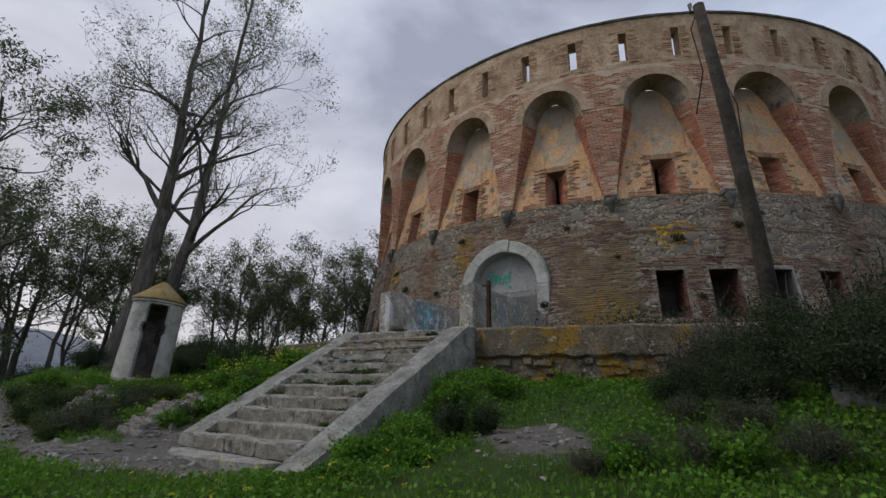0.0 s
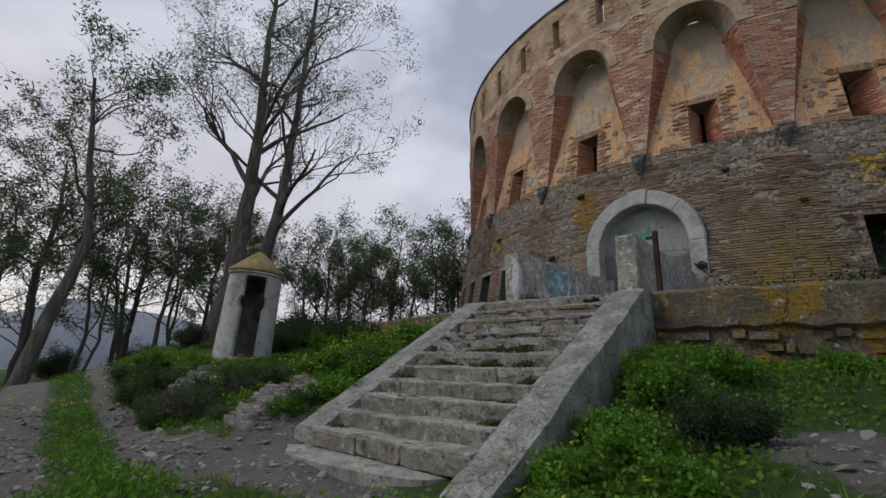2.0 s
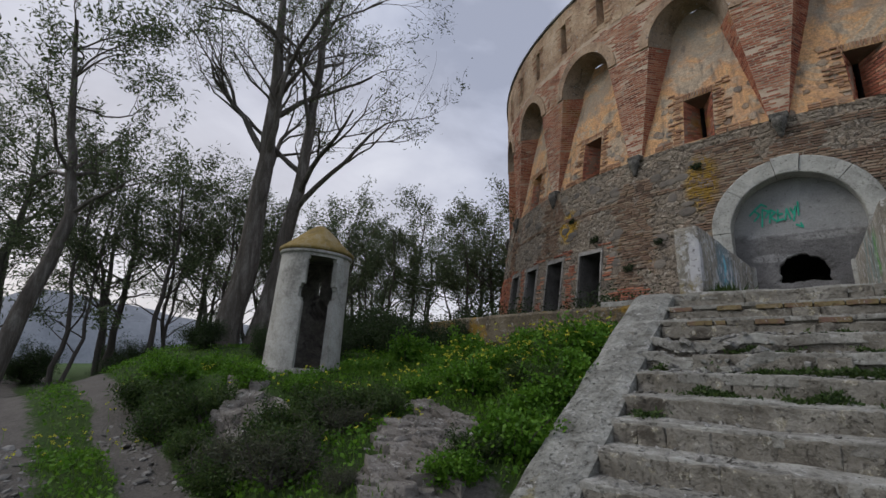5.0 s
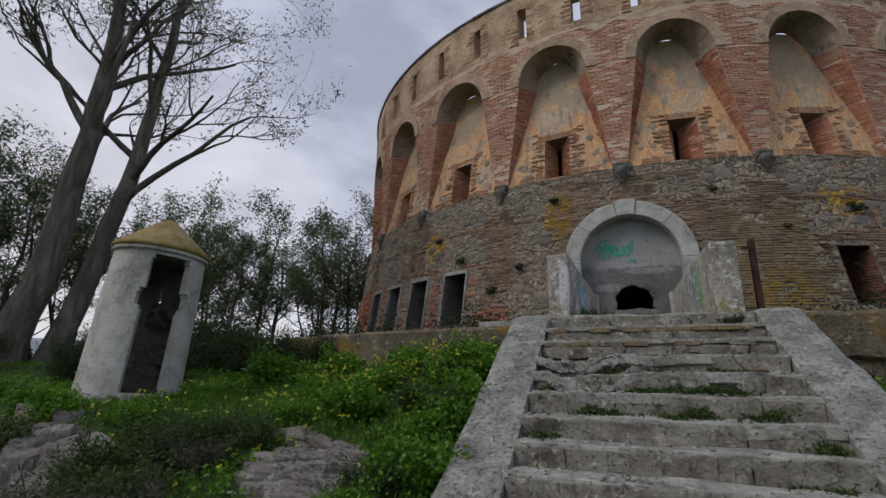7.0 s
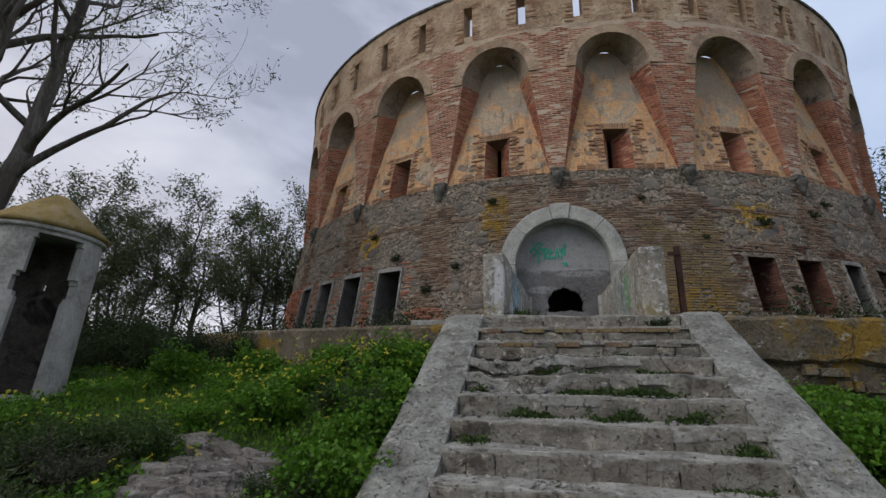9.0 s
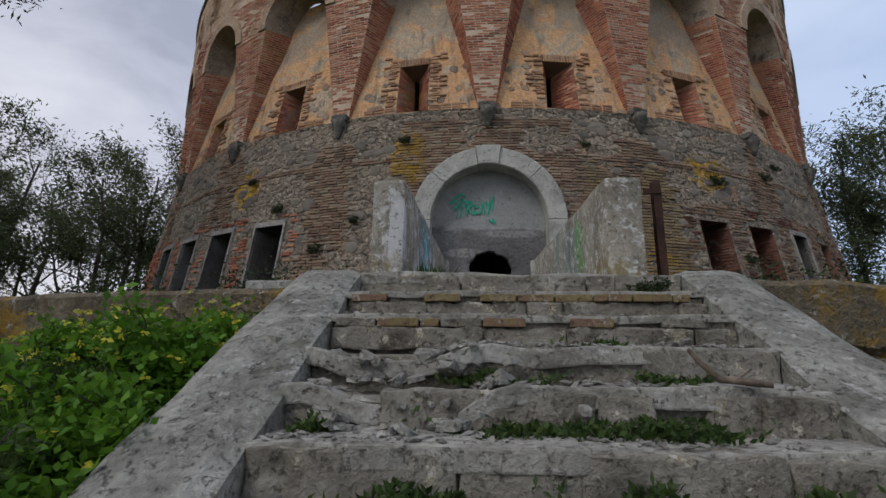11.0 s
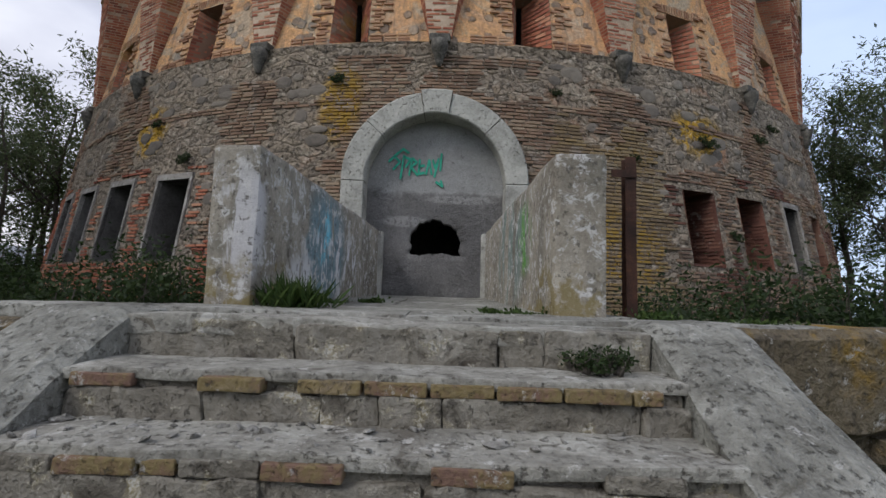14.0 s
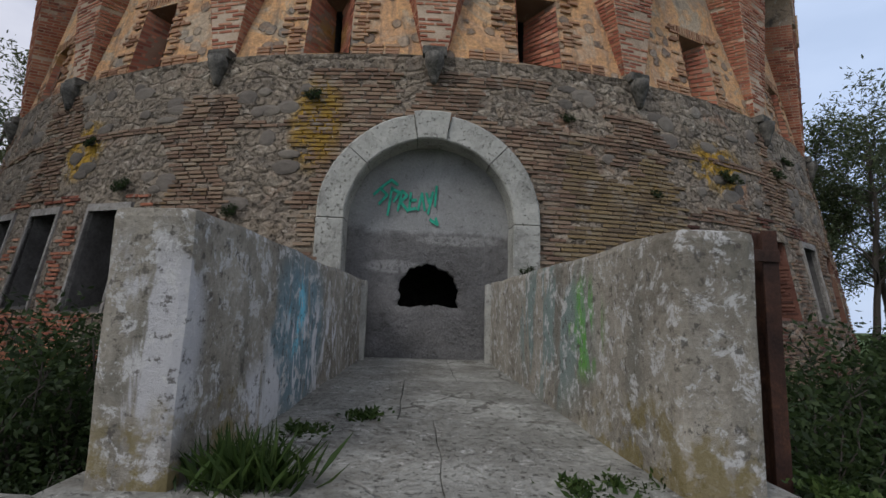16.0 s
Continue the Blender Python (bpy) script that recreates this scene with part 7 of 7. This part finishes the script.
# ---- loose stones ----
def pebble(rng, flat):
    bm = bmesh.new()
    bmesh.ops.create_icosphere(bm, subdivisions=1, radius=1.0)
    for v in bm.verts:
        v.co *= 1 + 0.35 * rng.gauss(0, 0.5)
        v.co.z *= flat
    return bm


M_SCREE = mottled("scree_stone", [(0.1, (0.10, 0.092, 0.08)), (0.5, (0.19, 0.178, 0.158)), (0.9, (0.32, 0.303, 0.275))], 4, 30, relief=0.015, island=0.5)
M_LEDGE = mottled("bedrock", [(0.1, (0.075, 0.064, 0.054)), (0.5, (0.215, 0.192, 0.165)), (0.9, (0.37, 0.345, 0.31))], 3, 24, relief=0.05, island=0.35, dirt=((0.07, 0.06, 0.045), 4.0, 0.54), specks=True, cracks=2.4)


def scree():
    rng = random.Random(4)
    base = []
    for k in range(6):
        bm = pebble(rng, 0.45)
        base.append(([v.co.copy() for v in bm.verts], [[v.index for v in f.verts] for f in bm.faces]))
        bm.free()
    verts, faces = [], []
    n = 0
    while n < 3600:
        x, y = rng.uniform(-15, -0.8), rng.uniform(1.2, 7.2)
        if rng.random() > bare_amount(x, y) ** 1.5 or (SX0 - 0.5 < x < SX1 + 0.5 and y > 3.9):
            continue
        n += 1
        s = 0.009 + 0.028 * rng.random() ** 3 + (0.04 if rng.random() < 0.03 else 0)
        v, f = base[n % 6]
        m = Matrix.Translation((x, y, ground_z(x, y) + s * 0.3)) @ Euler((rng.gauss(0, 0.3), rng.gauss(0, 0.3), rng.uniform(0, 6.3))).to_matrix().to_4x4() @ Matrix.Diagonal((s * rng.uniform(0.8, 1.9), s, s, 1))
        b = len(verts)
        verts += [m @ q for q in v]
        faces += [[b + q for q in g_] for g_ in f]
    tagged(obj("scree", verts, faces, M_SCREE), "loose grey stones lying on the track and slope", "gravel", kind="stuff")
    for cx, cy, rx, ry, count in ((-9.05, 5.15, 0.62, 0.55, 52), (-11.9, 4.72, 0.75, 0.34, 36), (-8.75, 4.35, 0.4, 0.35, 18), (-12.9, 5.0, 0.35, 0.2, 7)):
        rock = thing("rock", "pale cracked bedrock breaking through the bank", "rock", "rocks on the bank", at=(cx, cy, ground_z(cx, cy)))
        for _ in range(count):
            ox, oy = max(-1.1, min(1.1, rng.gauss(0, 0.55))) * rx, max(-1.1, min(1.1, rng.gauss(0, 0.55))) * ry
            ox -= 0.35 * oy
            base_z = ground_z(cx + ox, cy + oy) - rock.location.z
            rise = (ground_z(cx + ox, cy + oy + 0.2) - ground_z(cx + ox, cy + oy - 0.2)) / 0.4
            n, th, rr = 9, rng.uniform(0.03, 0.12), rng.uniform(0.08, 0.22)
            turn = rng.gauss(0.3, 0.4)
            dip = (rng.gauss(-0.2, 0.14), rise * rng.uniform(0.0, 0.75))
            prof = [rr * rng.uniform(0.6, 1.15) for _ in range(n)]
            bm, rings = bmesh.new(), []
            for zz, k in ((-0.07, 1.02), (th * 0.75, 1.0), (th, 0.90)):
                rings.append([])
                for q in range(n):
                    t = 2 * math.pi * q / n
                    ux, uy = 1.5 * prof[q] * k * math.cos(t), 0.62 * prof[q] * k * math.sin(t)
                    px, py = ux * math.cos(turn) - uy * math.sin(turn), ux * math.sin(turn) + uy * math.cos(turn)
                    rings[-1].append(bm.verts.new((ox + px, oy + py, base_z + zz + dip[0] * px + dip[1] * py + rng.gauss(0, 0.006))))
            for r0, r1 in zip(rings, rings[1:]):
                for q in range(n):
                    bm.faces.new((r0[q], r0[(q + 1) % n], r1[(q + 1) % n], r1[q]))
            bm.faces.new(rings[-1])
            part("slab", bm, M_LEDGE, rock)
    # chips and rubble on the broken steps
    verts, faces = [], []
    for k in range(1700):
        i = rng.choice((5, 5, 6, 6, 6, 6, 7, 7, 7, 7, 4, 8, 3, 2, 1))
        x = rng.uniform(SX0 + 0.05, SX1 - 0.05) if rng.random() < 0.5 else rng.uniform(SX0 + 0.05, -6.2)
        y = Y_FOOT + GOING * i + rng.uniform(0.05, 0.36)
        s = 0.006 + (0.034 if i in (6, 7) else 0.020) * rng.random() ** 4
        v, f = base[k % 6]
        m = Matrix.Translation((x, y, Z_FOOT + RISE * (i + 1) + s * 0.2 - fallen(x, i))) @ Euler((rng.gauss(0, 0.3), rng.gauss(0, 0.3), rng.uniform(0, 6.3))).to_matrix().to_4x4() @ Matrix.Diagonal((s * rng.uniform(0.8, 2.2), s, s, 1))
        b = len(verts)
        verts += [m @ q for q in v]
        faces += [[b + q for q in g_] for g_ in f]
    tagged(obj("stone_chips", verts, faces, M_CHIP), "stone chips and crumbs on the broken steps", "rubble", kind="stuff")


scree()

# ---- far hill ----
def far_hills():
    verts, faces = [], []
    n = 90
    for i in range(n + 1):
        t = radians(-180 + 180 * i / n)
        h = 50 + 55 * max(0, noise.fractal(Vector((i * 0.09, 0, 0)), 1.0, 2.0, 4)) + 16 * n3(i * 0.05, 3, 0)
        for r, z in ((700, -20), (740, max(2, h) * 0.6), (800, max(4, h))):
            verts.append((AX + r * math.cos(t + math.pi / 2 + math.pi), 8 + r * -math.sin(t + math.pi / 2), z))
    for i in range(n):
        for j in range(2):
            faces.append((i * 3 + j, i * 3 + j + 1, (i + 1) * 3 + j + 1, (i + 1) * 3 + j))
    # distance haze is painted as a pale blue-grey base colour
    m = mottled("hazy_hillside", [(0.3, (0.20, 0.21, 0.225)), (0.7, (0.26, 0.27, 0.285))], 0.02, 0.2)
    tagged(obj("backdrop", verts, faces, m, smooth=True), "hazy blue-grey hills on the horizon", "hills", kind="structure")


far_hills()

# ---- single bricks of the base, last ----
lower_bricks()
